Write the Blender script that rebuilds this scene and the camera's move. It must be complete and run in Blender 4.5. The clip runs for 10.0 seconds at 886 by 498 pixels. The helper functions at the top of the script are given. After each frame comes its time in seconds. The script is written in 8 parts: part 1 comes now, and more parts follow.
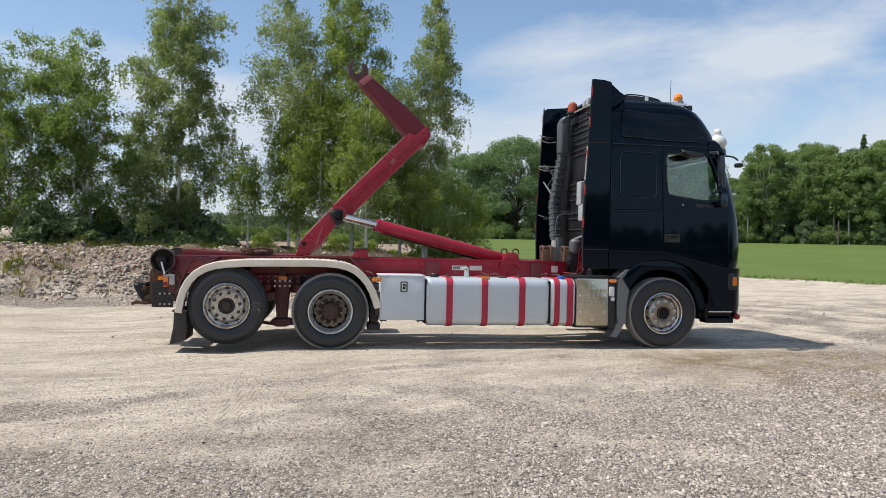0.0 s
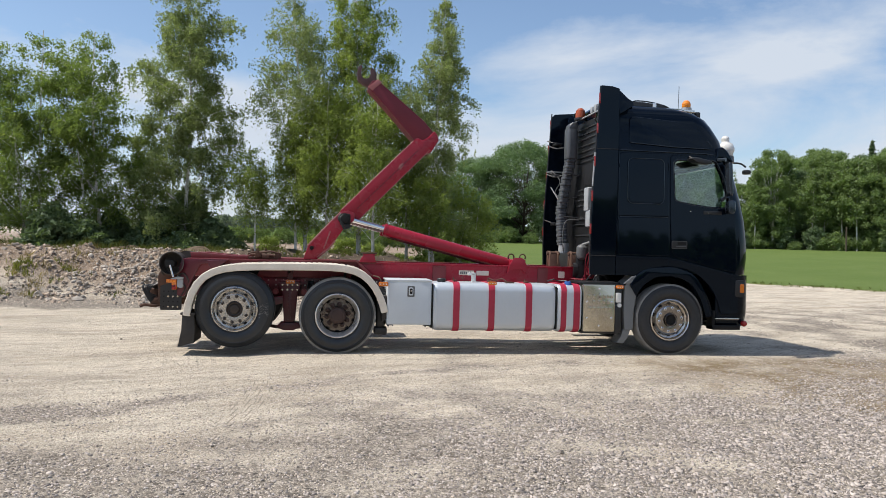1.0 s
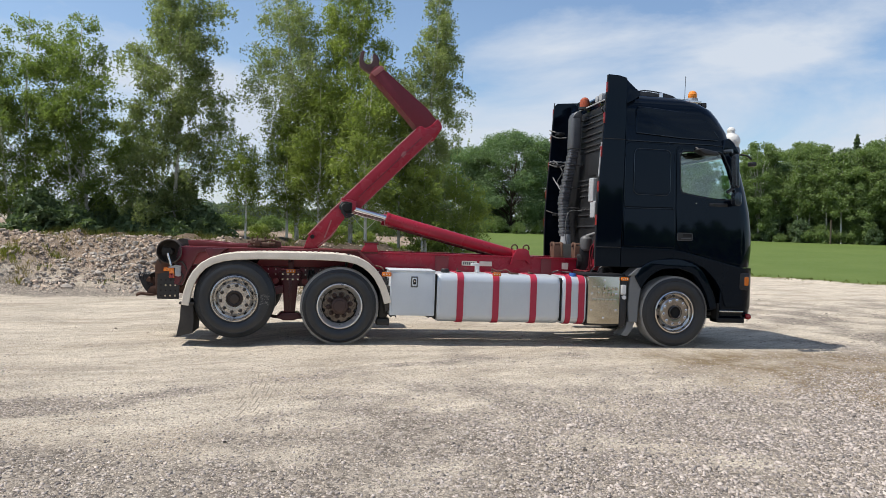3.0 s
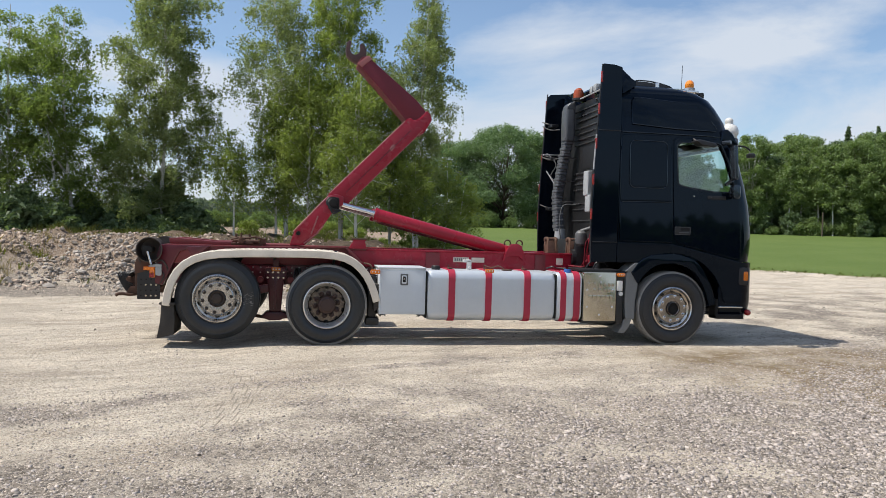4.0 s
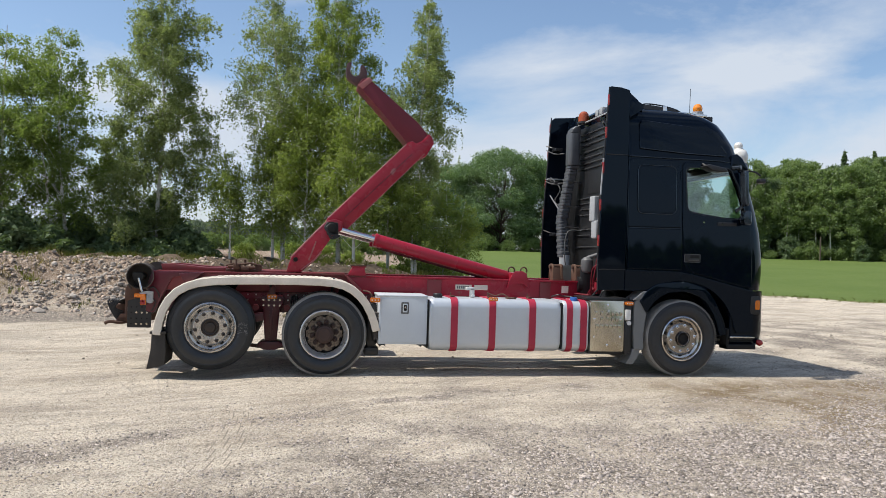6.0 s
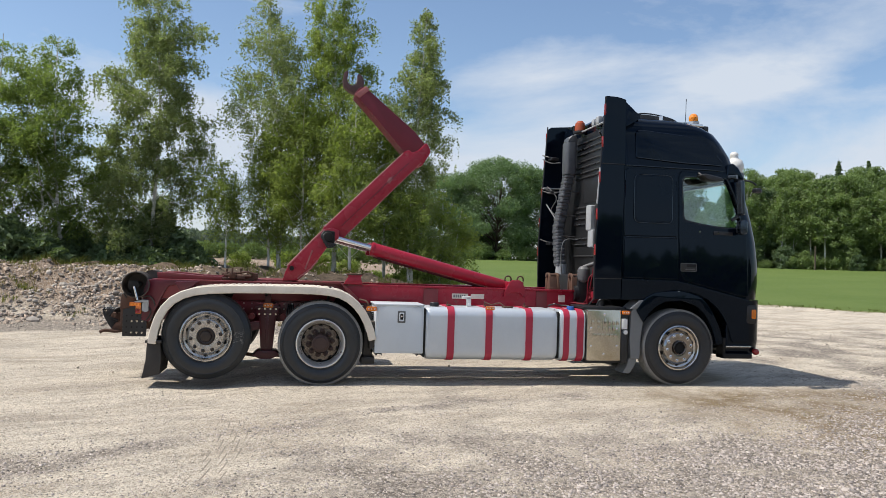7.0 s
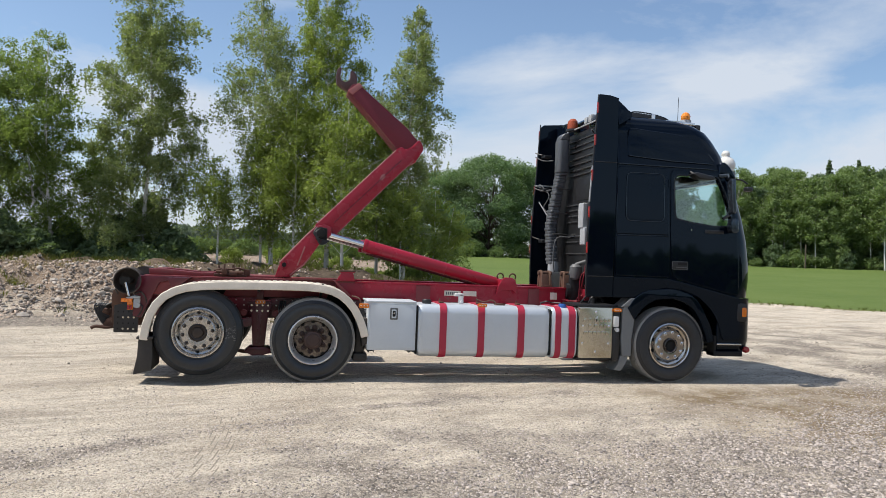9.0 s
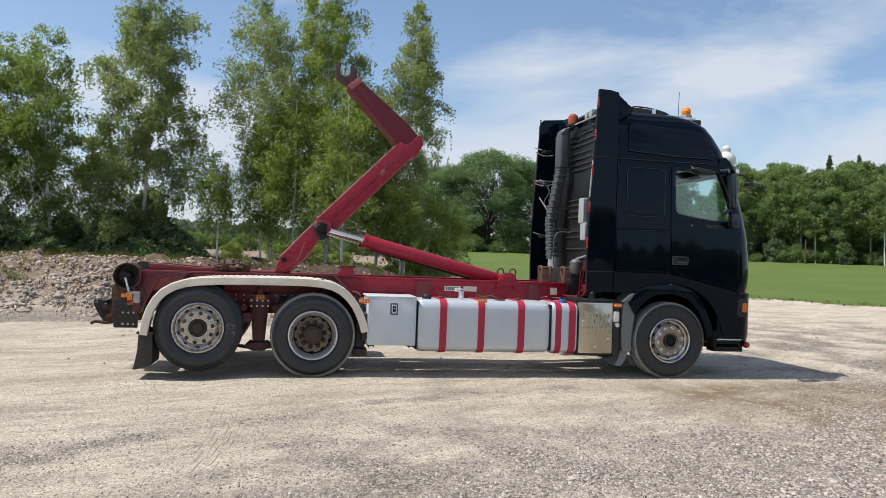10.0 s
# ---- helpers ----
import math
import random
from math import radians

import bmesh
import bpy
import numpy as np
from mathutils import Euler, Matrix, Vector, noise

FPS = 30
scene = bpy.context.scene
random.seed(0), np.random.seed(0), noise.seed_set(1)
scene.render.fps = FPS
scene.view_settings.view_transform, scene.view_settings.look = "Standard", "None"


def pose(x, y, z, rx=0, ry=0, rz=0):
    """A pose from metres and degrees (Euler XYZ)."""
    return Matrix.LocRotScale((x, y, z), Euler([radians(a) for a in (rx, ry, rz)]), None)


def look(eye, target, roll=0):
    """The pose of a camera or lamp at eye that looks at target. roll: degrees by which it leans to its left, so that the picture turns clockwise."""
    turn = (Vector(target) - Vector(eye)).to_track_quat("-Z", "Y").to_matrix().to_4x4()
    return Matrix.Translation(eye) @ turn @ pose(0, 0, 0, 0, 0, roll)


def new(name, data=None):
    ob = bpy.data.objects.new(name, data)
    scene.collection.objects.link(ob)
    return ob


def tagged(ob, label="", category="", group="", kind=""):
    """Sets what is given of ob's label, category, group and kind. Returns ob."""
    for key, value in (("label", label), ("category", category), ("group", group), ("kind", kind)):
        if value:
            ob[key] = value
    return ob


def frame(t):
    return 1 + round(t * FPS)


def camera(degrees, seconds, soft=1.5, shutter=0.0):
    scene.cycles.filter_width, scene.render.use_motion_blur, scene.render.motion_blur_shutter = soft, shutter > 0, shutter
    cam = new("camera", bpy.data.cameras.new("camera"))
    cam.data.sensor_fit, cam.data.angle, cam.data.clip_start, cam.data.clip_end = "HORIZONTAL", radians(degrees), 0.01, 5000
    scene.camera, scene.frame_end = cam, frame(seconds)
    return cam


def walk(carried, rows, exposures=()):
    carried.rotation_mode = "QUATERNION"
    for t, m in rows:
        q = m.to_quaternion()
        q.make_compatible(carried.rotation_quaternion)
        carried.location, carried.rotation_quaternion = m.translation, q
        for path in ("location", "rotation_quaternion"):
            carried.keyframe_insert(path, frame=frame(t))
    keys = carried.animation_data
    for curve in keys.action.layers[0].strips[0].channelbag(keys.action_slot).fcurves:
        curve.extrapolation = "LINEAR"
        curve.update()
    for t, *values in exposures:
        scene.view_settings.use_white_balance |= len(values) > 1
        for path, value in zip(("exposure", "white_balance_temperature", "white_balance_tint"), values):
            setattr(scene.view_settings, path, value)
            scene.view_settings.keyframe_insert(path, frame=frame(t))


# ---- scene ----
cam = camera(61.8, 10.0, soft=0.45)

PATH = [
    (0, (-0.099, -10.218, 1.477), (0.218, -8.243, 1.463), 1.1),
    (0.5, (-0.106, -10.23, 1.485), (0.202, -8.254, 1.475), 1.3),
    (1, (-0.121, -10.241, 1.498), (0.18, -8.263, 1.493), 1.5),
    (1.5, (-0.133, -10.229, 1.492), (0.161, -8.251, 1.489), 1.7),
    (2, (-0.149, -10.191, 1.479), (0.146, -8.213, 1.47), 1.9),
    (3.3, (-0.377, -9.942, 1.504), (-0.027, -7.974, 1.463), 1.9),
    (3.5, (-0.337, -9.868, 1.5), (0.015, -7.9, 1.455), 1.8),
    (4, (-0.268, -9.7, 1.513), (0.093, -7.733, 1.467), 1.6),
    (4.5, (-0.259, -9.573, 1.517), (0.103, -7.607, 1.475), 1.7),
    (5, (-0.304, -9.416, 1.549), (0.058, -7.449, 1.521), 1.7),
    (5.5, (-0.284, -9.379, 1.566), (0.079, -7.412, 1.558), 1.7),
    (6, (-0.281, -9.353, 1.566), (0.087, -7.387, 1.581), 1.8),
    (7.5, (-0.294, -9.343, 1.564), (0.09, -7.381, 1.606), 1.9),
    (8, (-0.294, -9.356, 1.571), (0.096, -7.395, 1.611), 2.0),
    (8.5, (-0.292, -9.361, 1.565), (0.103, -7.4, 1.602), 2.1),
    (9, (-0.297, -9.355, 1.567), (0.102, -7.396, 1.599), 2.1),
    (9.5, (-0.3, -9.349, 1.564), (0.1, -7.39, 1.59), 2.1),
    (10, (-0.298, -9.343, 1.567), (0.102, -7.383, 1.586), 2.1),
]
walk(cam, [(t, look(eye, target, roll)) for t, eye, target, roll in PATH])

# ---------------------------------------------------------------- light
SUN_EL = radians(58.8)
SUN_DIR = Vector((-0.605, 0.02, 1.0)).normalized()      # towards the sun
SUN_AZ = math.atan2(SUN_DIR.x, SUN_DIR.y)                # clockwise from +y

world = bpy.data.worlds.new("sky")
scene.world = world
world.use_nodes = True
wt = world.node_tree
wt.nodes.clear()


def wnode(kind, **values):
    n = wt.nodes.new(kind)
    for key, value in values.items():
        n.inputs[key].default_value = value
    return n


sky = wt.nodes.new("ShaderNodeTexSky")
sky.sky_type = "NISHITA"
sky.sun_disc = False
sky.sun_elevation = SUN_EL
sky.sun_rotation = SUN_AZ
sky.air_density = 1.0
sky.dust_density = 0.8
sky.ozone_density = 2.2
coord = wt.nodes.new("ShaderNodeTexCoord")
stretch = wnode("ShaderNodeMapping", Scale=(0.95, 0.95, 3.2), Rotation=(0.12, -0.22, 0.9))
wisps = wnode("ShaderNodeTexNoise", Scale=2.1, Detail=10.0, Roughness=0.60, Distortion=0.5)
veil = wnode("ShaderNodeTexNoise", Scale=0.7, Detail=3.0, Roughness=0.5)
add = wt.nodes.new("ShaderNodeMath")
add.operation = "MULTIPLY_ADD"
add.inputs[1].default_value = 0.6
ramp = wt.nodes.new("ShaderNodeValToRGB")
ramp.color_ramp.elements[0].position, ramp.color_ramp.elements[0].color = 0.77, (0, 0, 0, 1)
ramp.color_ramp.elements[1].position, ramp.color_ramp.elements[1].color = 1.27, (0.95, 0.95, 0.95, 1)


def cloud_bank(az, el, wide, high, tilt):
    """A soft bank of cloud at a bearing and height of the sky: its weight from 0 to 1."""
    a, e = radians(az), radians(el)
    place = wt.nodes.new("ShaderNodeMapping")
    place.vector_type = "TEXTURE"
    place.inputs["Location"].default_value = (math.sin(a) * math.cos(e), math.cos(a) * math.cos(e), math.sin(e))
    place.inputs["Rotation"].default_value = (0, radians(tilt), -a)
    place.inputs["Scale"].default_value = (wide, 0.5, high)
    ball = wt.nodes.new("ShaderNodeTexGradient")
    ball.gradient_type = "SPHERICAL"
    wt.links.new(coord.outputs["Generated"], place.inputs["Vector"])
    wt.links.new(place.outputs["Vector"], ball.inputs["Vector"])
    return ball.outputs["Fac"]


heap = None
for spec in ((17.0, 8.5, 0.30, 0.075, -5), (18.5, 14.2, 0.15, 0.055, -9), (32.5, 14.2, 0.14, 0.045, -8), (-3.0, 8.5, 0.32, 0.07, 0), (-15.0, 11.0, 0.30, 0.07, 4), (150, 30, 0.9, 0.3, 0), (-110, 35, 0.8, 0.3, 0)):
    fac = cloud_bank(*spec)
    if heap is None:
        heap = fac
    else:
        m = wt.nodes.new("ShaderNodeMath")
        m.operation = "ADD"
        wt.links.new(heap, m.inputs[0])
        wt.links.new(fac, m.inputs[1])
        heap = m.outputs["Value"]
# haze thickens towards the horizon
split = wt.nodes.new("ShaderNodeSeparateXYZ")
wt.links.new(coord.outputs["Generated"], split.inputs["Vector"])
haze = wnode("ShaderNodeMapRange")
for key, value in (("From Min", 0.04), ("From Max", 0.46), ("To Min", 0.42), ("To Max", 0.0)):
    haze.inputs[key].default_value = value
wt.links.new(split.outputs["Z"], haze.inputs["Value"])
m = wt.nodes.new("ShaderNodeMath")
m.operation = "ADD"
wt.links.new(heap, m.inputs[0])
wt.links.new(haze.outputs["Result"], m.inputs[1])
heap = m.outputs["Value"]
total = wt.nodes.new("ShaderNodeMath")
total.operation = "MULTIPLY_ADD"
total.inputs[1].default_value = 0.185
wt.links.new(heap, total.inputs[0])
cloud = wnode("ShaderNodeMixRGB", Color2=(4.5, 4.95, 5.6, 1))
back = wnode("ShaderNodeBackground", Strength=0.130)
out = wt.nodes.new("ShaderNodeOutputWorld")
for a, b in (
    (coord.outputs["Generated"], stretch.inputs["Vector"]),
    (stretch.outputs["Vector"], wisps.inputs["Vector"]),
    (stretch.outputs["Vector"], veil.inputs["Vector"]),
    (veil.outputs["Fac"], add.inputs[0]),
    (wisps.outputs["Fac"], add.inputs[2]),
    (add.outputs["Value"], total.inputs[2]),
    (total.outputs["Value"], ramp.inputs["Fac"]),
    (ramp.outputs["Color"], cloud.inputs["Fac"]),
    (sky.outputs["Color"], cloud.inputs["Color1"]),
    (cloud.outputs["Color"], back.inputs["Color"]),
    (back.outputs["Background"], out.inputs["Surface"]),
):
    wt.links.new(a, b)

sun = new("sun", bpy.data.lights.new("sun", "SUN"))
sun.data.energy = 4.6
sun.data.angle = radians(0.53)
sun.data.color = (1.0, 0.94, 0.845)
sun.matrix_world = look(SUN_DIR * 60, (0, 0, 0))
scene.view_settings.exposure = 0.19

# ---------------------------------------------------------------- materials


def material(name, color, rough=0.5, metal=0.0, dark=None, scale=6.0, fine=60.0, amount=0.5, bump=0.0, bump_scale=None,
             coat=0.0, spec=0.5, rust=None, rust_amount=0.0, rust_scale=4.0, rough_var=0.12, island=0.0, random_var=0.0):
    """A surface with variation at two scales, optional worn patches and relief."""
    m = bpy.data.materials.new(name)
    m.use_nodes = True
    t = m.node_tree
    p = t.nodes["Principled BSDF"]
    p.inputs["Metallic"].default_value = metal
    p.inputs["Specular IOR Level"].default_value = spec
    p.inputs["Coat Weight"].default_value = coat
    p.inputs["Coat Roughness"].default_value = 0.05
    tc = t.nodes.new("ShaderNodeTexCoord")

    def noise_at(s, detail=4.0, rough_n=0.6):
        n = t.nodes.new("ShaderNodeTexNoise")
        n.inputs["Scale"].default_value = s
        n.inputs["Detail"].default_value = detail
        n.inputs["Roughness"].default_value = rough_n
        t.links.new(tc.outputs["Object"], n.inputs["Vector"])
        return n

    def mix(fac, a, b, mode="MIX"):
        n = t.nodes.new("ShaderNodeMixRGB")
        n.blend_type = mode
        for sock, v in ((n.inputs["Fac"], fac), (n.inputs["Color1"], a), (n.inputs["Color2"], b)):
            if isinstance(v, bpy.types.NodeSocket):
                t.links.new(v, sock)
            elif isinstance(v, (int, float)):
                sock.default_value = v
            else:
                sock.default_value = (*v, 1)
        return n.outputs["Color"]

    def ramp_of(sock, lo, hi):
        n = t.nodes.new("ShaderNodeMapRange")
        n.inputs["From Min"].default_value = lo
        n.inputs["From Max"].default_value = hi
        t.links.new(sock, n.inputs["Value"])
        return n.outputs["Result"]

    dark = dark or tuple(c * 0.6 for c in color)
    big, small = noise_at(scale), noise_at(fine, 3.0)
    both = t.nodes.new("ShaderNodeMath")
    both.operation = "MULTIPLY_ADD"
    both.inputs[1].default_value = 0.45
    t.links.new(small.outputs["Fac"], both.inputs[0])
    t.links.new(big.outputs["Fac"], both.inputs[2])
    f = ramp_of(both.outputs["Value"], 0.72 - 0.35, 0.72 + 0.35)
    scaled = t.nodes.new("ShaderNodeMath")
    scaled.operation = "MULTIPLY"
    scaled.inputs[1].default_value = amount
    t.links.new(f, scaled.inputs[0])
    c = mix(scaled.outputs["Value"], color, dark)
    if rust:
        patches = noise_at(rust_scale, 8.0, 0.68)
        c = mix(ramp_of(patches.outputs["Fac"], 0.66 - rust_amount * 0.3, 0.74 - rust_amount * 0.3), c, rust)
    if island or random_var:
        if island:
            g = t.nodes.new("ShaderNodeNewGeometry")
            src, amt = g.outputs["Random Per Island"], island
        else:
            g = t.nodes.new("ShaderNodeObjectInfo")
            src, amt = g.outputs["Random"], random_var
        hv = t.nodes.new("ShaderNodeHueSaturation")
        mr = t.nodes.new("ShaderNodeMapRange")
        mr.inputs["To Min"].default_value, mr.inputs["To Max"].default_value = 1 - amt, 1 + amt
        t.links.new(src, mr.inputs["Value"])
        t.links.new(mr.outputs["Result"], hv.inputs["Value"])
        t.links.new(c, hv.inputs["Color"])
        c = hv.outputs["Color"]
    t.links.new(c, p.inputs["Base Color"])
    rv = t.nodes.new("ShaderNodeMapRange")
    rv.inputs["To Min"].default_value = max(0.02, rough - rough_var)
    rv.inputs["To Max"].default_value = min(1.0, rough + rough_var)
    t.links.new(big.outputs["Fac"], rv.inputs["Value"])
    t.links.new(rv.outputs["Result"], p.inputs["Roughness"])
    if bump:
        b = t.nodes.new("ShaderNodeBump")
        b.inputs["Strength"].default_value = bump
        b.inputs["Distance"].default_value = 0.01
        h = noise_at(bump_scale or fine, 5.0) if bump_scale else small
        t.links.new(h.outputs["Fac"], b.inputs["Height"])
        t.links.new(b.outputs["Normal"], p.inputs["Normal"])
    return m


def leaf_material(name, light, dark, rough=0.45, seep=0.35):
    """Leaves: each one its own shade, letting some light through."""
    m = bpy.data.materials.new(name)
    m.use_nodes = True
    t = m.node_tree
    t.nodes.clear()
    g = t.nodes.new("ShaderNodeNewGeometry")
    tc = t.nodes.new("ShaderNodeTexCoord")
    n = t.nodes.new("ShaderNodeTexNoise")
    n.inputs["Scale"].default_value = 0.7
    n.inputs["Detail"].default_value = 2.0
    t.links.new(tc.outputs["Object"], n.inputs["Vector"])
    s = t.nodes.new("ShaderNodeMath")
    s.operation = "MULTIPLY_ADD"
    s.inputs[1].default_value = 0.55
    t.links.new(g.outputs["Random Per Island"], s.inputs[0])
    t.links.new(n.outputs["Fac"], s.inputs[2])
    mr = t.nodes.new("ShaderNodeMapRange")
    mr.inputs["From Min"].default_value, mr.inputs["From Max"].default_value = 0.35, 1.15
    t.links.new(s.outputs["Value"], mr.inputs["Value"])
    mx = t.nodes.new("ShaderNodeMixRGB")
    mx.inputs["Color1"].default_value, mx.inputs["Color2"].default_value = (*dark, 1), (*light, 1)
    t.links.new(mr.outputs["Result"], mx.inputs["Fac"])
    p = t.nodes.new("ShaderNodeBsdfPrincipled")
    p.inputs["Roughness"].default_value = rough
    p.inputs["Specular IOR Level"].default_value = 0.22
    t.links.new(mx.outputs["Color"], p.inputs["Base Color"])
    tr = t.nodes.new("ShaderNodeBsdfTranslucent")
    warm = t.nodes.new("ShaderNodeMixRGB")
    warm.blend_type = "MULTIPLY"
    warm.inputs["Fac"].default_value = 1.0
    warm.inputs["Color2"].default_value = (1.28, 1.42, 0.72, 1)
    t.links.new(mx.outputs["Color"], warm.inputs["Color1"])
    t.links.new(warm.outputs["Color"], tr.inputs["Color"])
    sh = t.nodes.new("ShaderNodeMixShader")
    sh.inputs["Fac"].default_value = seep
    o = t.nodes.new("ShaderNodeOutputMaterial")
    t.links.new(p.outputs["BSDF"], sh.inputs[1])
    t.links.new(tr.outputs["BSDF"], sh.inputs[2])
    t.links.new(sh.outputs["Shader"], o.inputs["Surface"])
    return m


def glass_material(name, tint, rough=0.0):
    """Thin tinted pane."""
    m = bpy.data.materials.new(name)
    m.use_nodes = True
    t = m.node_tree
    t.nodes.clear()
    clear = t.nodes.new("ShaderNodeBsdfTransparent")
    clear.inputs["Color"].default_value = (*tint, 1)
    gloss = t.nodes.new("ShaderNodeBsdfGlossy")
    gloss.inputs["Roughness"].default_value = rough
    lw = t.nodes.new("ShaderNodeLayerWeight")
    pw = t.nodes.new("ShaderNodeMath")
    pw.operation = "POWER"
    pw.inputs[1].default_value = 4.0
    t.links.new(lw.outputs["Facing"], pw.inputs[0])
    f = t.nodes.new("ShaderNodeMapRange")
    f.inputs["To Min"].default_value, f.inputs["To Max"].default_value = 0.10, 0.9
    t.links.new(pw.outputs["Value"], f.inputs["Value"])
    sh = t.nodes.new("ShaderNodeMixShader")
    o = t.nodes.new("ShaderNodeOutputMaterial")
    t.links.new(f.outputs["Result"], sh.inputs["Fac"])
    t.links.new(clear.outputs["BSDF"], sh.inputs[1])
    t.links.new(gloss.outputs["BSDF"], sh.inputs[2])
    t.links.new(sh.outputs["Shader"], o.inputs["Surface"])
    return m


M_BLACK = material("black_paint", (0.0022, 0.0042, 0.0092), 0.035, dark=(0.003, 0.005, 0.010), scale=1.5, amount=0.5, spec=0.23, rough_var=0.012)
M_BLACK.node_tree.nodes["Principled BSDF"].inputs["Specular Tint"].default_value = (0.62, 0.82, 1.0, 1)
# lighter, glossier copy of the black paint, with edge highlights in its colour
M_EDGE = material("lightened_black_paint", (0.016, 0.019, 0.025), 0.18, scale=5, spec=0.8, rough_var=0.05)
M_EDGE.node_tree.nodes["Principled BSDF"].inputs["Specular Tint"].default_value = (0.62, 0.82, 1.0, 1)
M_BLACKP = material("black_plastic", (0.010, 0.011, 0.014), 0.45, dark=(0.022, 0.022, 0.023), scale=5, bump=0.1)
M_WALL = material("dusty_black_wall", (0.010, 0.011, 0.013), 0.36, dark=(0.024, 0.024, 0.025), scale=4, amount=0.8, bump=0.05)
# paler than the wall: the ribs' highlights are put into the colour
M_RIB = material("highlit_black_rib", (0.030, 0.032, 0.036), 0.30, dark=(0.060, 0.060, 0.062), scale=6, amount=0.8)
M_GREYP = material("grey_plastic", (0.085, 0.092, 0.098), 0.5, dark=(0.11, 0.105, 0.10), scale=4, bump=0.15)
M_GUARD = material("dusty_grey_guard", (0.135, 0.145, 0.155), 0.5, dark=(0.20, 0.20, 0.195), scale=4, amount=0.7, bump=0.15)
M_SNORKEL = material("dusty_rubber_hose", (0.050, 0.058, 0.070), 0.42, dark=(0.115, 0.120, 0.130), scale=8, amount=0.8, bump=0.2)
M_RED = material("red_paint", (0.32, 0.014, 0.034), 0.28, dark=(0.22, 0.016, 0.030), scale=2.2, amount=0.8, spec=0.35, rust=(0.17, 0.08, 0.07), rust_amount=0.02, rust_scale=7, bump=0.06)
M_REDWORN = material("worn_red_paint", (0.215, 0.022, 0.030), 0.45, dark=(0.13, 0.030, 0.030), scale=3, amount=0.9, rust=(0.15, 0.065, 0.05), rust_amount=0.24, rust_scale=5, bump=0.2)
# dirty red, also darkened for the shade among the chassis parts
M_REDDARK = material("dirty_shaded_red_paint", (0.110, 0.006, 0.019), 0.34, dark=(0.045, 0.007, 0.013), scale=3, amount=0.9, rust=(0.09, 0.035, 0.03), rust_amount=0.03, bump=0.15)
M_STRAP = material("red_strap", (0.40, 0.019, 0.052), 0.5, scale=6, amount=0.5, bump=0.05)
M_ROLLER = material("greasy_brown_steel", (0.060, 0.047, 0.038), 0.6, dark=(0.028, 0.022, 0.018), scale=9, amount=1.0, bump=0.3)
M_RUST = material("rusty_steel", (0.10, 0.042, 0.024), 0.8, dark=(0.05, 0.03, 0.022), scale=9, amount=1.0, bump=0.4)
M_TAN = material("tan_steel", (0.14, 0.075, 0.048), 0.7, dark=(0.09, 0.05, 0.035), scale=7, amount=0.8, bump=0.2)
M_ALU = material("brushed_aluminium_tank", (0.585, 0.63, 0.68), 0.38, 0.36, dark=(0.48, 0.52, 0.565), scale=1.8, amount=0.8, rough_var=0.1, bump=0.03)
M_BOX = material("white_grey_toolbox_paint", (0.575, 0.62, 0.665), 0.4, 0.0, dark=(0.47, 0.51, 0.55), scale=1.7, amount=0.7, bump=0.03)
M_STEEL = material("stainless_plate", (0.58, 0.56, 0.49), 0.17, 0.95, dark=(0.42, 0.40, 0.33), scale=3, amount=0.8, rough_var=0.1)
M_CHROME = material("chrome", (0.75, 0.76, 0.78), 0.12, 1.0, scale=8, amount=0.3, rough_var=0.06)
M_RIM = material("dull_alloy_rim", (0.62, 0.60, 0.57), 0.26, 0.88, dark=(0.24, 0.22, 0.20), scale=9, amount=0.8, bump=0.1)
# near-black that mostly stands for shade inside holes and recesses
M_HOLE = material("dark_hole", (0.008, 0.008, 0.008), 0.9, scale=5)
M_TYRE = material("tyre_rubber", (0.009, 0.012, 0.016), 0.40, dark=(0.034, 0.035, 0.037), scale=2.6, fine=22, amount=0.75, bump=0.2)
M_TYREF = material("cleaner_tyre_rubber", (0.015, 0.016, 0.018), 0.62, dark=(0.045, 0.045, 0.046), scale=2.6, fine=22, amount=0.7, bump=0.15)
M_TREAD = material("dusty_tyre_tread", (0.36, 0.35, 0.33), 0.9, dark=(0.16, 0.155, 0.148), scale=6, fine=40, amount=0.8, bump=0.3)
M_HUB = material("dark_rusty_hub", (0.055, 0.026, 0.020), 0.6, dark=(0.025, 0.014, 0.012), scale=12, amount=0.8, bump=0.2)
M_HUBDARK = material("dark_greasy_hub", (0.026, 0.020, 0.018), 0.35, 0.3, dark=(0.050, 0.036, 0.031), scale=14, amount=0.9, bump=0.1)
M_DISH = material("bright_alloy_dish", (0.80, 0.78, 0.75), 0.30, 0.65, dark=(0.46, 0.435, 0.41), scale=8, amount=0.8, bump=0.05)
M_POLISH = material("polished_alloy", (0.66, 0.65, 0.64), 0.20, 1.0, dark=(0.36, 0.34, 0.32), scale=7, amount=0.7, rough_var=0.1)
# brown dirt, darkened further for the shade deep inside the drive wheel's dish
M_DISC = material("dirty_shaded_disc", (0.21, 0.19, 0.175), 0.25, 0.9, dark=(0.055, 0.042, 0.036), scale=15, amount=1.0, bump=0.1)
M_FENDER = material("dusty_fender_plastic", (0.80, 0.73, 0.63), 0.7, dark=(0.55, 0.49, 0.41), scale=5, amount=0.9, bump=0.2)
M_FLAP = material("rubber_mudflap", (0.025, 0.023, 0.022), 0.8, dark=(0.06, 0.052, 0.045), scale=6, amount=0.8, bump=0.2)
M_AMBER = material("amber_lens", (0.75, 0.19, 0.01), 0.2, scale=30, amount=0.5, coat=0.5)
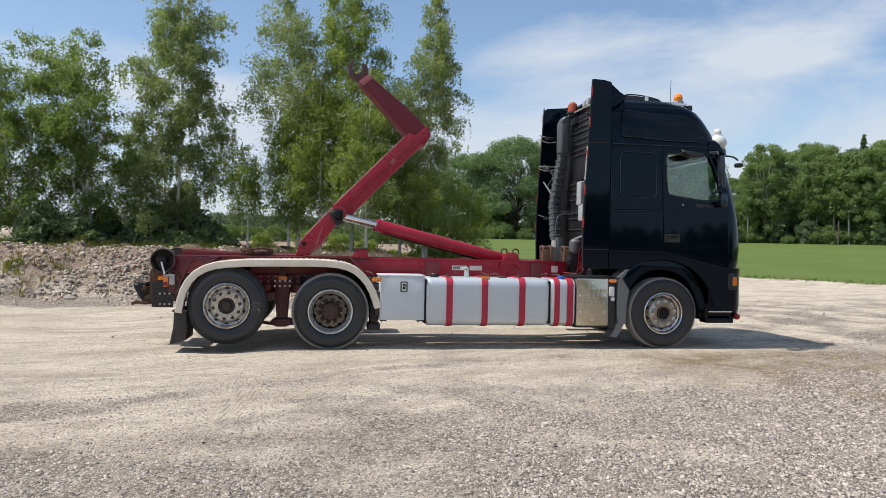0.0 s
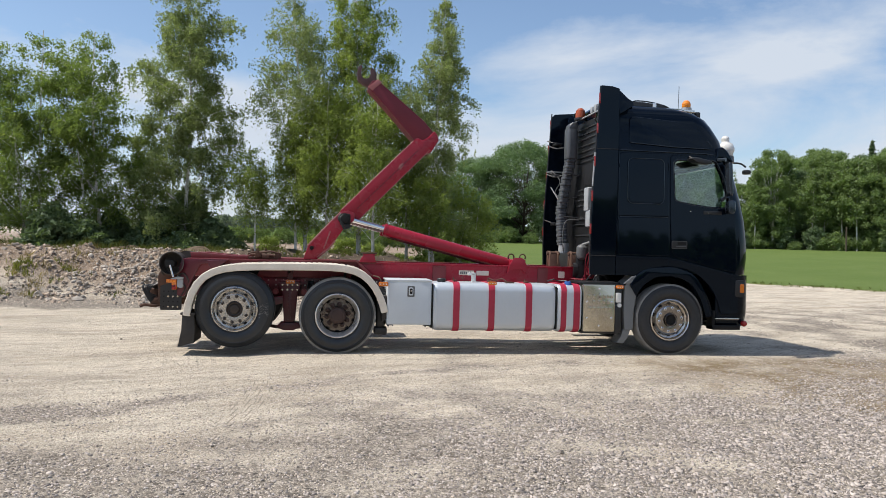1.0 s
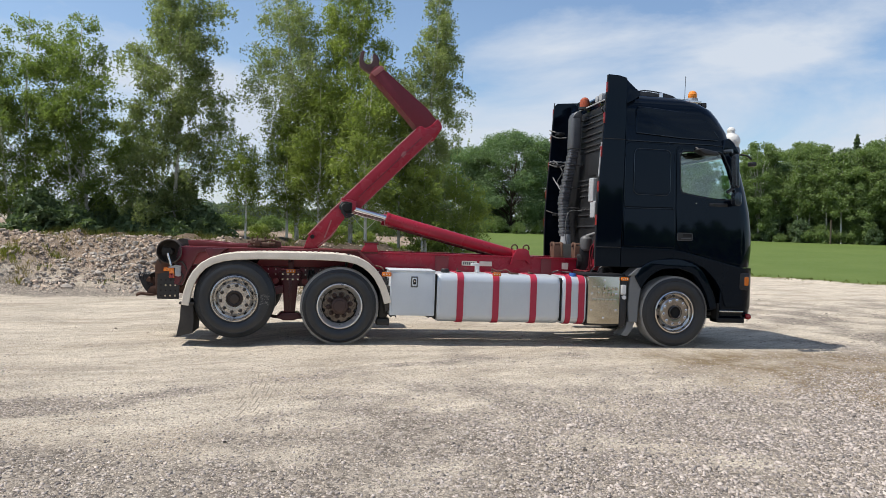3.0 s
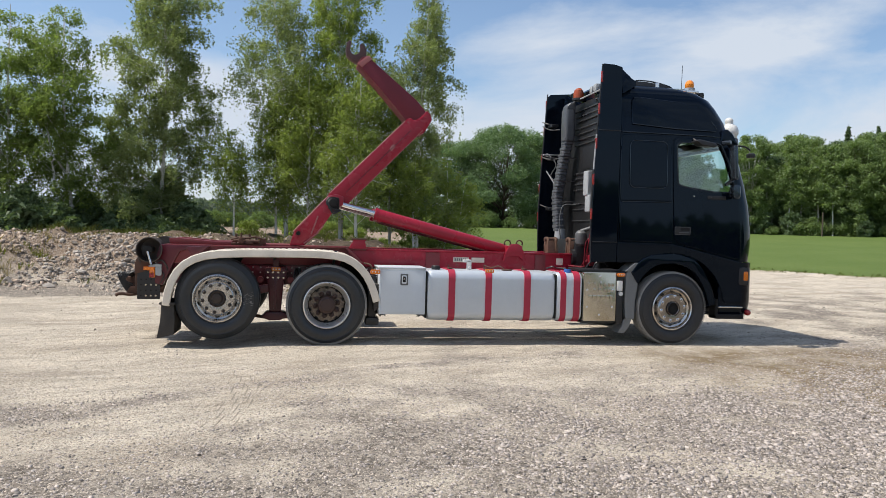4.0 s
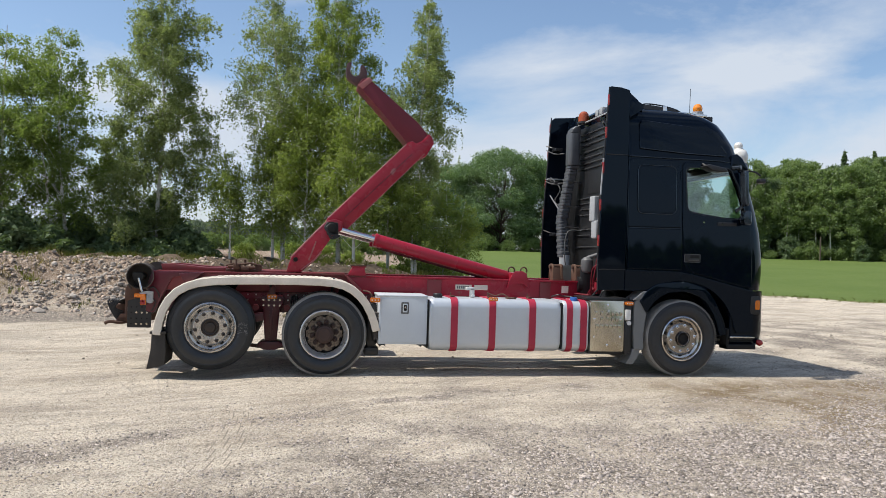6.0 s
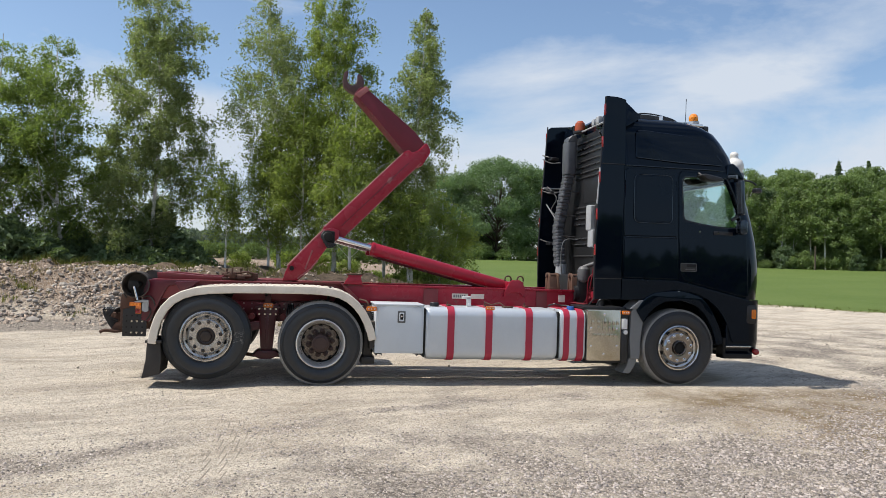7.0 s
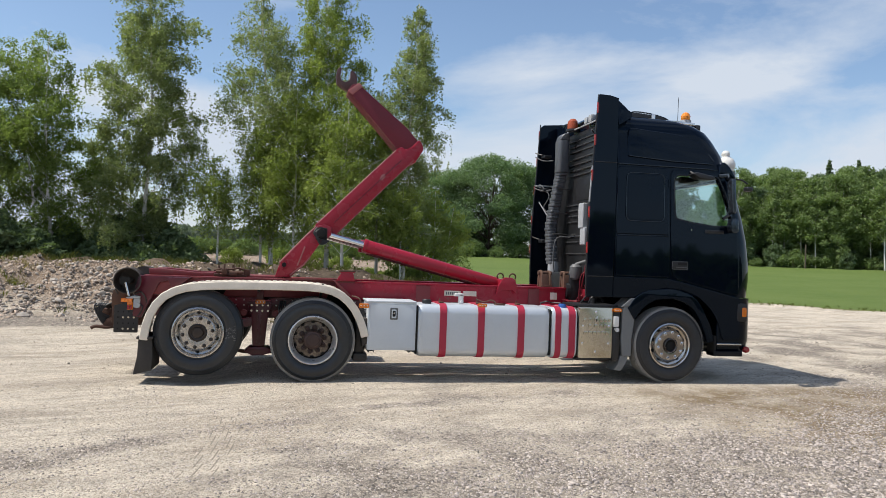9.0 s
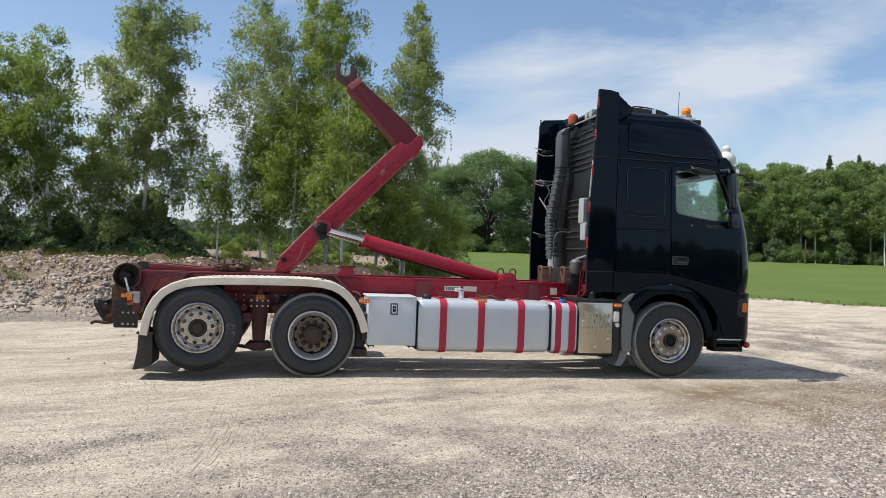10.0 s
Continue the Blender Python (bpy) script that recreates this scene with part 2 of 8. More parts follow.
M_ORANGE = material("orange_beacon_lens", (0.85, 0.26, 0.02), 0.16, scale=20, amount=0.3, coat=0.6)
M_REDLENS = material("red_lens", (0.30, 0.014, 0.016), 0.22, scale=30, amount=0.5, coat=0.5)
M_WHITE = material("white_plastic", (0.72, 0.72, 0.70), 0.35, scale=7, amount=0.3)
M_GREYTANK = material("grey_white_canister", (0.36, 0.38, 0.40), 0.5, scale=8, amount=0.6)
M_GREYBOWL = material("dull_grey_bowl", (0.11, 0.113, 0.118), 0.5, scale=8, amount=0.7, bump=0.1)
M_BLUE = material("blue_cap", (0.03, 0.12, 0.42), 0.4, scale=8)
M_GLASS = glass_material("tinted_glass", (0.84, 0.96, 0.95))
M_SEAT = material("seat_cloth", (0.05, 0.05, 0.055), 0.9, scale=12)
M_REDHOSE = material("red_hose", (0.21, 0.010, 0.022), 0.45, scale=9)
M_BARK = material("birch_bark", (0.84, 0.82, 0.77), 0.8, dark=(0.14, 0.13, 0.12), scale=5, fine=14, amount=0.55, bump=0.4, bump_scale=14)
M_BARKD = material("brown_bark", (0.09, 0.07, 0.05), 0.9, dark=(0.05, 0.04, 0.03), scale=8, bump=0.5)
M_STONE = material("crushed_stone", (0.425, 0.368, 0.305), 0.85, dark=(0.245, 0.210, 0.174), scale=9, fine=70, amount=0.7, bump=0.2, island=0.52)
M_LOOSE = material("loose_crushed_stone", (0.415, 0.365, 0.330), 0.85, dark=(0.215, 0.188, 0.172), scale=9, fine=70, amount=0.7, bump=0.2, island=0.6)
M_ROCK = material("grey_rock", (0.385, 0.345, 0.305), 0.9, dark=(0.23, 0.20, 0.17), scale=4, fine=30, amount=0.8, bump=0.4, random_var=0.3)
M_RUBBLE = material("rubble_stone", (0.47, 0.375, 0.30), 0.9, dark=(0.25, 0.20, 0.16), scale=5, fine=40, amount=0.8, bump=0.3, island=0.4)
M_COBBLE = material("grey_cobble", (0.41, 0.365, 0.315), 0.9, dark=(0.22, 0.192, 0.165), scale=4, fine=30, amount=0.8, bump=0.3, island=0.42)
L_BIRCH = leaf_material("birch_leaf", (0.278, 0.330, 0.098), (0.166, 0.208, 0.072), rough=0.5, seep=0.55)
L_BIRCHG = leaf_material("grey_green_birch_leaf", (0.272, 0.312, 0.152), (0.160, 0.194, 0.094), rough=0.45, seep=0.52)
L_ALDER = leaf_material("alder_leaf", (0.222, 0.282, 0.088), (0.134, 0.178, 0.066), rough=0.5, seep=0.55)
L_OAK = leaf_material("broad_leaf", (0.180, 0.262, 0.132), (0.105, 0.160, 0.085), rough=0.5, seep=0.42)
L_WOOD = leaf_material("woodland_leaf", (0.212, 0.285, 0.108), (0.125, 0.175, 0.078), rough=0.6, seep=0.42)
L_WOODB = leaf_material("dark_woodland_leaf", (0.160, 0.222, 0.120), (0.105, 0.150, 0.088), rough=0.6, seep=0.42)
L_SPRUCE = leaf_material("spruce_needle", (0.150, 0.205, 0.100), (0.080, 0.118, 0.062), rough=0.6, seep=0.3)
# air haze is mixed into this colour: greyer and bluer than nearer leaves
L_FAR = leaf_material("hazy_far_leaf", (0.165, 0.205, 0.165), (0.105, 0.135, 0.115), seep=0.4)
L_GRASS = leaf_material("grass_blade", (0.13, 0.16, 0.03), (0.09, 0.085, 0.03), seep=0.3)
L_WEED = leaf_material("weed_blade", (0.24, 0.25, 0.05), (0.12, 0.13, 0.03), seep=0.3)
L_DRY = leaf_material("dry_grass_blade", (0.30, 0.24, 0.12), (0.16, 0.13, 0.06), seep=0.3)

M_JIB = material("old_dark_red_paint", (0.150, 0.014, 0.028), 0.4, dark=(0.11, 0.016, 0.025), scale=2.5, amount=0.8, spec=0.35, bump=0.05)
# rubbed paint; also the colour of the sunlit highlights along the arms' edges
M_COLLAR = material("rubbed_and_sunlit_pink", (0.36, 0.13, 0.13), 0.5, dark=(0.26, 0.08, 0.08), scale=6, amount=0.8)
M_HOOK = material("bare_worn_hook_steel", (0.105, 0.048, 0.046), 0.45, 0.2, dark=(0.055, 0.032, 0.030), scale=9, amount=0.9, bump=0.1)
M_FADED = material("faded_orange_lens", (0.34, 0.065, 0.018), 0.35, scale=20, amount=0.5)
M_FRONTDISC = material("polished_wheel_disc", (0.40, 0.39, 0.38), 0.17, 1.0, dark=(0.20, 0.18, 0.165), scale=9, amount=0.8, rough_var=0.1)
M_NUT = material("dark_wheel_nut", (0.06, 0.05, 0.045), 0.5, 0.5, scale=20)
M_SCUFF = material("chalky_scuff", (0.24, 0.235, 0.225), 0.9, scale=20, amount=0.9)

# ---------------------------------------------------------------- mesh tools


def mesh_of(bm, name, mat, smooth=22):
    me = bpy.data.meshes.new(name)
    bm.normal_update()
    bm.to_mesh(me)
    bm.free()
    me.materials.append(mat)
    if smooth:
        me.polygons.foreach_set("use_smooth", [True] * len(me.polygons))
        me.set_sharp_from_angle(angle=radians(smooth))
    return me


def part(name, bm, mat, parent, label="", smooth=22):
    """One mesh object under a thing or a part."""
    ob = new(name, mesh_of(bm, name, mat, smooth))
    ob.parent = parent
    if label:
        ob["label"] = label
    return ob


def thing(name, label, category, group="", kind="", at=(0, 0, 0)):
    ob = new(name)
    ob.location = at
    ob.empty_display_size = 0.2
    return tagged(ob, label, category, group, kind)


def bevel(bm, width, segments=2, angle=35):
    if width:
        bm.normal_update()
        edges = [e for e in bm.edges if len(e.link_faces) == 2 and e.calc_face_angle(0) > radians(angle)]
        bmesh.ops.bevel(bm, geom=edges, offset=width, segments=segments, affect="EDGES", profile=0.6)


def join(*bms):
    """Puts several bmeshes into the first."""
    base = bms[0]
    for other in bms[1:]:
        me = bpy.data.meshes.new("tmp")
        other.to_mesh(me)
        other.free()
        base.from_mesh(me)
        bpy.data.meshes.remove(me)
    return base


def box(x0, x1, y0, y1, z0, z1, r=0.01, seg=2):
    bm = bmesh.new()
    bmesh.ops.create_cube(bm, size=1)
    for v in bm.verts:
        v.co = Vector((x0 + (v.co.x + 0.5) * (x1 - x0), y0 + (v.co.y + 0.5) * (y1 - y0), z0 + (v.co.z + 0.5) * (z1 - z0)))
    bevel(bm, r, seg)
    return bm


def prism(outline, y0, y1, r=0.0, seg=2, shear=0.0, z_ref=0.0):
    """An outline of (x, z) pushed through from y0 to y1; shear leans it in y with height."""
    bm = bmesh.new()
    a = [bm.verts.new((x, y0 + shear * (z - z_ref), z)) for x, z in outline]
    b = [bm.verts.new((x, y1 + shear * (z - z_ref), z)) for x, z in outline]
    n = len(outline)
    bm.faces.new(a)
    bm.faces.new(b[::-1])
    for i in range(n):
        bm.faces.new((a[i], b[i], b[(i + 1) % n], a[(i + 1) % n]))
    bmesh.ops.recalc_face_normals(bm, faces=bm.faces)
    bevel(bm, r, seg)
    return bm


def prism_z(outline, z0, z1, r=0.0, seg=2):
    """An outline of (x, y) pushed up from z0 to z1."""
    bm = prism([(x, y) for x, y in outline], 0, 1)
    for v in bm.verts:
        x, s, y = v.co
        v.co = Vector((x, y, z0 + s * (z1 - z0)))
    bmesh.ops.recalc_face_normals(bm, faces=bm.faces)
    bevel(bm, r, seg)
    return bm


def rounded(x0, x1, z0, z1, r, n=5):
    """Outline of a rounded rectangle."""
    pts = []
    for cx, cz, a0 in ((x1 - r, z1 - r, 0), (x0 + r, z1 - r, 90), (x0 + r, z0 + r, 180), (x1 - r, z0 + r, 270)):
        pts += [(cx + r * math.cos(radians(a0 + 90 * i / n)), cz + r * math.sin(radians(a0 + 90 * i / n))) for i in range(n + 1)]
    return pts


def arc(cx, cz, r, a0, a1, n=16):
    return [(cx + r * math.cos(radians(a0 + (a1 - a0) * i / n)), cz + r * math.sin(radians(a0 + (a1 - a0) * i / n))) for i in range(n + 1)]


def rod(p0, p1, r0, r1=None, seg=16, r=0.0):
    """A round bar from p0 to p1."""
    p0, p1 = Vector(p0), Vector(p1)
    bm = bmesh.new()
    d = p1 - p0
    m = Matrix.Translation((p0 + p1) / 2) @ d.to_track_quat("Z", "Y").to_matrix().to_4x4()
    bmesh.ops.create_cone(bm, cap_ends=True, segments=seg, radius1=r0, radius2=r0 if r1 is None else r1, depth=d.length, matrix=m)
    bevel(bm, r, 2, 50)
    return bm


def lathe(profile, centre, seg=48, axis="y"):
    """Turns (radius, along) pairs about the y axis (or z) through centre."""
    bm = bmesh.new()
    rings = []
    for rad, al in profile:
        ring = []
        for i in range(seg):
            a = 2 * math.pi * i / seg
            c, s = rad * math.cos(a), rad * math.sin(a)
            p = (c, al, s) if axis == "y" else (c, s, al)
            ring.append(bm.verts.new(Vector(centre) + Vector(p)))
        rings.append(ring)
    for r0, r1 in zip(rings, rings[1:]):
        for i in range(seg):
            bm.faces.new((r0[i], r0[(i + 1) % seg], r1[(i + 1) % seg], r1[i]))
    if profile[0][0] > 0.03 and profile[-1][0] > 0.03:
        for i in range(seg):
            bm.faces.new((rings[-1][i], rings[-1][(i + 1) % seg], rings[0][(i + 1) % seg], rings[0][i]))
    for ring, (rad, al) in ((rings[0], profile[0]), (rings[-1], profile[-1])):
        if rad <= 0.03:
            bm.faces.new(ring)
    bmesh.ops.recalc_face_normals(bm, faces=bm.faces)
    return bm


def tube(points, r, seg=8, closed_ends=True):
    """A hose or bar swept along points; r may be one radius or one a point."""
    pts = [Vector(p) for p in points]
    radii = r if isinstance(r, (list, tuple)) else [r] * len(pts)
    bm = bmesh.new()
    rings = []
    up = Vector((0.13, 0.31, 0.94))
    for i, p in enumerate(pts):
        d = (pts[min(i + 1, len(pts) - 1)] - pts[max(i - 1, 0)]).normalized()
        u = d.cross(up)
        u = u.normalized() if u.length > 1e-4 else Vector((1, 0, 0))
        w = d.cross(u).normalized()
        rings.append([bm.verts.new(p + radii[i] * (math.cos(2 * math.pi * k / seg) * u + math.sin(2 * math.pi * k / seg) * w)) for k in range(seg)])
    for a, b in zip(rings, rings[1:]):
        for k in range(seg):
            bm.faces.new((a[k], a[(k + 1) % seg], b[(k + 1) % seg], b[k]))
    if closed_ends:
        bm.faces.new(rings[0])
        bm.faces.new(rings[-1])
    bmesh.ops.recalc_face_normals(bm, faces=bm.faces)
    return bm


def smooth_path(points, n=6):
    """A rounder line through points."""
    pts = [Vector(p) for p in points]
    res = []
    for i in range(len(pts) - 1):
        p0, p1, p2, p3 = pts[max(i - 1, 0)], pts[i], pts[i + 1], pts[min(i + 2, len(pts) - 1)]
        for k in range(n):
            t = k / n
            res.append(0.5 * ((2 * p1) + (p2 - p0) * t + (2 * p0 - 5 * p1 + 4 * p2 - p3) * t * t + (3 * p1 - p0 - 3 * p2 + p3) * t ** 3))
    return res + [pts[-1]]


def mesh_from_arrays(name, verts, faces, mat, smooth=False):
    """A mesh from number arrays with equal-sided faces."""
    verts, faces = np.asarray(verts, np.float32), np.asarray(faces, np.int32)
    me = bpy.data.meshes.new(name)
    k = faces.shape[1]
    me.vertices.add(len(verts))
    me.vertices.foreach_set("co", verts.ravel())
    me.loops.add(faces.size)
    me.loops.foreach_set("vertex_index", faces.ravel())
    me.polygons.add(len(faces))
    me.polygons.foreach_set("loop_start", np.arange(0, faces.size, k, dtype=np.int32))
    if smooth:
        me.polygons.foreach_set("use_smooth", np.ones(len(faces), bool))
    me.update(calc_edges=True)
    me.validate()
    me.materials.append(mat)
    return me


def apply_modifiers(ob):
    """Bakes an object's modifiers into its mesh."""
    dg = bpy.context.evaluated_depsgraph_get()
    me = bpy.data.meshes.new_from_object(ob.evaluated_get(dg))
    ob.modifiers.clear()
    ob.data = me
    return ob


# ---------------------------------------------------------------- ground


def smoothstep(a, b, v):
    t = np.clip((v - a) / (b - a), 0, 1)      # a may lie above b, for a fall
    return t * t * (3 - 2 * t)


def waves(x, y, seed, size, n=6):
    """Soft unevenness from a few crossed waves, about -1 to 1."""
    rng = np.random.default_rng(seed)
    s = 0
    for i in range(n):
        a, f, p = rng.uniform(0, 6.3), rng.uniform(0.6, 1.7) / size, rng.uniform(0, 6.3)
        s = s + np.sin((x * math.cos(a) + y * math.sin(a)) * f * 6.283 + p + 1.3 * np.sin((x * math.sin(a) - y * math.cos(a)) * f * 3.1 + p))
    return s / n ** 0.5 / 1.4


def ground_height(x, y):
    x, y = np.asarray(x, float), np.asarray(y, float)
    foot = 8.5 + np.clip(0.4 * (x + 5.5), -1.0, 0.6) + 0.4 * waves(x, y * 0, 3, 5.0)
    bank = 1.15 * smoothstep(foot, foot + 3.4, y) * (1 - smoothstep(2.0, 9.0, x + 0.25 * (y - 9)))
    bank = bank * (1 + 0.10 * waves(x, y, 4, 2.2)) + 0.07 * waves(x, y, 5, 0.9) * smoothstep(foot, foot + 0.6, y) * (1 - smoothstep(1, 7, x))
    r = np.hypot(x, y + 9.4)
    rise = 2.7 * np.clip((r - 34) / 76, 0, 1.0)
    rise = np.where(y < -5, rise * np.clip(1 + (y + 5) / 20, 0, 1), rise)
    small = 0.012 * waves(x, y, 6, 2.3) * np.clip((np.abs(y + 3.5) + np.abs(x - 2) * 0.3) / 4, 0.0, 1)
    dip = 0.05 * smoothstep(-0.5, -1.5, x) * (1 - smoothstep(-3.5, -5.0, x)) * smoothstep(-2.2, -0.8, y) * (1 - smoothstep(2.6, 4.2, y))
    return np.maximum(bank, rise) + small - dip


def field_edge(x, y):
    """Metres into the green field, from the edge of the gravel yard."""
    return np.minimum(0.75 * x + 0.65 * y - 29.5, 0.9 * (x - 0.185 * (y + 9.4) - 0.6))


def axis(lo, hi, step, far):
    mid = list(np.arange(lo, hi, step))
    out, s = [], step
    v = hi
    while v < far:
        out.append(v)
        s *= 1.16
        v += s
    left, s, v = [], step, lo
    while v > -far:
        s *= 1.16
        v -= s
        left.append(v)
    return np.array(left[::-1] + mid + out)


gx, gy = axis(-22, 34, 0.28, 3500), axis(-8, 34, 0.28, 3500)
X, Y = np.meshgrid(gx, gy)
Z = ground_height(X, Y)
nx, ny = len(gx), len(gy)
idx = np.arange(nx * ny).reshape(ny, nx)
quads = np.stack([idx[:-1, :-1], idx[:-1, 1:], idx[1:, 1:], idx[1:, :-1]], -1).reshape(-1, 4)


def ground_material():
    m = bpy.data.materials.new("gravel_and_grass")
    m.use_nodes = True
    t = m.node_tree
    p = t.nodes["Principled BSDF"]
    p.inputs["Roughness"].default_value = 0.95
    p.inputs["Specular IOR Level"].default_value = 0.2
    tc = t.nodes.new("ShaderNodeTexCoord")

    def tex(scale, detail=5.0, rough=0.6, squash=None, turn=0.0):
        n = t.nodes.new("ShaderNodeTexNoise")
        n.inputs["Scale"].default_value = scale
        n.inputs["Detail"].default_value = detail
        n.inputs["Roughness"].default_value = rough
        if squash:
            mp = t.nodes.new("ShaderNodeMapping")
            mp.vector_type = "TEXTURE"
            mp.inputs["Scale"].default_value = squash
            mp.inputs["Rotation"].default_value = (0, 0, turn)
            t.links.new(tc.outputs["Object"], mp.inputs["Vector"])
            t.links.new(mp.outputs["Vector"], n.inputs["Vector"])
        else:
            t.links.new(tc.outputs["Object"], n.inputs["Vector"])
        return n.outputs["Fac"]

    def rng(sock, a, b, lo=0.0, hi=1.0):
        n = t.nodes.new("ShaderNodeMapRange")
        n.inputs["From Min"].default_value, n.inputs["From Max"].default_value = a, b
        n.inputs["To Min"].default_value, n.inputs["To Max"].default_value = lo, hi
        t.links.new(sock, n.inputs["Value"])
        return n.outputs["Result"]

    def mix(fac, a, b, mode="MIX"):
        n = t.nodes.new("ShaderNodeMixRGB")
        n.blend_type = mode
        for sock, v in ((n.inputs["Fac"], fac), (n.inputs["Color1"], a), (n.inputs["Color2"], b)):
            if isinstance(v, bpy.types.NodeSocket):
                t.links.new(v, sock)
            elif isinstance(v, (int, float)):
                sock.default_value = v
            else:
                sock.default_value = (*v, 1)
        return n.outputs["Color"]

    def math_(op, a, b):
        n = t.nodes.new("ShaderNodeMath")
        n.operation = op
        for sock, v in ((n.inputs[0], a), (n.inputs[1], b)):
            if isinstance(v, bpy.types.NodeSocket):
                t.links.new(v, sock)
            else:
                sock.default_value = v
        return n.outputs["Value"]

    def attr(name):
        n = t.nodes.new("ShaderNodeAttribute")
        n.attribute_name = name
        return n.outputs["Fac"]

    # packed fines with paler wheel-worn streaks, and grey crushed stone on top
    streak = tex(0.9, 6, 0.65, (2.2, 0.8, 1), 0.42)
    patch = tex(0.9, 5, 0.6)
    grit = tex(38, 4, 0.75)
    vor = t.nodes.new("ShaderNodeTexVoronoi")
    vor.inputs["Scale"].default_value = 26
    t.links.new(tc.outputs["Object"], vor.inputs["Vector"])
    pebble = mix(0.5, vor.outputs["Color"], (0.5, 0.5, 0.5))
    bw = t.nodes.new("ShaderNodeRGBToBW")
    t.links.new(pebble, bw.inputs["Color"])
    vor2 = t.nodes.new("ShaderNodeTexVoronoi")
    vor2.inputs["Scale"].default_value = 75
    t.links.new(tc.outputs["Object"], vor2.inputs["Vector"])
    bw2 = t.nodes.new("ShaderNodeRGBToBW")
    t.links.new(vor2.outputs["Color"], bw2.inputs["Color"])
    fines = mix(rng(streak, 0.37, 0.53), (0.465, 0.390, 0.300), (0.715, 0.628, 0.505))
    fines = mix(rng(tex(2.0, 6, 0.65, (2.4, 0.60, 1), 0.30), 0.52, 0.62, 0, 0.42), fines, (0.275, 0.236, 0.19))
    fines = mix(rng(tex(3.2, 6, 0.7, (2.0, 0.6, 1), 0.50), 0.50, 0.64, 0, 0.45), fines, (0.28, 0.24, 0.194))
    fines = mix(rng(patch, 0.45, 0.7, 0, 0.6), fines, (0.41, 0.355, 0.29))
    fines = mix(rng(tex(7.0, 6, 0.75, (1.8, 0.7, 1), 0.25), 0.54, 0.64, 0, 0.42), fines, (0.29, 0.25, 0.205))
    fines = mix(rng(tex(22, 5, 0.75), 0.56, 0.68, 0, 0.45), fines, (0.24, 0.208, 0.17))
    fines = mix(rng(tex(15, 5, 0.75), 0.56, 0.68, 0, 0.5), fines, (0.70, 0.625, 0.53))
    fines = mix(rng(bw2.outputs["Val"], 0.60, 0.85, 0, 0.55), fines, (0.62, 0.575, 0.51))
    fines = mix(rng(bw2.outputs["Val"], 0.40, 0.14, 0, 0.62), fines, (0.10, 0.084, 0.066))
    stones = mix(rng(bw.outputs["Val"], 0.32, 0.68), (0.155, 0.130, 0.106), (0.465, 0.408, 0.345))
    stones = mix(rng(bw2.outputs["Val"], 0.45, 0.15, 0, 0.8), stones, (0.09, 0.08, 0.072))
    coarse = math_("ADD", attr("coarse"), rng(patch, 0.35, 0.65, -0.35, 0.35))
    gravel = mix(rng(coarse, 0.3, 0.75), fines, stones)
    gravel = mix(rng(grit, 0.42, 0.75, 0.0, 0.5), gravel, (0.20, 0.178, 0.15))
    gravel = mix(math_("MULTIPLY", attr("dry"), rng(tex(4.2, 6, 0.7), 0.30, 0.52, 0, 0.92)), gravel, (0.205, 0.148, 0.088))
    soil = mix(rng(tex(1.1, 6, 0.7), 0.35, 0.65), (0.305, 0.222, 0.158), (0.205, 0.148, 0.100))
    soil = mix(rng(bw2.outputs["Val"], 0.6, 0.85, 0, 0.7), soil, (0.55, 0.49, 0.43))
    soil = mix(rng(bw2.outputs["Val"], 0.42, 0.15, 0, 0.8), soil, (0.10, 0.08, 0.06))
    soil = mix(attr("humus"), soil, mix(rng(tex(5, 6, 0.7), 0.35, 0.62), (0.070, 0.050, 0.035), (0.190, 0.140, 0.100)))
    soil = mix(attr("peat"), soil, mix(rng(tex(6, 5, 0.7), 0.35, 0.65), (0.050, 0.038, 0.028), (0.125, 0.095, 0.070)))
    gravel = mix(attr("soil"), gravel, soil)
    grass = mix(rng(tex(0.22, 5, 0.6, (1, 1, 1)), 0.35, 0.7), (0.096, 0.142, 0.034), (0.126, 0.170, 0.046))
    grass = mix(rng(tex(9, 4, 0.7), 0.3, 0.7, 0, 0.5), grass, (0.080, 0.128, 0.028))
    edge = math_("ADD", attr("grass"), rng(tex(1.6, 5, 0.7), 0.3, 0.7, -0.3, 0.3))
    verge = mix(rng(edge, 0.25, 0.5), gravel, (0.15, 0.15, 0.05))
    colour = mix(rng(edge, 0.5, 0.8), verge, grass)
    t.links.new(colour, p.inputs["Base Color"])
    b = t.nodes.new("ShaderNodeBump")
    b.inputs["Strength"].default_value = 1.0
    b.inputs["Distance"].default_value = 0.030
    h = math_("ADD", math_("MULTIPLY", grit, 0.8), math_("MULTIPLY", vor.outputs["Distance"], math_("MULTIPLY", coarse, -0.8)))
    t.links.new(math_("ADD", h, math_("MULTIPLY", tex(9, 6, 0.7), 1.5)), b.inputs["Height"])
    t.links.new(b.outputs["Normal"], p.inputs["Normal"])
    return m


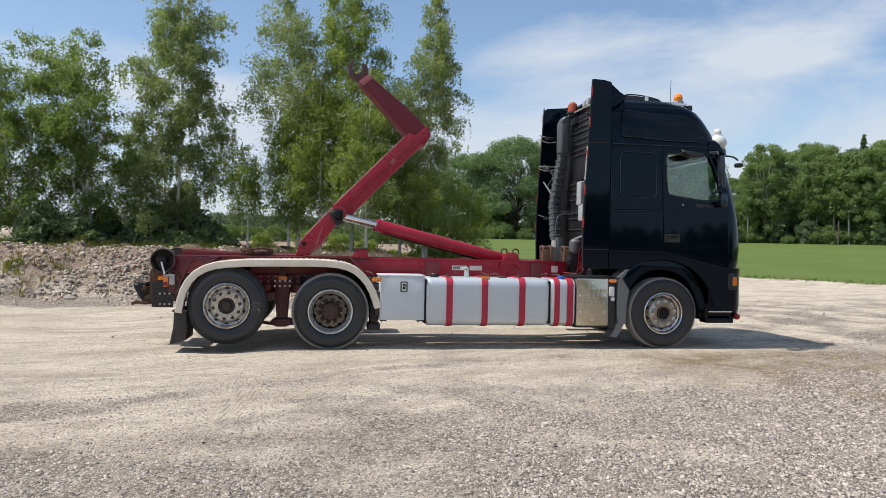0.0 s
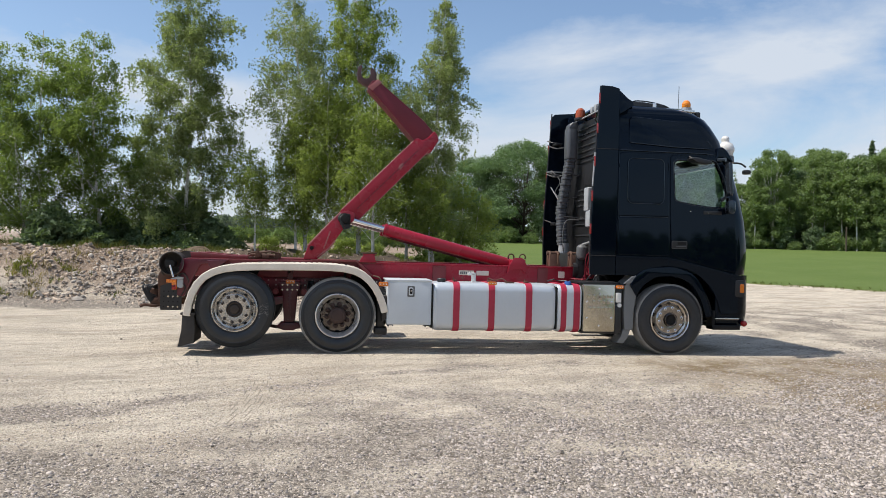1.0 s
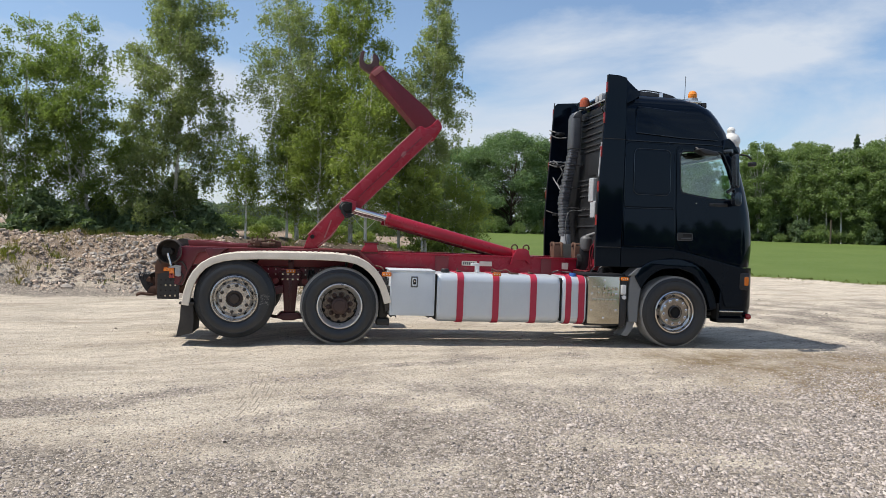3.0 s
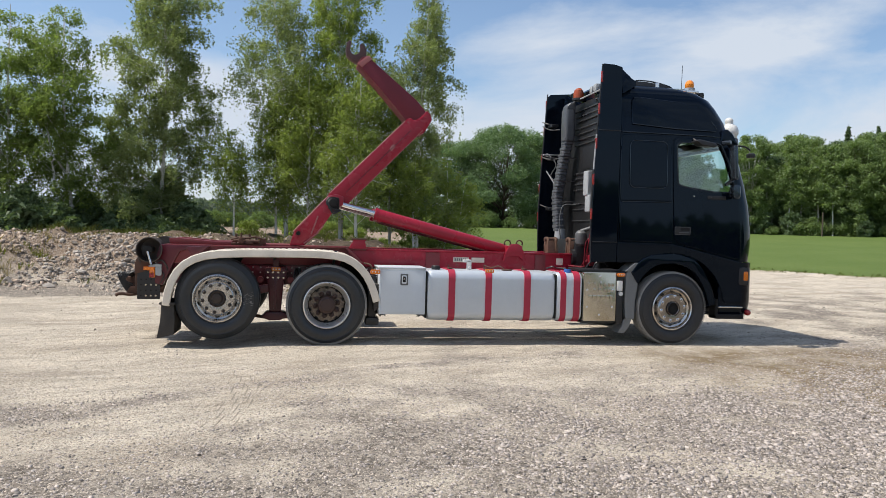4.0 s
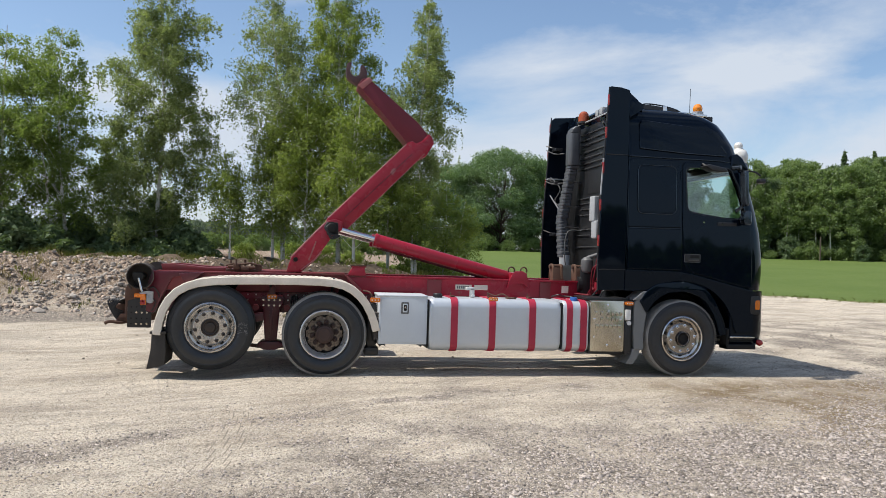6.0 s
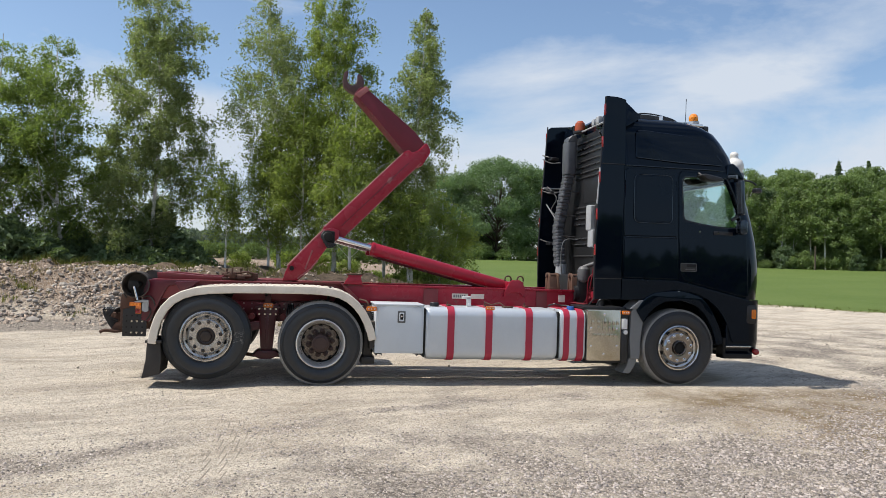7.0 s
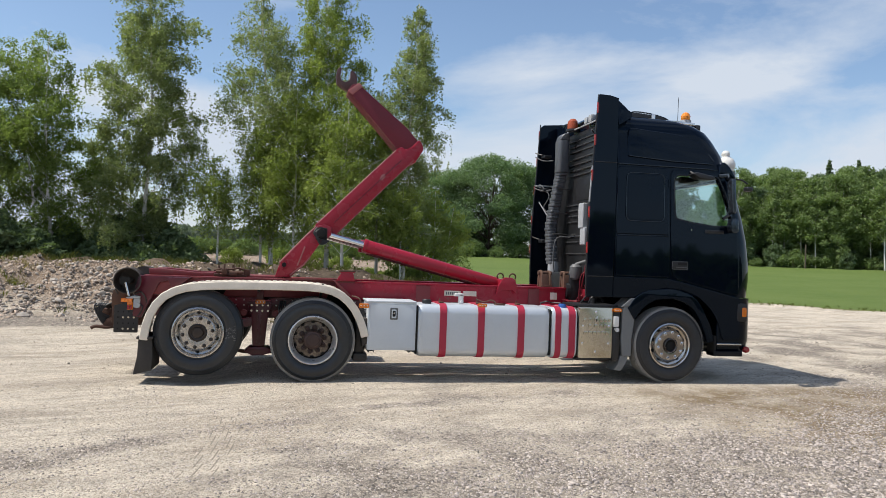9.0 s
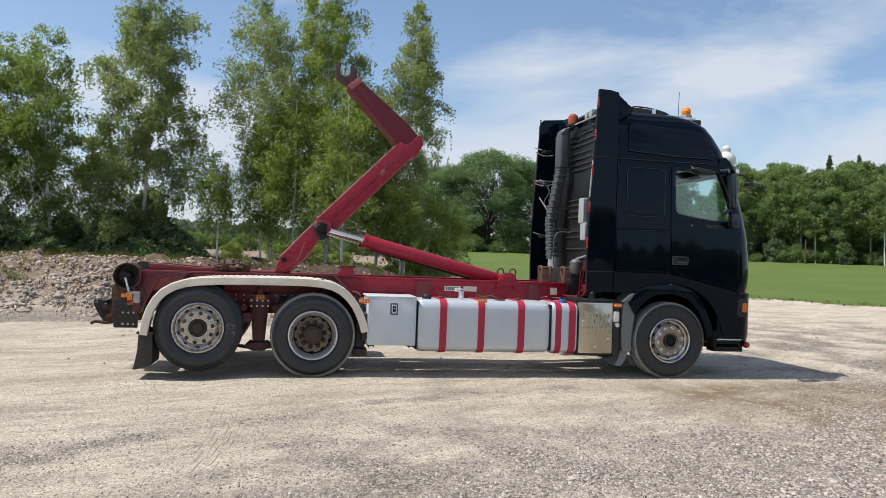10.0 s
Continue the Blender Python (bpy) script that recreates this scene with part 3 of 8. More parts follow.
def coarse_mask(x, y):
    """Where loose crushed stone lies on the packed yard."""
    s = y + 3.2 - 0.32 * (x - 1.0)
    near = 1 - smoothstep(-2.2, 1.4, s + 0.8 * waves(x, y, 11, 2.6))
    near = near * (0.55 + 0.45 * smoothstep(-0.5, 0.45, waves(x * 0.8 + 0.3 * y, y, 15, 1.5) + 0.5 * smoothstep(1.5, 4.0, x) - 0.15))
    patches = (0.34 + 0.42 * (1 - smoothstep(-4.2, -2.2, y))) * smoothstep(-0.05, 0.75, waves(x * 0.55 + 0.2 * y, y * 1.3 - 0.35 * x, 12, 1.9)) * (1 - smoothstep(-1.2, 1.0, y))
    right = 0.8 * smoothstep(5.8, 8.2, x - 0.25 * y) * (1 - smoothstep(6, 14, y)) * (0.6 + 0.4 * waves(x, y, 14, 2.5))
    strip = 0.85 * smoothstep(5.8, 6.8, y + 0.35 * waves(x, y, 16, 2.0)) * (1 - smoothstep(8.4, 9.4, y)) * (1 - smoothstep(2, 5, x))
    # a ridge of stone pushed aside by wheels, and looser ground in front of it
    q = y + 1.66 - 0.56 * x + 0.22 * waves(x, y, 24, 1.1)
    ridge = 0.85 * np.exp(-((q + 0.40) / 0.34) ** 2) + 0.70 * (1 - smoothstep(-2.4, -1.3, q))
    ridge = ridge * (0.45 + 0.55 * smoothstep(-0.5, 0.5, waves(x, y, 25, 0.8))) * (1 - smoothstep(1.2, 3.0, x))
    return np.clip(np.maximum(np.maximum(np.maximum(np.maximum(near, patches), right), strip), ridge), 0, 1)


def peat_mask(x, y):
    """A heap of dark topsoil on the bank."""
    return np.clip(smoothstep(-3.4, -2.2, x) * (1 - smoothstep(4.5, 6.5, x)) * smoothstep(9.6, 10.6, y + 0.5 * waves(x, y, 17, 1.4)) * (1 - 0.85 * smoothstep(17, 22, y)) * (1 - smoothstep(30, 40, y)), 0, 1)


def dry_mask(x, y):
    s = smoothstep(2.8, 5.0, x + 0.2 * y) * (1 - smoothstep(-0.9, 0.1, y)) * smoothstep(-5.2, -3.4, y + 0.3 * (x - 5))
    return np.clip(s * (0.95 + 0.6 * waves(x, y, 13, 1.1)), 0, 1)


me = mesh_from_arrays("ground", np.stack([X, Y, Z], -1).reshape(-1, 3), quads, ground_material(), True)
for nm, val in (
    ("grass", smoothstep(-0.8, 0.8, field_edge(X, Y) + 0.6 * waves(X, Y, 21, 5.0))),
    ("coarse", coarse_mask(X, Y)),
    ("dry", dry_mask(X, Y)),
    ("peat", peat_mask(X, Y)),
    ("humus", np.clip(smoothstep(11.0, 12.2, Y + 0.7 * waves(X, Y, 51, 1.8)) * (1 - smoothstep(-3.5, -1.5, X)) * (1 - smoothstep(30, 40, Y)) * 0.85, 0, 1)),
    ("soil", smoothstep(8.6, 10.0, Y) * (1 - smoothstep(3, 9, X - 0.17 * (Y - 9))) * (1 - smoothstep(62, 80, Y))),
):
    a = me.attributes.new(nm, "FLOAT", "POINT")
    a.data.foreach_set("value", np.ascontiguousarray(val.ravel(), np.float32))
ground = tagged(new("ground", me), "pale gravel yard running into a bright green field", "ground", kind="structure")

# ---------------------------------------------------------------- the truck
WIDE = 2.50                      # over the wheels; the near side is y = 0
truck = thing("hook_lift_truck", "black three-axle truck with a raised red hook lift, parked on gravel", "truck")


def mirror_y(bm):
    """The same shape on the far side."""
    for v in bm.verts:
        v.co.y = WIDE - v.co.y
    bmesh.ops.reverse_faces(bm, faces=bm.faces)
    return bm


def sides(make):
    """A shape for the near side and its mirror image."""
    return make(), mirror_y(make())


# --- wheels


def wheel(x, z, y, sign, style, twin=False):
    """Rim under the truck, with tyre, hub and nuts under it. y is the outer sidewall, sign +1 faces the near side."""
    def turn(profile, seg=56):
        return lathe([(r, y + sign * a) for r, a in profile], (x, 0, z), seg)

    wide = 0.30 if not twin else 0.29
    R = 0.525
    bead = 0.292
    if style == "deep":
        face = [(0.300, 0.025), (0.306, 0.010), (0.294, 0.002), (0.284, 0.010), (0.270, 0.045), (0.240, 0.110), (0.225, 0.150), (0.205, 0.150), (0.13, 0.145), (0.125, 0.15), (0.02, 0.15)]
        nut_r, nut_a, nuts = 0.148, 0.118, 10
    else:
        face = [(0.300, 0.025), (0.306, 0.010), (0.292, 0.002), (0.278, 0.015), (0.268, 0.050), (0.240, 0.062), (0.215, 0.020), (0.195, 0.004), (0.150, 0.002), (0.110, 0.006), (0.105, 0.02), (0.02, 0.03)]
        nut_r, nut_a, nuts = 0.174, 0.0, 10
    split = 5 if style != "tag" else 4
    # the deep disc's colour carries the shade inside its bright dish
    outer_mat, disc_mat = {"deep": (M_DISH, M_DISC), "front": (M_POLISH, M_FRONTDISC), "tag": (M_RIM, M_RIM)}[style]
    rim = part("wheel", turn(face[split:] + [(0.02, 0.2), (0.28, 0.22), (0.285, 0.1)]), disc_mat, truck, "dusty alloy wheel with ten nuts", 32)
    part("rim_ring", turn(face[:split + 1] + [(face[split][0] + 0.008, 0.17), (0.296, 0.17)]), outer_mat, rim, "bright alloy rim edge", 32)
    shoulder = R - 0.030
    tyre = [(bead, 0.045), (0.303, 0.020), (0.318, 0.010), (0.326, 0.014), (0.345, -0.004), (0.385, -0.014), (0.425, -0.012), (0.448, -0.003), (0.456, -0.006), (0.466, 0.008),
            (0.486, 0.022), (0.503, 0.038), (0.511, 0.043), (R - 0.006, 0.052), (R, 0.064)]
    grooves = 4
    for i in range(grooves):
        c = 0.064 + (wide - 0.128) * (i + 0.5) / grooves
        tyre += [(R, c - 0.008), (R - 0.016, c - 0.006), (R - 0.016, c + 0.006), (R, c + 0.008)]
    tyre += [(R, wide - 0.064), (shoulder, wide - 0.02), (0.40, wide), (bead, wide - 0.03)]
    # sidewalls in bare rubber, the tread band between the shoulders grey with dust
    cut = 12
    tyre_ob = part("tyre", turn(tyre[:cut] + [(R - 0.03, 0.05), (R - 0.03, wide - 0.05)] + tyre[-3:], 72), M_TYREF if style == "front" else M_TYRE, rim, "black rubber truck tyre with a dusty tread", smooth=32)
    part("tread", turn(tyre[cut - 1:-2] + [(R - 0.028, wide - 0.03), (R - 0.028, 0.03)], 72), M_TYRE if style == "tag" else M_TREAD, tyre_ob, "dusty grey tread", smooth=32)
    if twin:
        part("inner_tyre", turn([(r, a + 0.33) for r, a in tyre], 40), M_TYRE, rim, smooth=20)
    # shoulder blocks of the tread
    bm = bmesh.new()
    n = 72 if style != "front" else 120
    for i in range(n):
        a = 2 * math.pi * i / n
        for side in (0.052, wide - 0.052):
            c = Vector((x + (R - 0.004) * math.cos(a), y + sign * side, z + (R - 0.004) * math.sin(a)))
            m = Matrix.Translation(c) @ Matrix.Rotation(-a, 4, "Y") @ Matrix.Diagonal((0.009 if style != "front" else 0.004, 0.040, 0.026 if style != "front" else 0.015, 1))
            bmesh.ops.create_cube(bm, size=1, matrix=m)
    if style == "tag":
        bm.free()
    else:
        tagged(part("tread_block", bm, M_TREAD, tyre_ob, smooth=0), kind="stuff")
    # vents round the disc: near-black blobs for the shade in the holes
    bm = bmesh.new()
    bmesh.ops.create_uvsphere(bm, u_segments=10, v_segments=6, radius=0.55, matrix=Matrix.Diagonal((0.022, 0.030, 0.048, 1) if style == 'deep' else (0.011, 0.030, 0.046, 1)))
    vent = mesh_of(bm, "vent_hole", M_HOLE)
    for i in range(10):
        a = 2 * math.pi * (i + 0.5) / 10
        rr, al = (0.216, 0.150) if style == "deep" else (0.238, 0.056)
        ob = new("vent_hole", vent)
        ob.parent = rim
        ob.matrix_basis = Matrix.Translation((x + rr * math.cos(a), y + sign * al, z + rr * math.sin(a))) @ Matrix.Rotation(-a, 4, "Y")
    # hub
    if style == "deep":
        hub = [(0.115, 0.15), (0.115, 0.045), (0.105, 0.025), (0.085, 0.018), (0.078, 0.004), (0.04, 0.0), (0.005, 0.0)]
        part("hub", turn(hub, 32), M_HUB, rim, "rust-brown hub cap")
    elif style == "front":
        hub = [(0.100, 0.03), (0.094, -0.012), (0.086, -0.016), (0.078, -0.006), (0.076, 0.035)]
        part("hub", turn(hub, 32), M_DISC, rim, "dull steel hub")
        # shallow near-black disc painted as the shade of a deep bore
        part("hub_bore", turn([(0.077, 0.012), (0.050, 0.016), (0.046, 0.008), (0.005, 0.006)], 28), M_HOLE, rim, "near-black disc for the shade in the hub bore")
    else:
        hub = [(0.106, 0.03), (0.104, 0.000), (0.094, -0.006), (0.088, 0.004), (0.066, 0.010), (0.060, -0.012), (0.03, -0.016), (0.005, -0.016)]
        part("hub", turn(hub, 32), M_HUBDARK, rim, "dark greasy hub cap")
    nut = lathe([(0.027, 0.016), (0.025, 0.003), (0.0165, 0.001), (0.0140, -0.018), (0.009, -0.026), (0.001, -0.026)] if style != "deep"
                else [(0.036, 0.02), (0.034, 0.0), (0.018, -0.004), (0.016, -0.03), (0.010, -0.036), (0.001, -0.036)], (0, 0, 0), 10)
    for v in nut.verts:
        v.co.y *= sign
    nut_mesh = mesh_of(nut, "wheel_nut", M_CHROME if style == "front" else M_HUB if style == "deep" else M_NUT)
    for i in range(nuts):
        a = 2 * math.pi * (i + 0.25) / nuts
        ob = new("wheel_nut", nut_mesh)
        ob.parent = rim
        ob.location = (x + nut_r * math.cos(a), y + sign * nut_a, z + nut_r * math.sin(a))
    return rim


FRONT_X, TAG_X, TAG_Z, DRIVE_Z = 4.845, -1.375, 0.592, 0.518
wheel(FRONT_X, 0.518, 0.0, 1, "front")
wheel(FRONT_X, 0.518, WIDE, -1, "front")
wheel(0.0, DRIVE_Z, 0.0, 1, "deep", True)
wheel(0.0, DRIVE_Z, WIDE, -1, "deep", True)
tag = wheel(TAG_X, TAG_Z, 0.0, 1, "tag")
rs = random.Random(4)
for i in range(46):
    band = rs.choice((-0.055, -0.01, 0.045, 0.06))
    u, w = rs.uniform(0.33, 0.44), band + rs.gauss(0, 0.016)
    ln, hh = rs.uniform(0.006, 0.045), rs.uniform(0.0010, 0.0032)
    yy = float(np.interp(u, [0.345, 0.385, 0.425, 0.448], [-0.004, -0.014, -0.012, -0.003]))
    tilt = rs.uniform(-0.012, 0.012)
    part("scuff_mark", prism([(TAG_X + u - ln / 2, TAG_Z + w), (TAG_X + u + ln / 3, TAG_Z + w - hh + tilt), (TAG_X + u + ln / 2, TAG_Z + w + hh + tilt), (TAG_X + u - ln / 3, TAG_Z + w + 2 * hh)], yy - 0.002, yy + 0.004), M_SCUFF, tag)
wheel(TAG_X, TAG_Z, WIDE, -1, "tag")
for x, z in ((FRONT_X, 0.50), (0.0, DRIVE_Z), (TAG_X, TAG_Z)):
    bm = rod((x, 0.3, z), (x, WIDE - 0.3, z), 0.07)
    if x == 0.0:
        bm = join(bm, lathe([(0.02, -0.22), (0.16, -0.16), (0.20, 0), (0.16, 0.16), (0.02, 0.22)], (x, 1.25, z), 20))
    part("axle", bm, M_REDDARK, truck, "dirty red axle beam")

# --- chassis
for y0 in (0.82, 1.61):
    part("chassis_rail", join(box(-2.05, 5.6, y0, y0 + 0.07, 0.72, 0.99, 0.006), box(-2.05, 5.6, y0 - 0.01 if y0 < 1 else y0, y0 + 0.08 if y0 > 1 else y0 + 0.07, 0.975, 0.992, 0.003)),
         M_REDDARK, truck, "dirty red steel chassis rail")
hole = mesh_of(rod((0, 0, 0), (0, -0.004, 0), 0.010, seg=10), "bolt_hole", M_HOLE)
# white disc standing for a rail hole with bright background behind it
rivet = mesh_of(rod((0, 0, 0), (0, -0.006, 0), 0.0115, seg=10), "rivet", M_WHITE)
bolt = mesh_of(join(rod((0, 0, 0), (0, -0.016, 0), 0.014, seg=6), rod((0, 0, 0), (0, -0.024, 0), 0.007, seg=8)), "bolt", M_STEEL)
chassis = [o for o in truck.children if o.name.startswith("chassis_rail")][0]
# rows of rail holes, drawn as white discs for the light showing through
for row, z in enumerate((0.955, 0.885, 0.815)):
    for i in range(17):
        ob = new("rivet", rivet)
        ob.parent = chassis
        ob.location = (-1.0 + i * 0.105, 0.8195, z)
for x in (-1.9, -0.7, 1.2, 2.8, 4.2):
    part("cross_member", box(x, x + 0.12, 0.88, 1.62, 0.76, 0.95, 0.01), M_REDDARK, truck)
# hanger bracket between the rear axles, with its bolts
bracket = part("spring_hanger", join(
    prism([(-0.82, 0.96), (-0.54, 0.96), (-0.53, 0.84), (-0.575, 0.77), (-0.605, 0.36), (-0.755, 0.36), (-0.785, 0.77), (-0.83, 0.84)], 0.60, 0.80, 0.014),
    box(-0.845, -0.515, 0.585, 0.62, 0.90, 0.93, 0.006), box(-0.70, -0.66, 0.592, 0.61, 0.40, 0.84, 0.006),
    prism([(-0.80, 0.36), (-0.56, 0.36), (-0.50, 0.30), (-0.62, 0.25), (-0.76, 0.25), (-0.86, 0.30)], 0.56, 0.84, 0.012)), M_REDDARK, truck, "dirty red suspension hanger bracket")
for i in range(4):
    for z in (0.92, 0.85):
        ob = new("bolt", bolt)
        ob.parent = bracket
        ob.location = (-0.785 + i * 0.070, 0.600, z - 0.02)
for xe in (-0.88, -0.48):
    part("spring_eye", lathe([(0.030, 0.56), (0.042, 0.565), (0.042, 0.64), (0.030, 0.645)], (xe, 0, 0.80), 16), M_REDWORN, bracket, "rubbed red spring eye")
for k in range(4):
    part("air_hose", tube(smooth_path([(-0.42 + 0.02 * k, 0.78, 0.95), (-0.44 + 0.03 * k, 0.70, 0.80), (-0.40 + 0.015 * k, 0.66, 0.66), (-0.46, 0.74, 0.52 - 0.03 * k)]), 0.011, 6), M_BLACKP, truck)
coil = [(0.66 + 0.035 * math.cos(a), 0.30 + 0.035 * math.sin(a), 0.94 - 0.0085 * a) for a in np.linspace(0, 40, 90)]
part("coiled_air_line", tube(coil, 0.007, 5), M_BLACKP, truck, "black coiled air line")
part("hose_bracket", join(box(0.60, 0.70, 0.24, 0.30, 0.93, 0.97, 0.006), tube(smooth_path([(0.62, 0.28, 0.95), (0.58, 0.30, 1.04), (0.50, 0.42, 1.06)]), 0.010)), M_RUST, truck)
part("leaf_spring", join(*[prism(arc(-0.69, 1.60 + 0.004 * i, 1.32 + 0.016 * i, 241 + 1.5 * i, 299 - 1.5 * i, 14) + arc(-0.69, 1.60 + 0.004 * i, 1.308 + 0.016 * i, 299 - 1.5 * i, 241 + 1.5 * i, 14), 0.66, 0.75, 0.0) for i in range(3)]), M_RUST, truck, "rusty leaf spring")
part("brake_chamber", join(rod((-0.35, 0.62, 0.42), (-0.35, 0.80, 0.42), 0.085, r=0.01), rod((0.62, 0.35, 0.40), (0.62, 0.55, 0.40), 0.07, r=0.01)), M_BLACKP, truck)
part("air_tank", rod((0.85, 0.95, 0.62), (2.3, 0.95, 0.62), 0.14, r=0.03, seg=24), M_BLACKP, truck, "black compressed air tank")
part("spring_mount", join(box(0.55, 0.66, 0.25, 0.45, 0.28, 0.9, 0.02), box(0.52, 0.70, 0.2, 0.5, 0.24, 0.34, 0.02)), M_BLACKP, truck)
part("engine", join(box(3.62, 4.75, 0.70, 1.80, 0.98, 1.46, 0.05), rod((3.58, 0.78, 1.2), (3.64, 0.78, 1.2), 0.12)), M_BLACKP, truck, "dark engine block behind the cab's side")
part("gearbox", box(2.9, 4.6, 1.0, 1.5, 0.45, 1.05, 0.12, 3), M_BLACKP, truck, "dark oily gearbox and engine")

# subframe, bellows and brake gear over the tag axle, added to block sun
part("subframe_plate", join(box(-2.12, -0.76, 0.88, 1.62, 0.79, 0.81, 0.004), box(-1.62, -1.50, 0.88, 1.62, 0.66, 0.79, 0.01), box(-0.98, -0.86, 0.88, 1.62, 0.62, 0.79, 0.01)), M_REDDARK, truck, "dirty red cross plate added to block sun under the truck")
for y in (0.66, 1.84):
    part("air_bellows", lathe([(0.001, 0.86), (0.11, 0.86), (0.145, 0.83), (0.15, 0.79), (0.128, 0.755), (0.15, 0.72), (0.145, 0.67), (0.10, 0.64), (0.001, 0.64)], (-1.62, y, 0), 24, "z"), M_BLACKP, truck, "black rubber air bellows added to block sun under the truck")
    part("brake_chamber", join(rod((-1.20, y, 0.66), (-1.02, y, 0.70), 0.088, r=0.01, seg=20), rod((-1.02, y, 0.70), (-0.92, y, 0.72), 0.065, r=0.01, seg=20)), M_BLACKP, truck)
    part("trailing_arm", prism([(-1.80, 0.62), (-1.30, 0.66), (-0.72, 0.74), (-0.72, 0.64), (-1.30, 0.52), (-1.80, 0.54)], y - 0.05, y + 0.05, 0.01), M_REDDARK, truck)

# --- rear fenders
def fender_outline(r_off):
    pts = [(-2.040, 0.50), (-2.018, 0.66), (-1.975, 0.81), (-1.905, 0.945), (-1.81, 1.050), (-1.69, 1.122), (-1.55, 1.170), (-1.37, 1.197), (-1.08, 1.214), (-0.70, 1.221),
           (-0.30, 1.225), (-0.08, 1.222), (0.10, 1.208), (0.24, 1.176), (0.36, 1.118), (0.46, 1.036), (0.54, 0.94), (0.61, 0.815), (0.66, 0.69), (0.69, 0.58)]
    res = []
    for i, (x, z) in enumerate(pts):
        a, b = pts[max(i - 1, 0)], pts[min(i + 1, len(pts) - 1)]
        d = math.hypot(b[0] - a[0], b[1] - a[1])
        res.append((x + r_off * (b[1] - a[1]) / d, z - r_off * (b[0] - a[0]) / d))
    return res


def fender_shell():
    outer, inner = fender_outline(0.0), fender_outline(0.016)
    top = prism(outer + inner[::-1], 0.016, 0.62, 0.0)
    lip = prism(fender_outline(-0.004) + fender_outline(0.094)[::-1], -0.004, 0.050, 0.016, 3)
    return join(top, lip)


for bm in sides(fender_shell):
    f = part("rear_fender", bm, M_FENDER, truck, "dusty pale plastic fender over the rear wheels")
    near = len([o for o in truck.children if o.name.startswith("rear_fender")]) == 1
    # raised tread pads along the top
    bm = bmesh.new()
    line = fender_outline(-0.004)
    for i in range(4, 15):
        (xa, za), (xb, zb) = line[i], line[i + 1]
        n = max(1, round(math.hypot(xb - xa, zb - za) / 0.075))
        for k in range(n):
            s = (k + 0.5) / n
            ang = -math.atan2(zb - za, xb - xa)
            for j in range(7):
                y = 0.075 + 0.08 * j
                m = Matrix.Translation((xa + s * (xb - xa), y if near else WIDE - y, za + s * (zb - za))) @ Matrix.Rotation(ang, 4, "Y") @ Matrix.Diagonal((0.046, 0.05, 0.007, 1))
                bmesh.ops.create_cube(bm, size=1, matrix=m)
    tagged(part("tread_pad", bm, M_FENDER, f, smooth=0), kind="stuff")
for bm in sides(lambda: join(prism([(-2.05, 0.53), (-1.90, 0.53), (-1.885, 0.30), (-1.895, 0.13), (-2.10, 0.075), (-2.06, 0.30)], 0.03, 0.58, 0.006), box(-2.07, -1.88, 0.0, 0.62, 0.505, 0.535, 0.006))):
    part("rear_mudflap", bm, M_FLAP, truck, "worn black rubber mudflap", smooth=20)
for bm in sides(lambda: prism([(0.60, 0.80), (0.68, 0.80), (0.70, 0.50), (0.62, 0.44)], 0.05, 0.60, 0.006)):
    part("mudflap", bm, M_FLAP, truck)
# near-black sheets added to stand for the deep shade behind the rear wheels
for bm in sides(lambda: prism(arc(TAG_X, 0.60, 0.585, 62, 186, 20) + arc(TAG_X, 0.60, 0.36, 186, 62, 20), 0.60, 0.63, 0.004)):
    part("wheel_liner", bm, M_HOLE, truck, "near-black sheet added for the shade behind the tag wheel", smooth=20)
for bm in sides(lambda: prism(arc(0, 0.52, 0.62, -4, 70, 16) + arc(0, 0.52, 0.36, 70, -4, 16), 0.60, 0.63, 0.004)):
    part("wheel_liner", bm, M_HOLE, truck, "near-black sheet added for the shade behind the drive wheel", smooth=20)
for x in (-0.70, 0.10):
    part("fender_stay", tube([(x, 0.80, 1.02), (x, 0.55, 1.10), (x, 0.10, 1.21)], 0.018), M_BLACKP, truck)

# --- toolbox, tanks and side boxes
toolbox = part("toolbox", join(box(0.675, 1.295, 0.02, 0.60, 0.405, 1.02, 0.012), box(0.66, 1.30, 0.005, 0.62, 1.012, 1.030, 0.004)), M_BOX, truck, "pale grey metal toolbox with a lock")
part("lid_panel", prism(rounded(0.700, 1.270, 0.430, 0.990, 0.012, 3), 0.012, 0.024, 0.004), M_BOX, toolbox)
part("lock_plate", prism(rounded(0.955, 1.055, 0.795, 0.945, 0.012, 3), 0.002, 0.016, 0.004), M_GREYP, toolbox, "grey steel latch plate")
part("lock", join(prism(rounded(0.975, 1.035, 0.815, 0.925, 0.01, 3), -0.003, 0.003, 0.002), rod((1.005, -0.006, 0.88), (1.005, 0.0, 0.88), 0.010)), M_BOX, toolbox)
part("lock_slot", join(prism(rounded(0.985, 1.025, 0.835, 0.912, 0.01, 3), -0.006, -0.001, 0.002)), M_HOLE, toolbox)
part("key_plate", rod((1.005, -0.010, 0.878), (1.005, -0.004, 0.878), 0.011, seg=14), M_CHROME, toolbox)
for x in (0.70, 1.22):
    part("bracket", prism([(x, 0.408), (x + 0.07, 0.408), (x + 0.07, 0.37), (x + 0.055, 0.39), (x + 0.015, 0.39), (x, 0.37)], 0.04, 0.5, 0.0), M_BLACKP, toolbox)
# near-black plate filling the gap between toolbox and fuel tank
part("mounting_bracket", box(1.296, 1.318, 0.03, 0.65, 0.36, 0.98, 0.004), M_HOLE, truck)


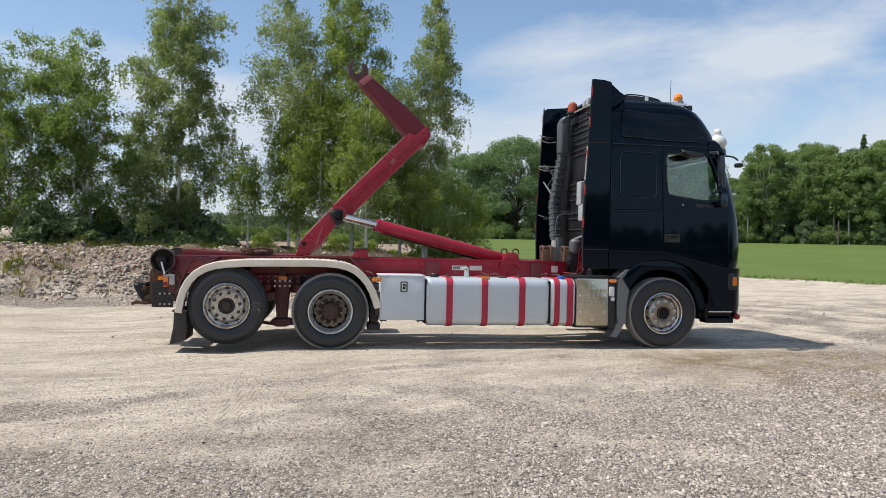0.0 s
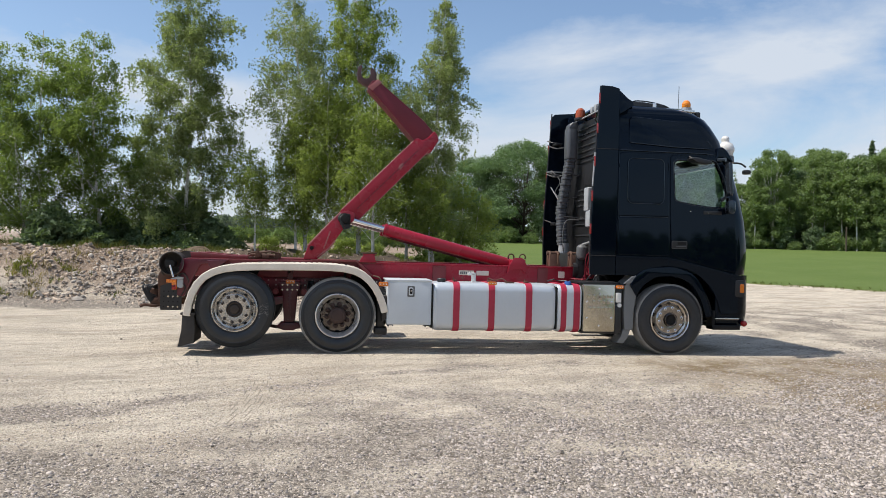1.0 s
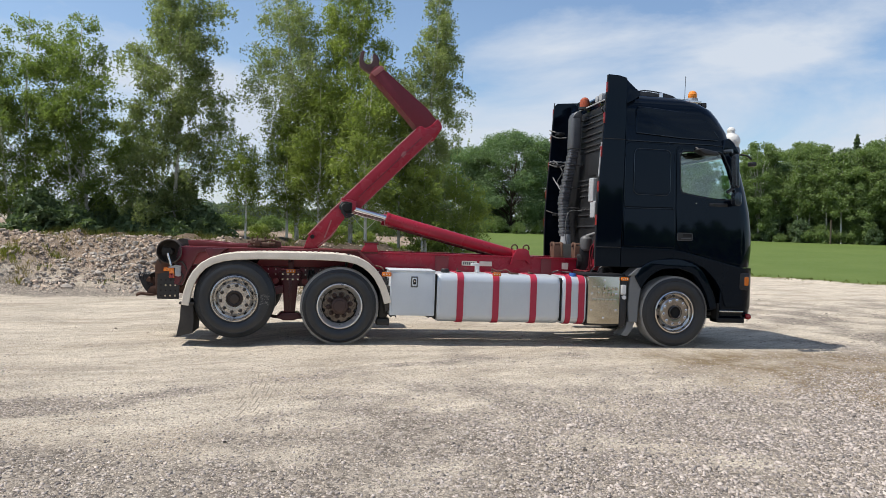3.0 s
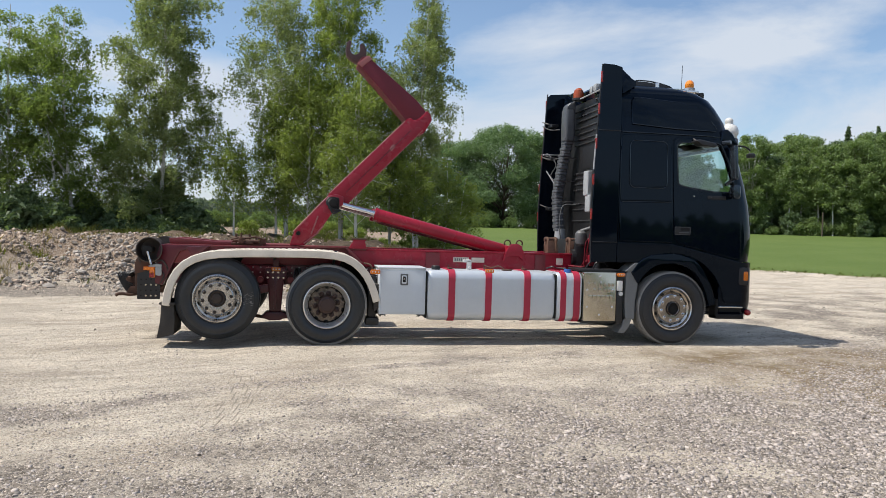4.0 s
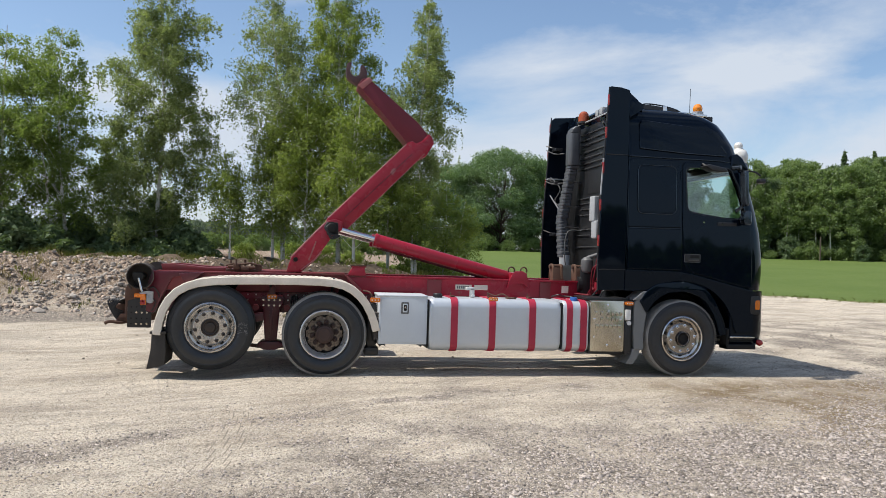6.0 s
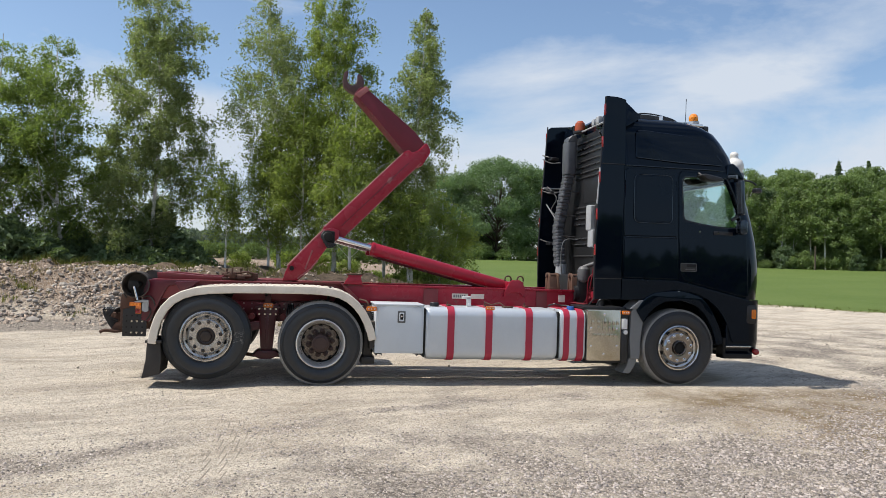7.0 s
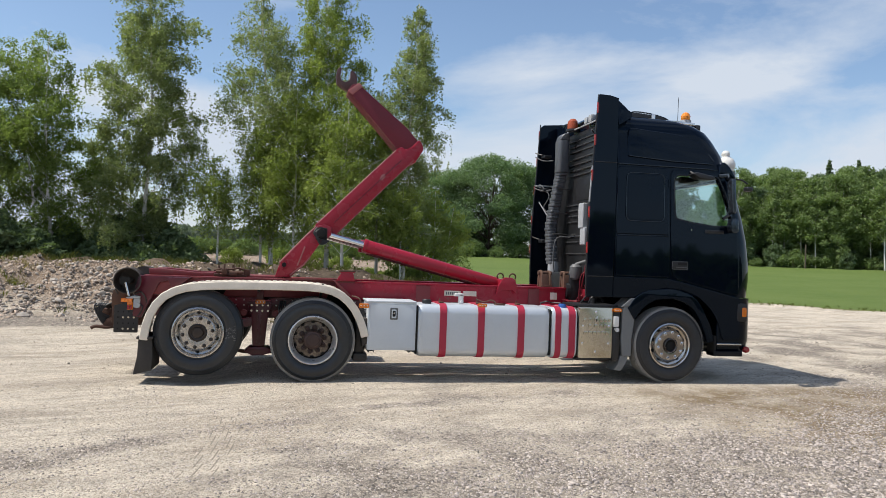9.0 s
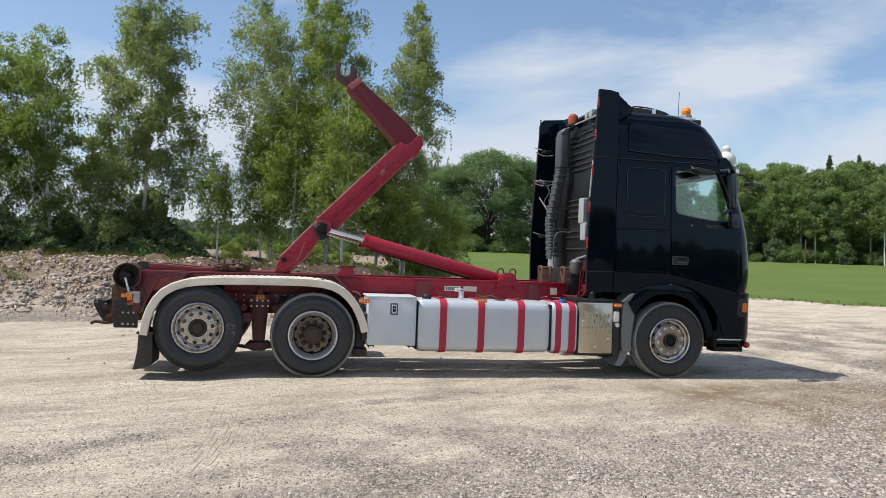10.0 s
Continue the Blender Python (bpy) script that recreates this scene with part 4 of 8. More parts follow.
def d_tank(x0, x1, z0=0.325, z1=1.00, y0=0.012, y1=0.66, r=0.115):
    """A tank with rounded long edges and slightly domed ends."""
    bm = prism([(y, z) for y, z in rounded(y0, y1, z0, z1, r, 8)], 0, 1)
    bmesh.ops.subdivide_edges(bm, edges=[e for e in bm.edges if abs(e.verts[0].co.y - e.verts[1].co.y) > 0.5], cuts=6)
    for v in bm.verts:
        y, s, z = v.co
        s2 = (0, 0.012, 0.04, 0.5, 0.96, 0.988, 1)[min(6, round(s * 7))] if s < 1 else 1
        k = 0.93 if s2 in (0, 1) else 0.985 if s2 in (0.012, 0.988) else 1.0
        cy, cz = (y0 + y1) / 2, (z0 + z1) / 2
        v.co = Vector((x0 + s2 * (x1 - x0), cy + (y - cy) * k, cz + (z - cz) * k))
    bmesh.ops.recalc_face_normals(bm, faces=bm.faces)
    return bm


def strap_ring(x0, x1, z0=0.325, z1=1.00, y0=0.012, y1=0.66, r=0.115, t=0.012):
    a = rounded(y0 - t, y1 + t, z0 - t, z1 + t, r + t, 8)
    b = rounded(y0 + 0.002, y1 - 0.002, z0 + 0.002, z1 - 0.002, r, 8)
    bm = bmesh.new()
    n = len(a)
    loops = [[bm.verts.new((x, y, z)) for y, z in o] for o in (a, b) for x in (x0, x1)]
    for p, q in ((0, 1), (1, 3), (3, 2), (2, 0)):
        for i in range(n):
            bm.faces.new((loops[p][i], loops[p][(i + 1) % n], loops[q][(i + 1) % n], loops[q][i]))
    bmesh.ops.recalc_face_normals(bm, faces=bm.faces)
    return bm


fuel = part("fuel_tank", d_tank(1.325, 3.095), M_ALU, truck, "dull aluminium fuel tank with red straps", smooth=40)
for i, (x0, x1) in enumerate(((1.605, 1.695), (2.112, 2.200), (2.655, 2.745))):
    s = part("strap", strap_ring(x0, x1), M_STRAP, fuel, "painted red tank strap", smooth=40)
    part("strap_buckle", join(rod(((x0 + x1) / 2 - 0.02, 0.20, 1.035), ((x0 + x1) / 2 - 0.02, 0.20, 1.07), 0.008), box(x0 + 0.02, x1 - 0.02, 0.15, 0.26, 1.01, 1.035, 0.004)), M_RUST, fuel)
part("filler_cap", lathe([(0.005, 1.055), (0.05, 1.055), (0.06, 1.045), (0.062, 1.01), (0.05, 0.99), (0.005, 0.99)], (1.46, 0.22, 0), 24, "z"), M_BLACKP, fuel, "black filler cap")
part("tank_gauge", join(box(2.40, 2.52, 0.18, 0.30, 0.995, 1.02, 0.006), tube(smooth_path([(2.42, 0.25, 1.02), (2.36, 0.30, 1.06), (2.28, 0.4, 1.03), (2.2, 0.5, 1.06)]), 0.008)), M_RUST, fuel)
add_tank = part("additive_tank", d_tank(3.125, 3.485, y0=0.012), M_ALU, truck, "small aluminium additive tank with red straps", smooth=40)
# near-black block filling the gap between the two tanks
part("gap_pad", box(3.096, 3.124, 0.03, 0.62, 0.36, 0.97, 0.01), M_HOLE, truck)
for x0, x1 in ((3.175, 3.255), (3.365, 3.455)):
    part("strap", strap_ring(x0, x1), M_STRAP, add_tank, "painted red tank strap", smooth=40)
part("blue_filler_cap", lathe([(0.005, 1.045), (0.045, 1.045), (0.05, 1.03), (0.05, 0.98), (0.005, 0.98)], (3.31, 0.14, 0), 20, "z"), M_BLUE, add_tank, "blue filler cap")
part("additive_hose", tube(smooth_path([(3.05, 0.30, 1.04), (3.12, 0.22, 1.07), (3.2, 0.28, 1.05), (3.31, 0.2, 1.05)]), 0.009), M_BLACKP, add_tank)
valve = part("valve_block", join(box(1.915, 1.975, 0.30, 0.36, 1.00, 1.13, 0.008), box(1.86, 1.97, 0.30, 0.36, 1.10, 1.14, 0.008), rod((1.945, 0.29, 1.03), (1.945, 0.25, 1.03), 0.02)), M_WHITE, truck, "white pipe fitting")

cover = part("battery_cover", prism(rounded(3.505, 3.985, 0.335, 1.015, 0.018, 3), 0.005, 0.55, 0.008), M_STEEL, truck, "stainless battery box cover with punched slots")
slot = mesh_of(join(prism(rounded(-0.018, 0.018, -0.026, 0.026, 0.007, 3), -0.012, 0.002, 0.005)), "punched_slot", M_STEEL)
for row, z in enumerate((0.845, 0.765)):
    for i, x in enumerate((3.60, 3.68, 3.76, 3.84, 3.90, 3.955)):
        if i in (0, 5) and row == 1:
            continue
        ob = new("punched_slot", slot)
        ob.parent = cover
        ob.location = (x - 0.02, 0.003, z)
part("emblem_bar", join(*[prism(rounded(3.575 + 0.062 * i, 3.625 + 0.062 * i, 0.65, 0.695, 0.008, 3), -0.009, 0.006, 0.004) for i in range(6)]), M_STEEL, cover, "pressed steel bars")
part("emblem_plate", prism([(3.735, 0.84), (3.745, 0.90), (3.765, 0.90), (3.775, 0.84), (3.785, 0.80), (3.725, 0.80)], -0.009, 0.006, 0.003), M_STEEL, cover)
screw = mesh_of(lathe([(0.017, 0.004), (0.016, -0.004), (0.009, -0.006), (0.008, -0.002), (0.001, -0.002)], (0, 0, 0), 14), "screw", M_CHROME)
for x, z in ((3.745, 0.955), (3.56, 0.765), (3.93, 0.765), (3.56, 0.53), (3.93, 0.53), (3.745, 0.42)):
    ob = new("screw", screw)
    ob.parent = cover
    ob.location = (x, 0.004, z)
part("battery_tray", join(box(3.50, 4.0, 0.06, 0.7, 0.30, 0.345, 0.01), box(3.52, 3.99, 0.56, 0.8, 0.36, 1.0, 0.02)), M_BLACKP, truck)
part("pipe_tray", join(box(3.48, 4.10, 0.10, 0.6, 1.016, 1.05, 0.01), tube(smooth_path([(3.75, 0.3, 1.05), (3.8, 0.28, 1.14), (3.92, 0.3, 1.13), (4.0, 0.35, 1.08)]), 0.012), tube(smooth_path([(3.7, 0.45, 1.05), (3.82, 0.42, 1.19), (3.98, 0.5, 1.12)]), 0.012), rod((3.86, 0.4, 1.05), (3.86, 0.4, 1.13), 0.05)), M_BLACKP, truck)

# --- side marker lamps
def marker(x, z, y, w=0.085, h=0.034, mat=M_AMBER, label="amber side marker lamp"):
    base = part("marker_lamp", prism(rounded(x - w / 2, x + w / 2, z - h / 2, z + h / 2, h * 0.3, 3), y - 0.028, y, 0.006), mat, truck, label)
    for s in (-0.3, 0.0, 0.3):
        part("reflector", prism(rounded(x + s * w - 0.007, x + s * w + 0.007, z - 0.008, z + 0.008, 0.004, 2), y - 0.031, y - 0.026), M_WHITE if mat == M_AMBER else M_ORANGE, base)
    return base


marker(-0.675, 0.945, 0.60, 0.13, 0.06)
marker(0.62, 0.965, 0.02, 0.13, 0.06)
marker(2.157, 1.005, 0.005, 0.12, 0.05)
marker(4.045, 0.985, 0.0, 0.11, 0.05)
part("lamp_stay", box(-0.72, -0.64, 0.60, 0.64, 0.92, 1.12, 0.005), M_REDDARK, truck)
part("work_lamp", join(box(3.998, 4.075, -0.01, 0.06, 0.76, 0.90, 0.012), rod((4.05, -0.012, 0.72), (4.05, 0.04, 0.72), 0.03)), M_WHITE, truck, "small white work lamp")
part("step_frame", join(box(3.995, 4.10, 0.03, 0.5, 0.32, 1.02, 0.01), box(3.99, 4.06, 0.0, 0.1, 0.30, 0.72, 0.01)), M_BLACKP, truck)

# --- hook lift: subframe, arms, cylinders
frame_rails = []
for y0 in (0.74, 1.62):
    rail = part("subframe_rail", join(
        box(0.30, 3.72, y0, y0 + 0.14, 0.995, 1.225, 0.006),
        box(0.55, 3.76, y0 - 0.035, y0 + 0.17, 1.222, 1.246, 0.004)), M_RED, truck, "red painted hook-lift frame rail")
    part("rear_rail", join(box(-2.15, 0.299, y0, y0 + 0.14, 1.0, 1.225, 0.006), box(-2.15, 0.548, y0 - 0.02, y0 + 0.16, 1.222, 1.250, 0.004)), M_REDWORN, truck, "worn dirty red rear frame rail")
    frame_rails.append(rail)
near_rail = frame_rails[0]
for x, w in ((1.40, 0.20), (3.02, 0.16)):
    part("mounting_plate", box(x, x + w, 0.725, 0.742, 0.86, 1.215, 0.004), M_REDWORN, near_rail, "worn red mounting plate")
for x0, x1 in ((1.80, 2.03), (2.07, 2.26), (3.35, 3.45)):
    part("data_plate", box(x0, x1, 0.732, 0.742, 1.085 if x1 < 3 else 1.07, 1.155 if x1 < 3 else 1.17, 0.002), M_FENDER, near_rail, "pale data plate")
part("grey_bars", join(*[box(1.82 + 0.03 * i, 1.84 + 0.03 * i, 0.7305, 0.733, 1.10, 1.14, 0) for i in range(6)]), M_GREYP, near_rail, smooth=0)
# saddle bracket with loops
sad = part("saddle_bracket", join(
    prism([(2.56, 1.245), (2.62, 1.34), (2.66, 1.365), (2.76, 1.365), (2.80, 1.34), (2.84, 1.245), (2.83, 1.13), (2.77, 1.19), (2.62, 1.19), (2.53, 1.12)], 0.69, 0.735, 0.008),
    box(2.60, 2.82, 0.70, 1.0, 1.246, 1.34, 0.01)), M_RED, truck, "red saddle bracket")
for x in (2.60, 2.78):
    part("loop", tube([(x + 0.045 * math.cos(a), 0.74, 1.375 + 0.045 * math.sin(a)) for a in np.linspace(-0.6, 3.8, 14)], 0.011), M_RUST, sad, "rusty steel loop")
# upright brackets by the cab
for x in (3.22, 3.56):
    side = [(0.74, 1.246), (0.76, 1.44), (0.80, 1.485), (0.88, 1.485), (0.92, 1.44), (0.94, 1.246)]
    plates = []
    for x0 in (x + 0.008, x + 0.132):
        bm = prism(side, 0, 0.022, 0.004)
        for v in bm.verts:
            v.co = Vector((x0 + v.co.y - 0.06 * (v.co.z - 1.246), v.co.x, v.co.z))
        bmesh.ops.recalc_face_normals(bm, faces=bm.faces)
        plates.append(bm)
    b = part("upright_bracket", join(*plates, box(x - 0.004, x + 0.145, 0.90, 0.93, 1.25, 1.40, 0.004), prism([(x - 0.012, 1.43), (x + 0.10, 1.43), (x + 0.115, 1.25), (x - 0.002, 1.25)], 0.738, 0.752, 0.003), box(x - 0.01, x + 0.155, 0.733, 0.75, 1.246, 1.275, 0.003)), M_TAN, truck, "bare tan steel upright bracket")
    part("pin", rod((x - 0.03, 0.84, 1.445), (x + 0.17, 0.84, 1.445), 0.032, r=0.004), M_RUST, b)
# raised box by the fender, and rear deck parts
part("support_box", join(prism([(0.30, 1.246), (0.33, 1.30), (0.37, 1.36), (0.52, 1.37), (0.55, 1.246)], 0.66, 0.76, 0.008), box(0.35, 0.54, 0.65, 0.77, 1.355, 1.372, 0.004)), M_RED, truck, "red support box")
part("support_pad", box(0.335, 0.555, 0.64, 0.78, 1.372, 1.392, 0.004), M_RUST, truck, "rusty wear plate on the support box")
part("support_plate", join(prism([(0.26, 1.25), (0.33, 1.22), (0.50, 1.06), (0.46, 1.03)], 0.62, 0.74, 0.006), box(-0.30, 0.26, 0.66, 0.80, 1.246, 1.275, 0.006)), M_REDWORN, truck)
part("deck_latch", join(box(-1.30, -0.88, 0.86, 1.05, 1.25, 1.285, 0.01), box(-1.20, -1.12, 0.80, 1.10, 1.28, 1.36, 0.012), rod((-1.27, 0.84, 1.32), (-0.92, 0.84, 1.31), 0.02),
     box(-1.02, -0.94, 0.84, 0.98, 1.285, 1.335, 0.01), rod((-1.16, 0.78, 1.34), (-1.16, 0.78, 1.42), 0.012), rod((-1.24, 0.90, 1.28), (-1.24, 0.90, 1.40), 0.014), rod((-1.05, 0.92, 1.28), (-1.06, 0.92, 1.41), 0.016), rod((-0.97, 0.86, 1.30), (-0.96, 0.86, 1.38), 0.012),
     tube([(-1.30, 0.86, 1.33), (-1.20, 0.85, 1.36), (-1.10, 0.86, 1.35), (-0.98, 0.85, 1.37), (-0.86, 0.87, 1.34)], 0.014), box(-1.10, -1.00, 0.80, 0.92, 1.27, 1.32, 0.01), box(-0.92, -0.84, 0.86, 1.0, 1.27, 1.35, 0.01)), M_RUST, truck, "rusty container latch")
part("deck_beam", join(prism([(-2.10, 1.25), (-2.12, 1.33), (-1.98, 1.335), (-1.55, 1.30), (-1.30, 1.30), (-1.30, 1.25)], 0.86, 1.00, 0.01),
     prism([(-2.10, 1.25), (-2.12, 1.33), (-1.98, 1.335), (-1.55, 1.30), (-1.30, 1.30), (-1.30, 1.25)], 1.50, 1.64, 0.01), box(-1.30, -0.40, 0.90, 1.60, 1.2, 1.275, 0.01)), M_REDWORN, truck, "worn red rear deck beam")
# gusset in the darkened red, standing for the shadow at the frame's rear
part("rear_gusset", join(prism([(-2.20, 1.24), (-1.62, 1.24), (-1.95, 1.16), (-2.05, 0.95), (-2.16, 0.70), (-2.26, 0.72), (-2.24, 1.10)], 0.70, 0.80, 0.008), prism([(-1.85, 1.22), (-1.55, 1.24), (-1.70, 1.12), (-1.78, 1.10)], 0.60, 0.72, 0.01)), M_REDDARK, truck, "rear frame gusset in red darkened for shadow")
# rear rollers
for y0, y1 in ((0.58, 0.84), (1.66, 1.92)):
    sgn = 1 if y0 < 1 else -1
    yo = y0 if sgn > 0 else y1
    rl = part("rear_roller", lathe([(r, yo + sgn * a) for r, a in ((0.150, 0.05), (0.158, 0.0), (0.168, 0.004), (0.168, 0.02), (0.150, 0.06), (0.135, 0.14), (0.150, 0.24), (0.168, 0.26), (0.05, 0.26), (0.05, 0.22), (0.138, 0.20))], (-2.318, 0, 1.172), 36),
              M_ROLLER, truck, "greasy brown open-ended steel guide roller")
    # near-black shaft and block stand for the shade inside the roller
    part("shaft", join(rod((-2.318, yo - sgn * 0.01, 1.172), (-2.318, yo + sgn * 0.3, 1.172), 0.042), box(-2.40, -2.29, min(yo, yo + sgn * .06), max(yo, yo + sgn * .06), 1.12, 1.22, 0.01)), M_HOLE, rl)
    part("grease_stick", rod((-2.33, yo - sgn * 0.02, 1.15), (-2.28, yo - sgn * 0.03, 0.98), 0.014), M_CHROME, rl)
part("roller_axle", rod((-2.318, 0.8, 1.172), (-2.318, 1.7, 1.172), 0.05), M_RUST, truck)
# tail: drilled lamp plates, lamps, coupling
for bm, near in zip(sides(lambda: prism(rounded(-2.485, -2.195, 0.505, 0.99, 0.012, 3), 0.72, 0.745, 0.004)), (True, False)):
    tp = part("tail_plate", bm, M_RUST if not near else M_BLACKP, truck, "drilled dark steel tail plate")
    if near:
        for i in range(4):
            for z in (0.555, 0.625, 0.70, 0.77):
                ob = new("bolt_hole", bolt if (z < 0.75 and i > 0 and z != 0.625) else hole)
                ob.parent = tp
                ob.location = (-2.436 + i * 0.064, 0.7195, z)
part("tail_beam", box(-2.52, -2.30, 0.745, 1.755, 0.62, 0.95, 0.015), M_RUST, truck, "rusty rear cross beam")
part("tail_bracket", prism([(-2.52, 0.98), (-2.50, 1.05), (-2.42, 1.06), (-2.28, 1.00), (-2.24, 0.94), (-2.30, 0.90), (-2.52, 0.84)], 0.712, 0.80, 0.01), M_RUST, truck)
tl = part("rear_side_lamp", join(box(-2.40, -2.26, 0.665, 0.72, 0.895, 0.945, 0.01), box(-2.325, -2.255, 0.665, 0.72, 0.80, 0.90, 0.01)), M_AMBER, truck, "orange corner lamp cluster")
for x, z in ((-2.37, 0.92), (-2.33, 0.92), (-2.29, 0.92), (-2.29, 0.85)):
    part("reflector", box(x - 0.011, x + 0.011, 0.660, 0.668, z - 0.011, z + 0.011, 0.002), M_ORANGE, tl)
part("brake_lens", box(-2.322, -2.262, 0.660, 0.67, 0.805, 0.865, 0.006), M_REDLENS, tl, "red brake lens")
part("lamp_cable", join(tube(smooth_path([(-2.20, 0.70, 0.90), (-2.14, 0.68, 0.84), (-2.18, 0.70, 0.74), (-2.24, 0.72, 0.70)]), 0.009, 6), tube(smooth_path([(-2.24, 0.68, 1.0), (-2.16, 0.66, 1.03), (-2.10, 0.70, 0.92), (-2.14, 0.74, 0.80)]), 0.010, 6), tube(smooth_path([(-2.44, 0.70, 1.0), (-2.47, 0.67, 1.06), (-2.38, 0.66, 1.04), (-2.30, 0.68, 0.97)]), 0.009, 6)), M_BLACKP, truck)
part("tail_lamp_housing", join(prism([(-2.34, 0.955), (-2.24, 0.985), (-2.17, 0.975), (-2.17, 0.945), (-2.32, 0.945)], 0.64, 0.74, 0.006), box(-2.25, -2.17, 0.66, 0.74, 0.83, 0.945, 0.015), rod((-2.20, 0.64, 0.86), (-2.20, 0.70, 0.86), 0.035)), M_GREYTANK, truck, "grey lamp housing")
part("tow_coupling", join(box(-2.72, -2.52, 1.10, 1.40, 0.62, 0.78, 0.02), tube(smooth_path([(-2.50, 1.0, 0.56), (-2.62, 0.95, 0.545), (-2.74, 0.92, 0.56), (-2.80, 0.9, 0.535)]), 0.022), prism([(-2.68, 0.56), (-2.52, 0.56), (-2.52, 0.66), (-2.62, 0.66)], 0.95, 1.2, 0.01)), M_RUST, truck, "rusty tow coupling")
for i in range(6):
    part("air_hose", tube(smooth_path([(-2.50, 1.0 + 0.05 * i, 0.86 - 0.03 * i), (-2.62 - 0.03 * i, 0.98, 0.84), (-2.70, 0.97, 0.74 - 0.02 * i), (-2.60, 1.0, 0.68 - 0.03 * i)]), 0.014), M_BLACKP, truck)

# arms
def arm(name, outline, y0, y1, mat, label, r=0.014):
    return part(name, prism(outline, y0, y1, r), mat, truck, label)


for y0, y1 in ((0.88, 1.00), (1.50, 1.62)):
    arm_low = arm("lower_arm", [(-0.50, 1.245), (-0.455, 1.38), (-0.40, 1.50), (-0.10, 1.80), (0.06, 1.945), (0.16, 1.965), (0.26, 1.93), (0.255, 1.82), (0.10, 1.70), (-0.03, 1.52), (-0.10, 1.41), (-0.30, 1.245)], y0, y1, M_RED, "red lower tilt arm of the hook lift")
    if y0 < 1:
        part("hinge_boss", lathe([(0.052, y0 - 0.014), (0.050, y0 - 0.020), (0.034, y0 - 0.020), (0.032, y0 + 0.01), (0.001, y0 + 0.012)], (-0.375, 0, 1.415), 24), M_RED, arm_low)
        # near-black disc on the surface, painted as a hole's shade
        part("pin_hole", rod((-0.375, y0 - 0.021, 1.415), (-0.375, y0, 1.415), 0.030, seg=20), M_HOLE, arm_low, "near-black disc for the shade in the pin hole")
        # pale tubes paint the sunlit, worn edges of the arm
        part("edge_weld", join(tube([(-0.44, 1.0 - 0.12, 1.44), (-0.10, 0.88, 1.795), (0.05, 0.88, 1.94)], 0.010), tube([(-0.10, 0.878, 1.66), (-0.16, 0.878, 1.50), (-0.20, 0.878, 1.40)], 0.010), tube([(-0.30, 0.878, 1.27), (-0.12, 0.878, 1.41), (-0.03, 0.878, 1.52)], 0.012)), M_COLLAR, arm_low)
part("arm_web", prism([(-0.42, 1.30), (-0.36, 1.50), (0.0, 1.86), (0.14, 1.90), (0.18, 1.82), (0.0, 1.60), (-0.25, 1.30)], 1.0, 1.5, 0.01), M_REDDARK, truck)
boom = arm("main_boom", [(0.02, 1.90), (0.06, 1.99), (1.16, 3.045), (1.20, 3.075), (1.255, 3.085), (1.30, 3.05), (1.40, 3.10), (1.49, 3.20), (1.54, 3.14), (1.54, 3.075), (1.42, 2.90), (0.36, 1.86), (0.25, 1.78)], 1.03, 1.47, M_RED, "red main boom of the hook lift", 0.016)
part("weld_seam", tube([(0.30, 1.030, 2.00), (1.24, 1.030, 2.90)], 0.005), M_REDDARK, boom)
part("rubbed_patch", prism([(0.93, 2.63), (0.965, 2.60), (1.01, 2.66), (1.00, 2.70), (0.96, 2.685)], 1.0265, 1.031, 0.001), M_COLLAR, boom, "paint rubbed through to pale primer")
part("jib", prism([(0.475, 3.86), (0.545, 3.95), (0.63, 3.965), (0.66, 3.935), (1.34, 3.35), (1.55, 3.095), (1.49, 3.00), (1.24, 3.00), (1.20, 3.03), (0.80, 3.50)], 1.06, 1.44, 0.014), M_JIB, truck, "dark red upper jib arm")
# pale tubes paint the sunlit, rubbed edges of the boom
part("boom_edge", join(tube([(0.07, 1.034, 1.985), (1.16, 1.034, 3.035)], 0.008), tube([(0.36, 1.034, 1.87), (1.42, 1.034, 2.91)], 0.006)), M_COLLAR, boom, "pale edge line for rubbed paint and sunlit highlight")
part("jib_collar", prism([(0.475, 3.855), (0.635, 3.975), (0.69, 3.925), (0.545, 3.80)], 1.05, 1.45, 0.012), M_COLLAR, truck, "red jib collar")
part("elbow_plate", prism([(1.26, 2.98), (1.44, 3.15), (1.55, 3.125), (1.56, 3.06), (1.44, 2.87), (1.39, 2.85)], 1.035, 1.465, 0.02), M_RED, truck)
# hook: an open jaw
jaw = [(0.475, 3.865), (0.36, 3.93), (0.275, 4.00), (0.262, 4.12), (0.285, 4.24), (0.33, 4.29), (0.37, 4.265), (0.355, 4.21), (0.34, 4.12), (0.37, 4.055), (0.43, 4.03), (0.49, 4.06), (0.515, 4.12),
       (0.515, 4.22), (0.54, 4.245), (0.60, 4.20), (0.635, 4.12), (0.625, 4.04), (0.66, 3.985)]
jaw = [(0.575 + 0.82 * (x - 0.575), 3.90 + 0.82 * (z - 3.90)) for x, z in jaw]
part("lift_hook", prism(jaw, 1.19, 1.31, 0.016), M_HOOK, truck, "worn red open lifting hook")
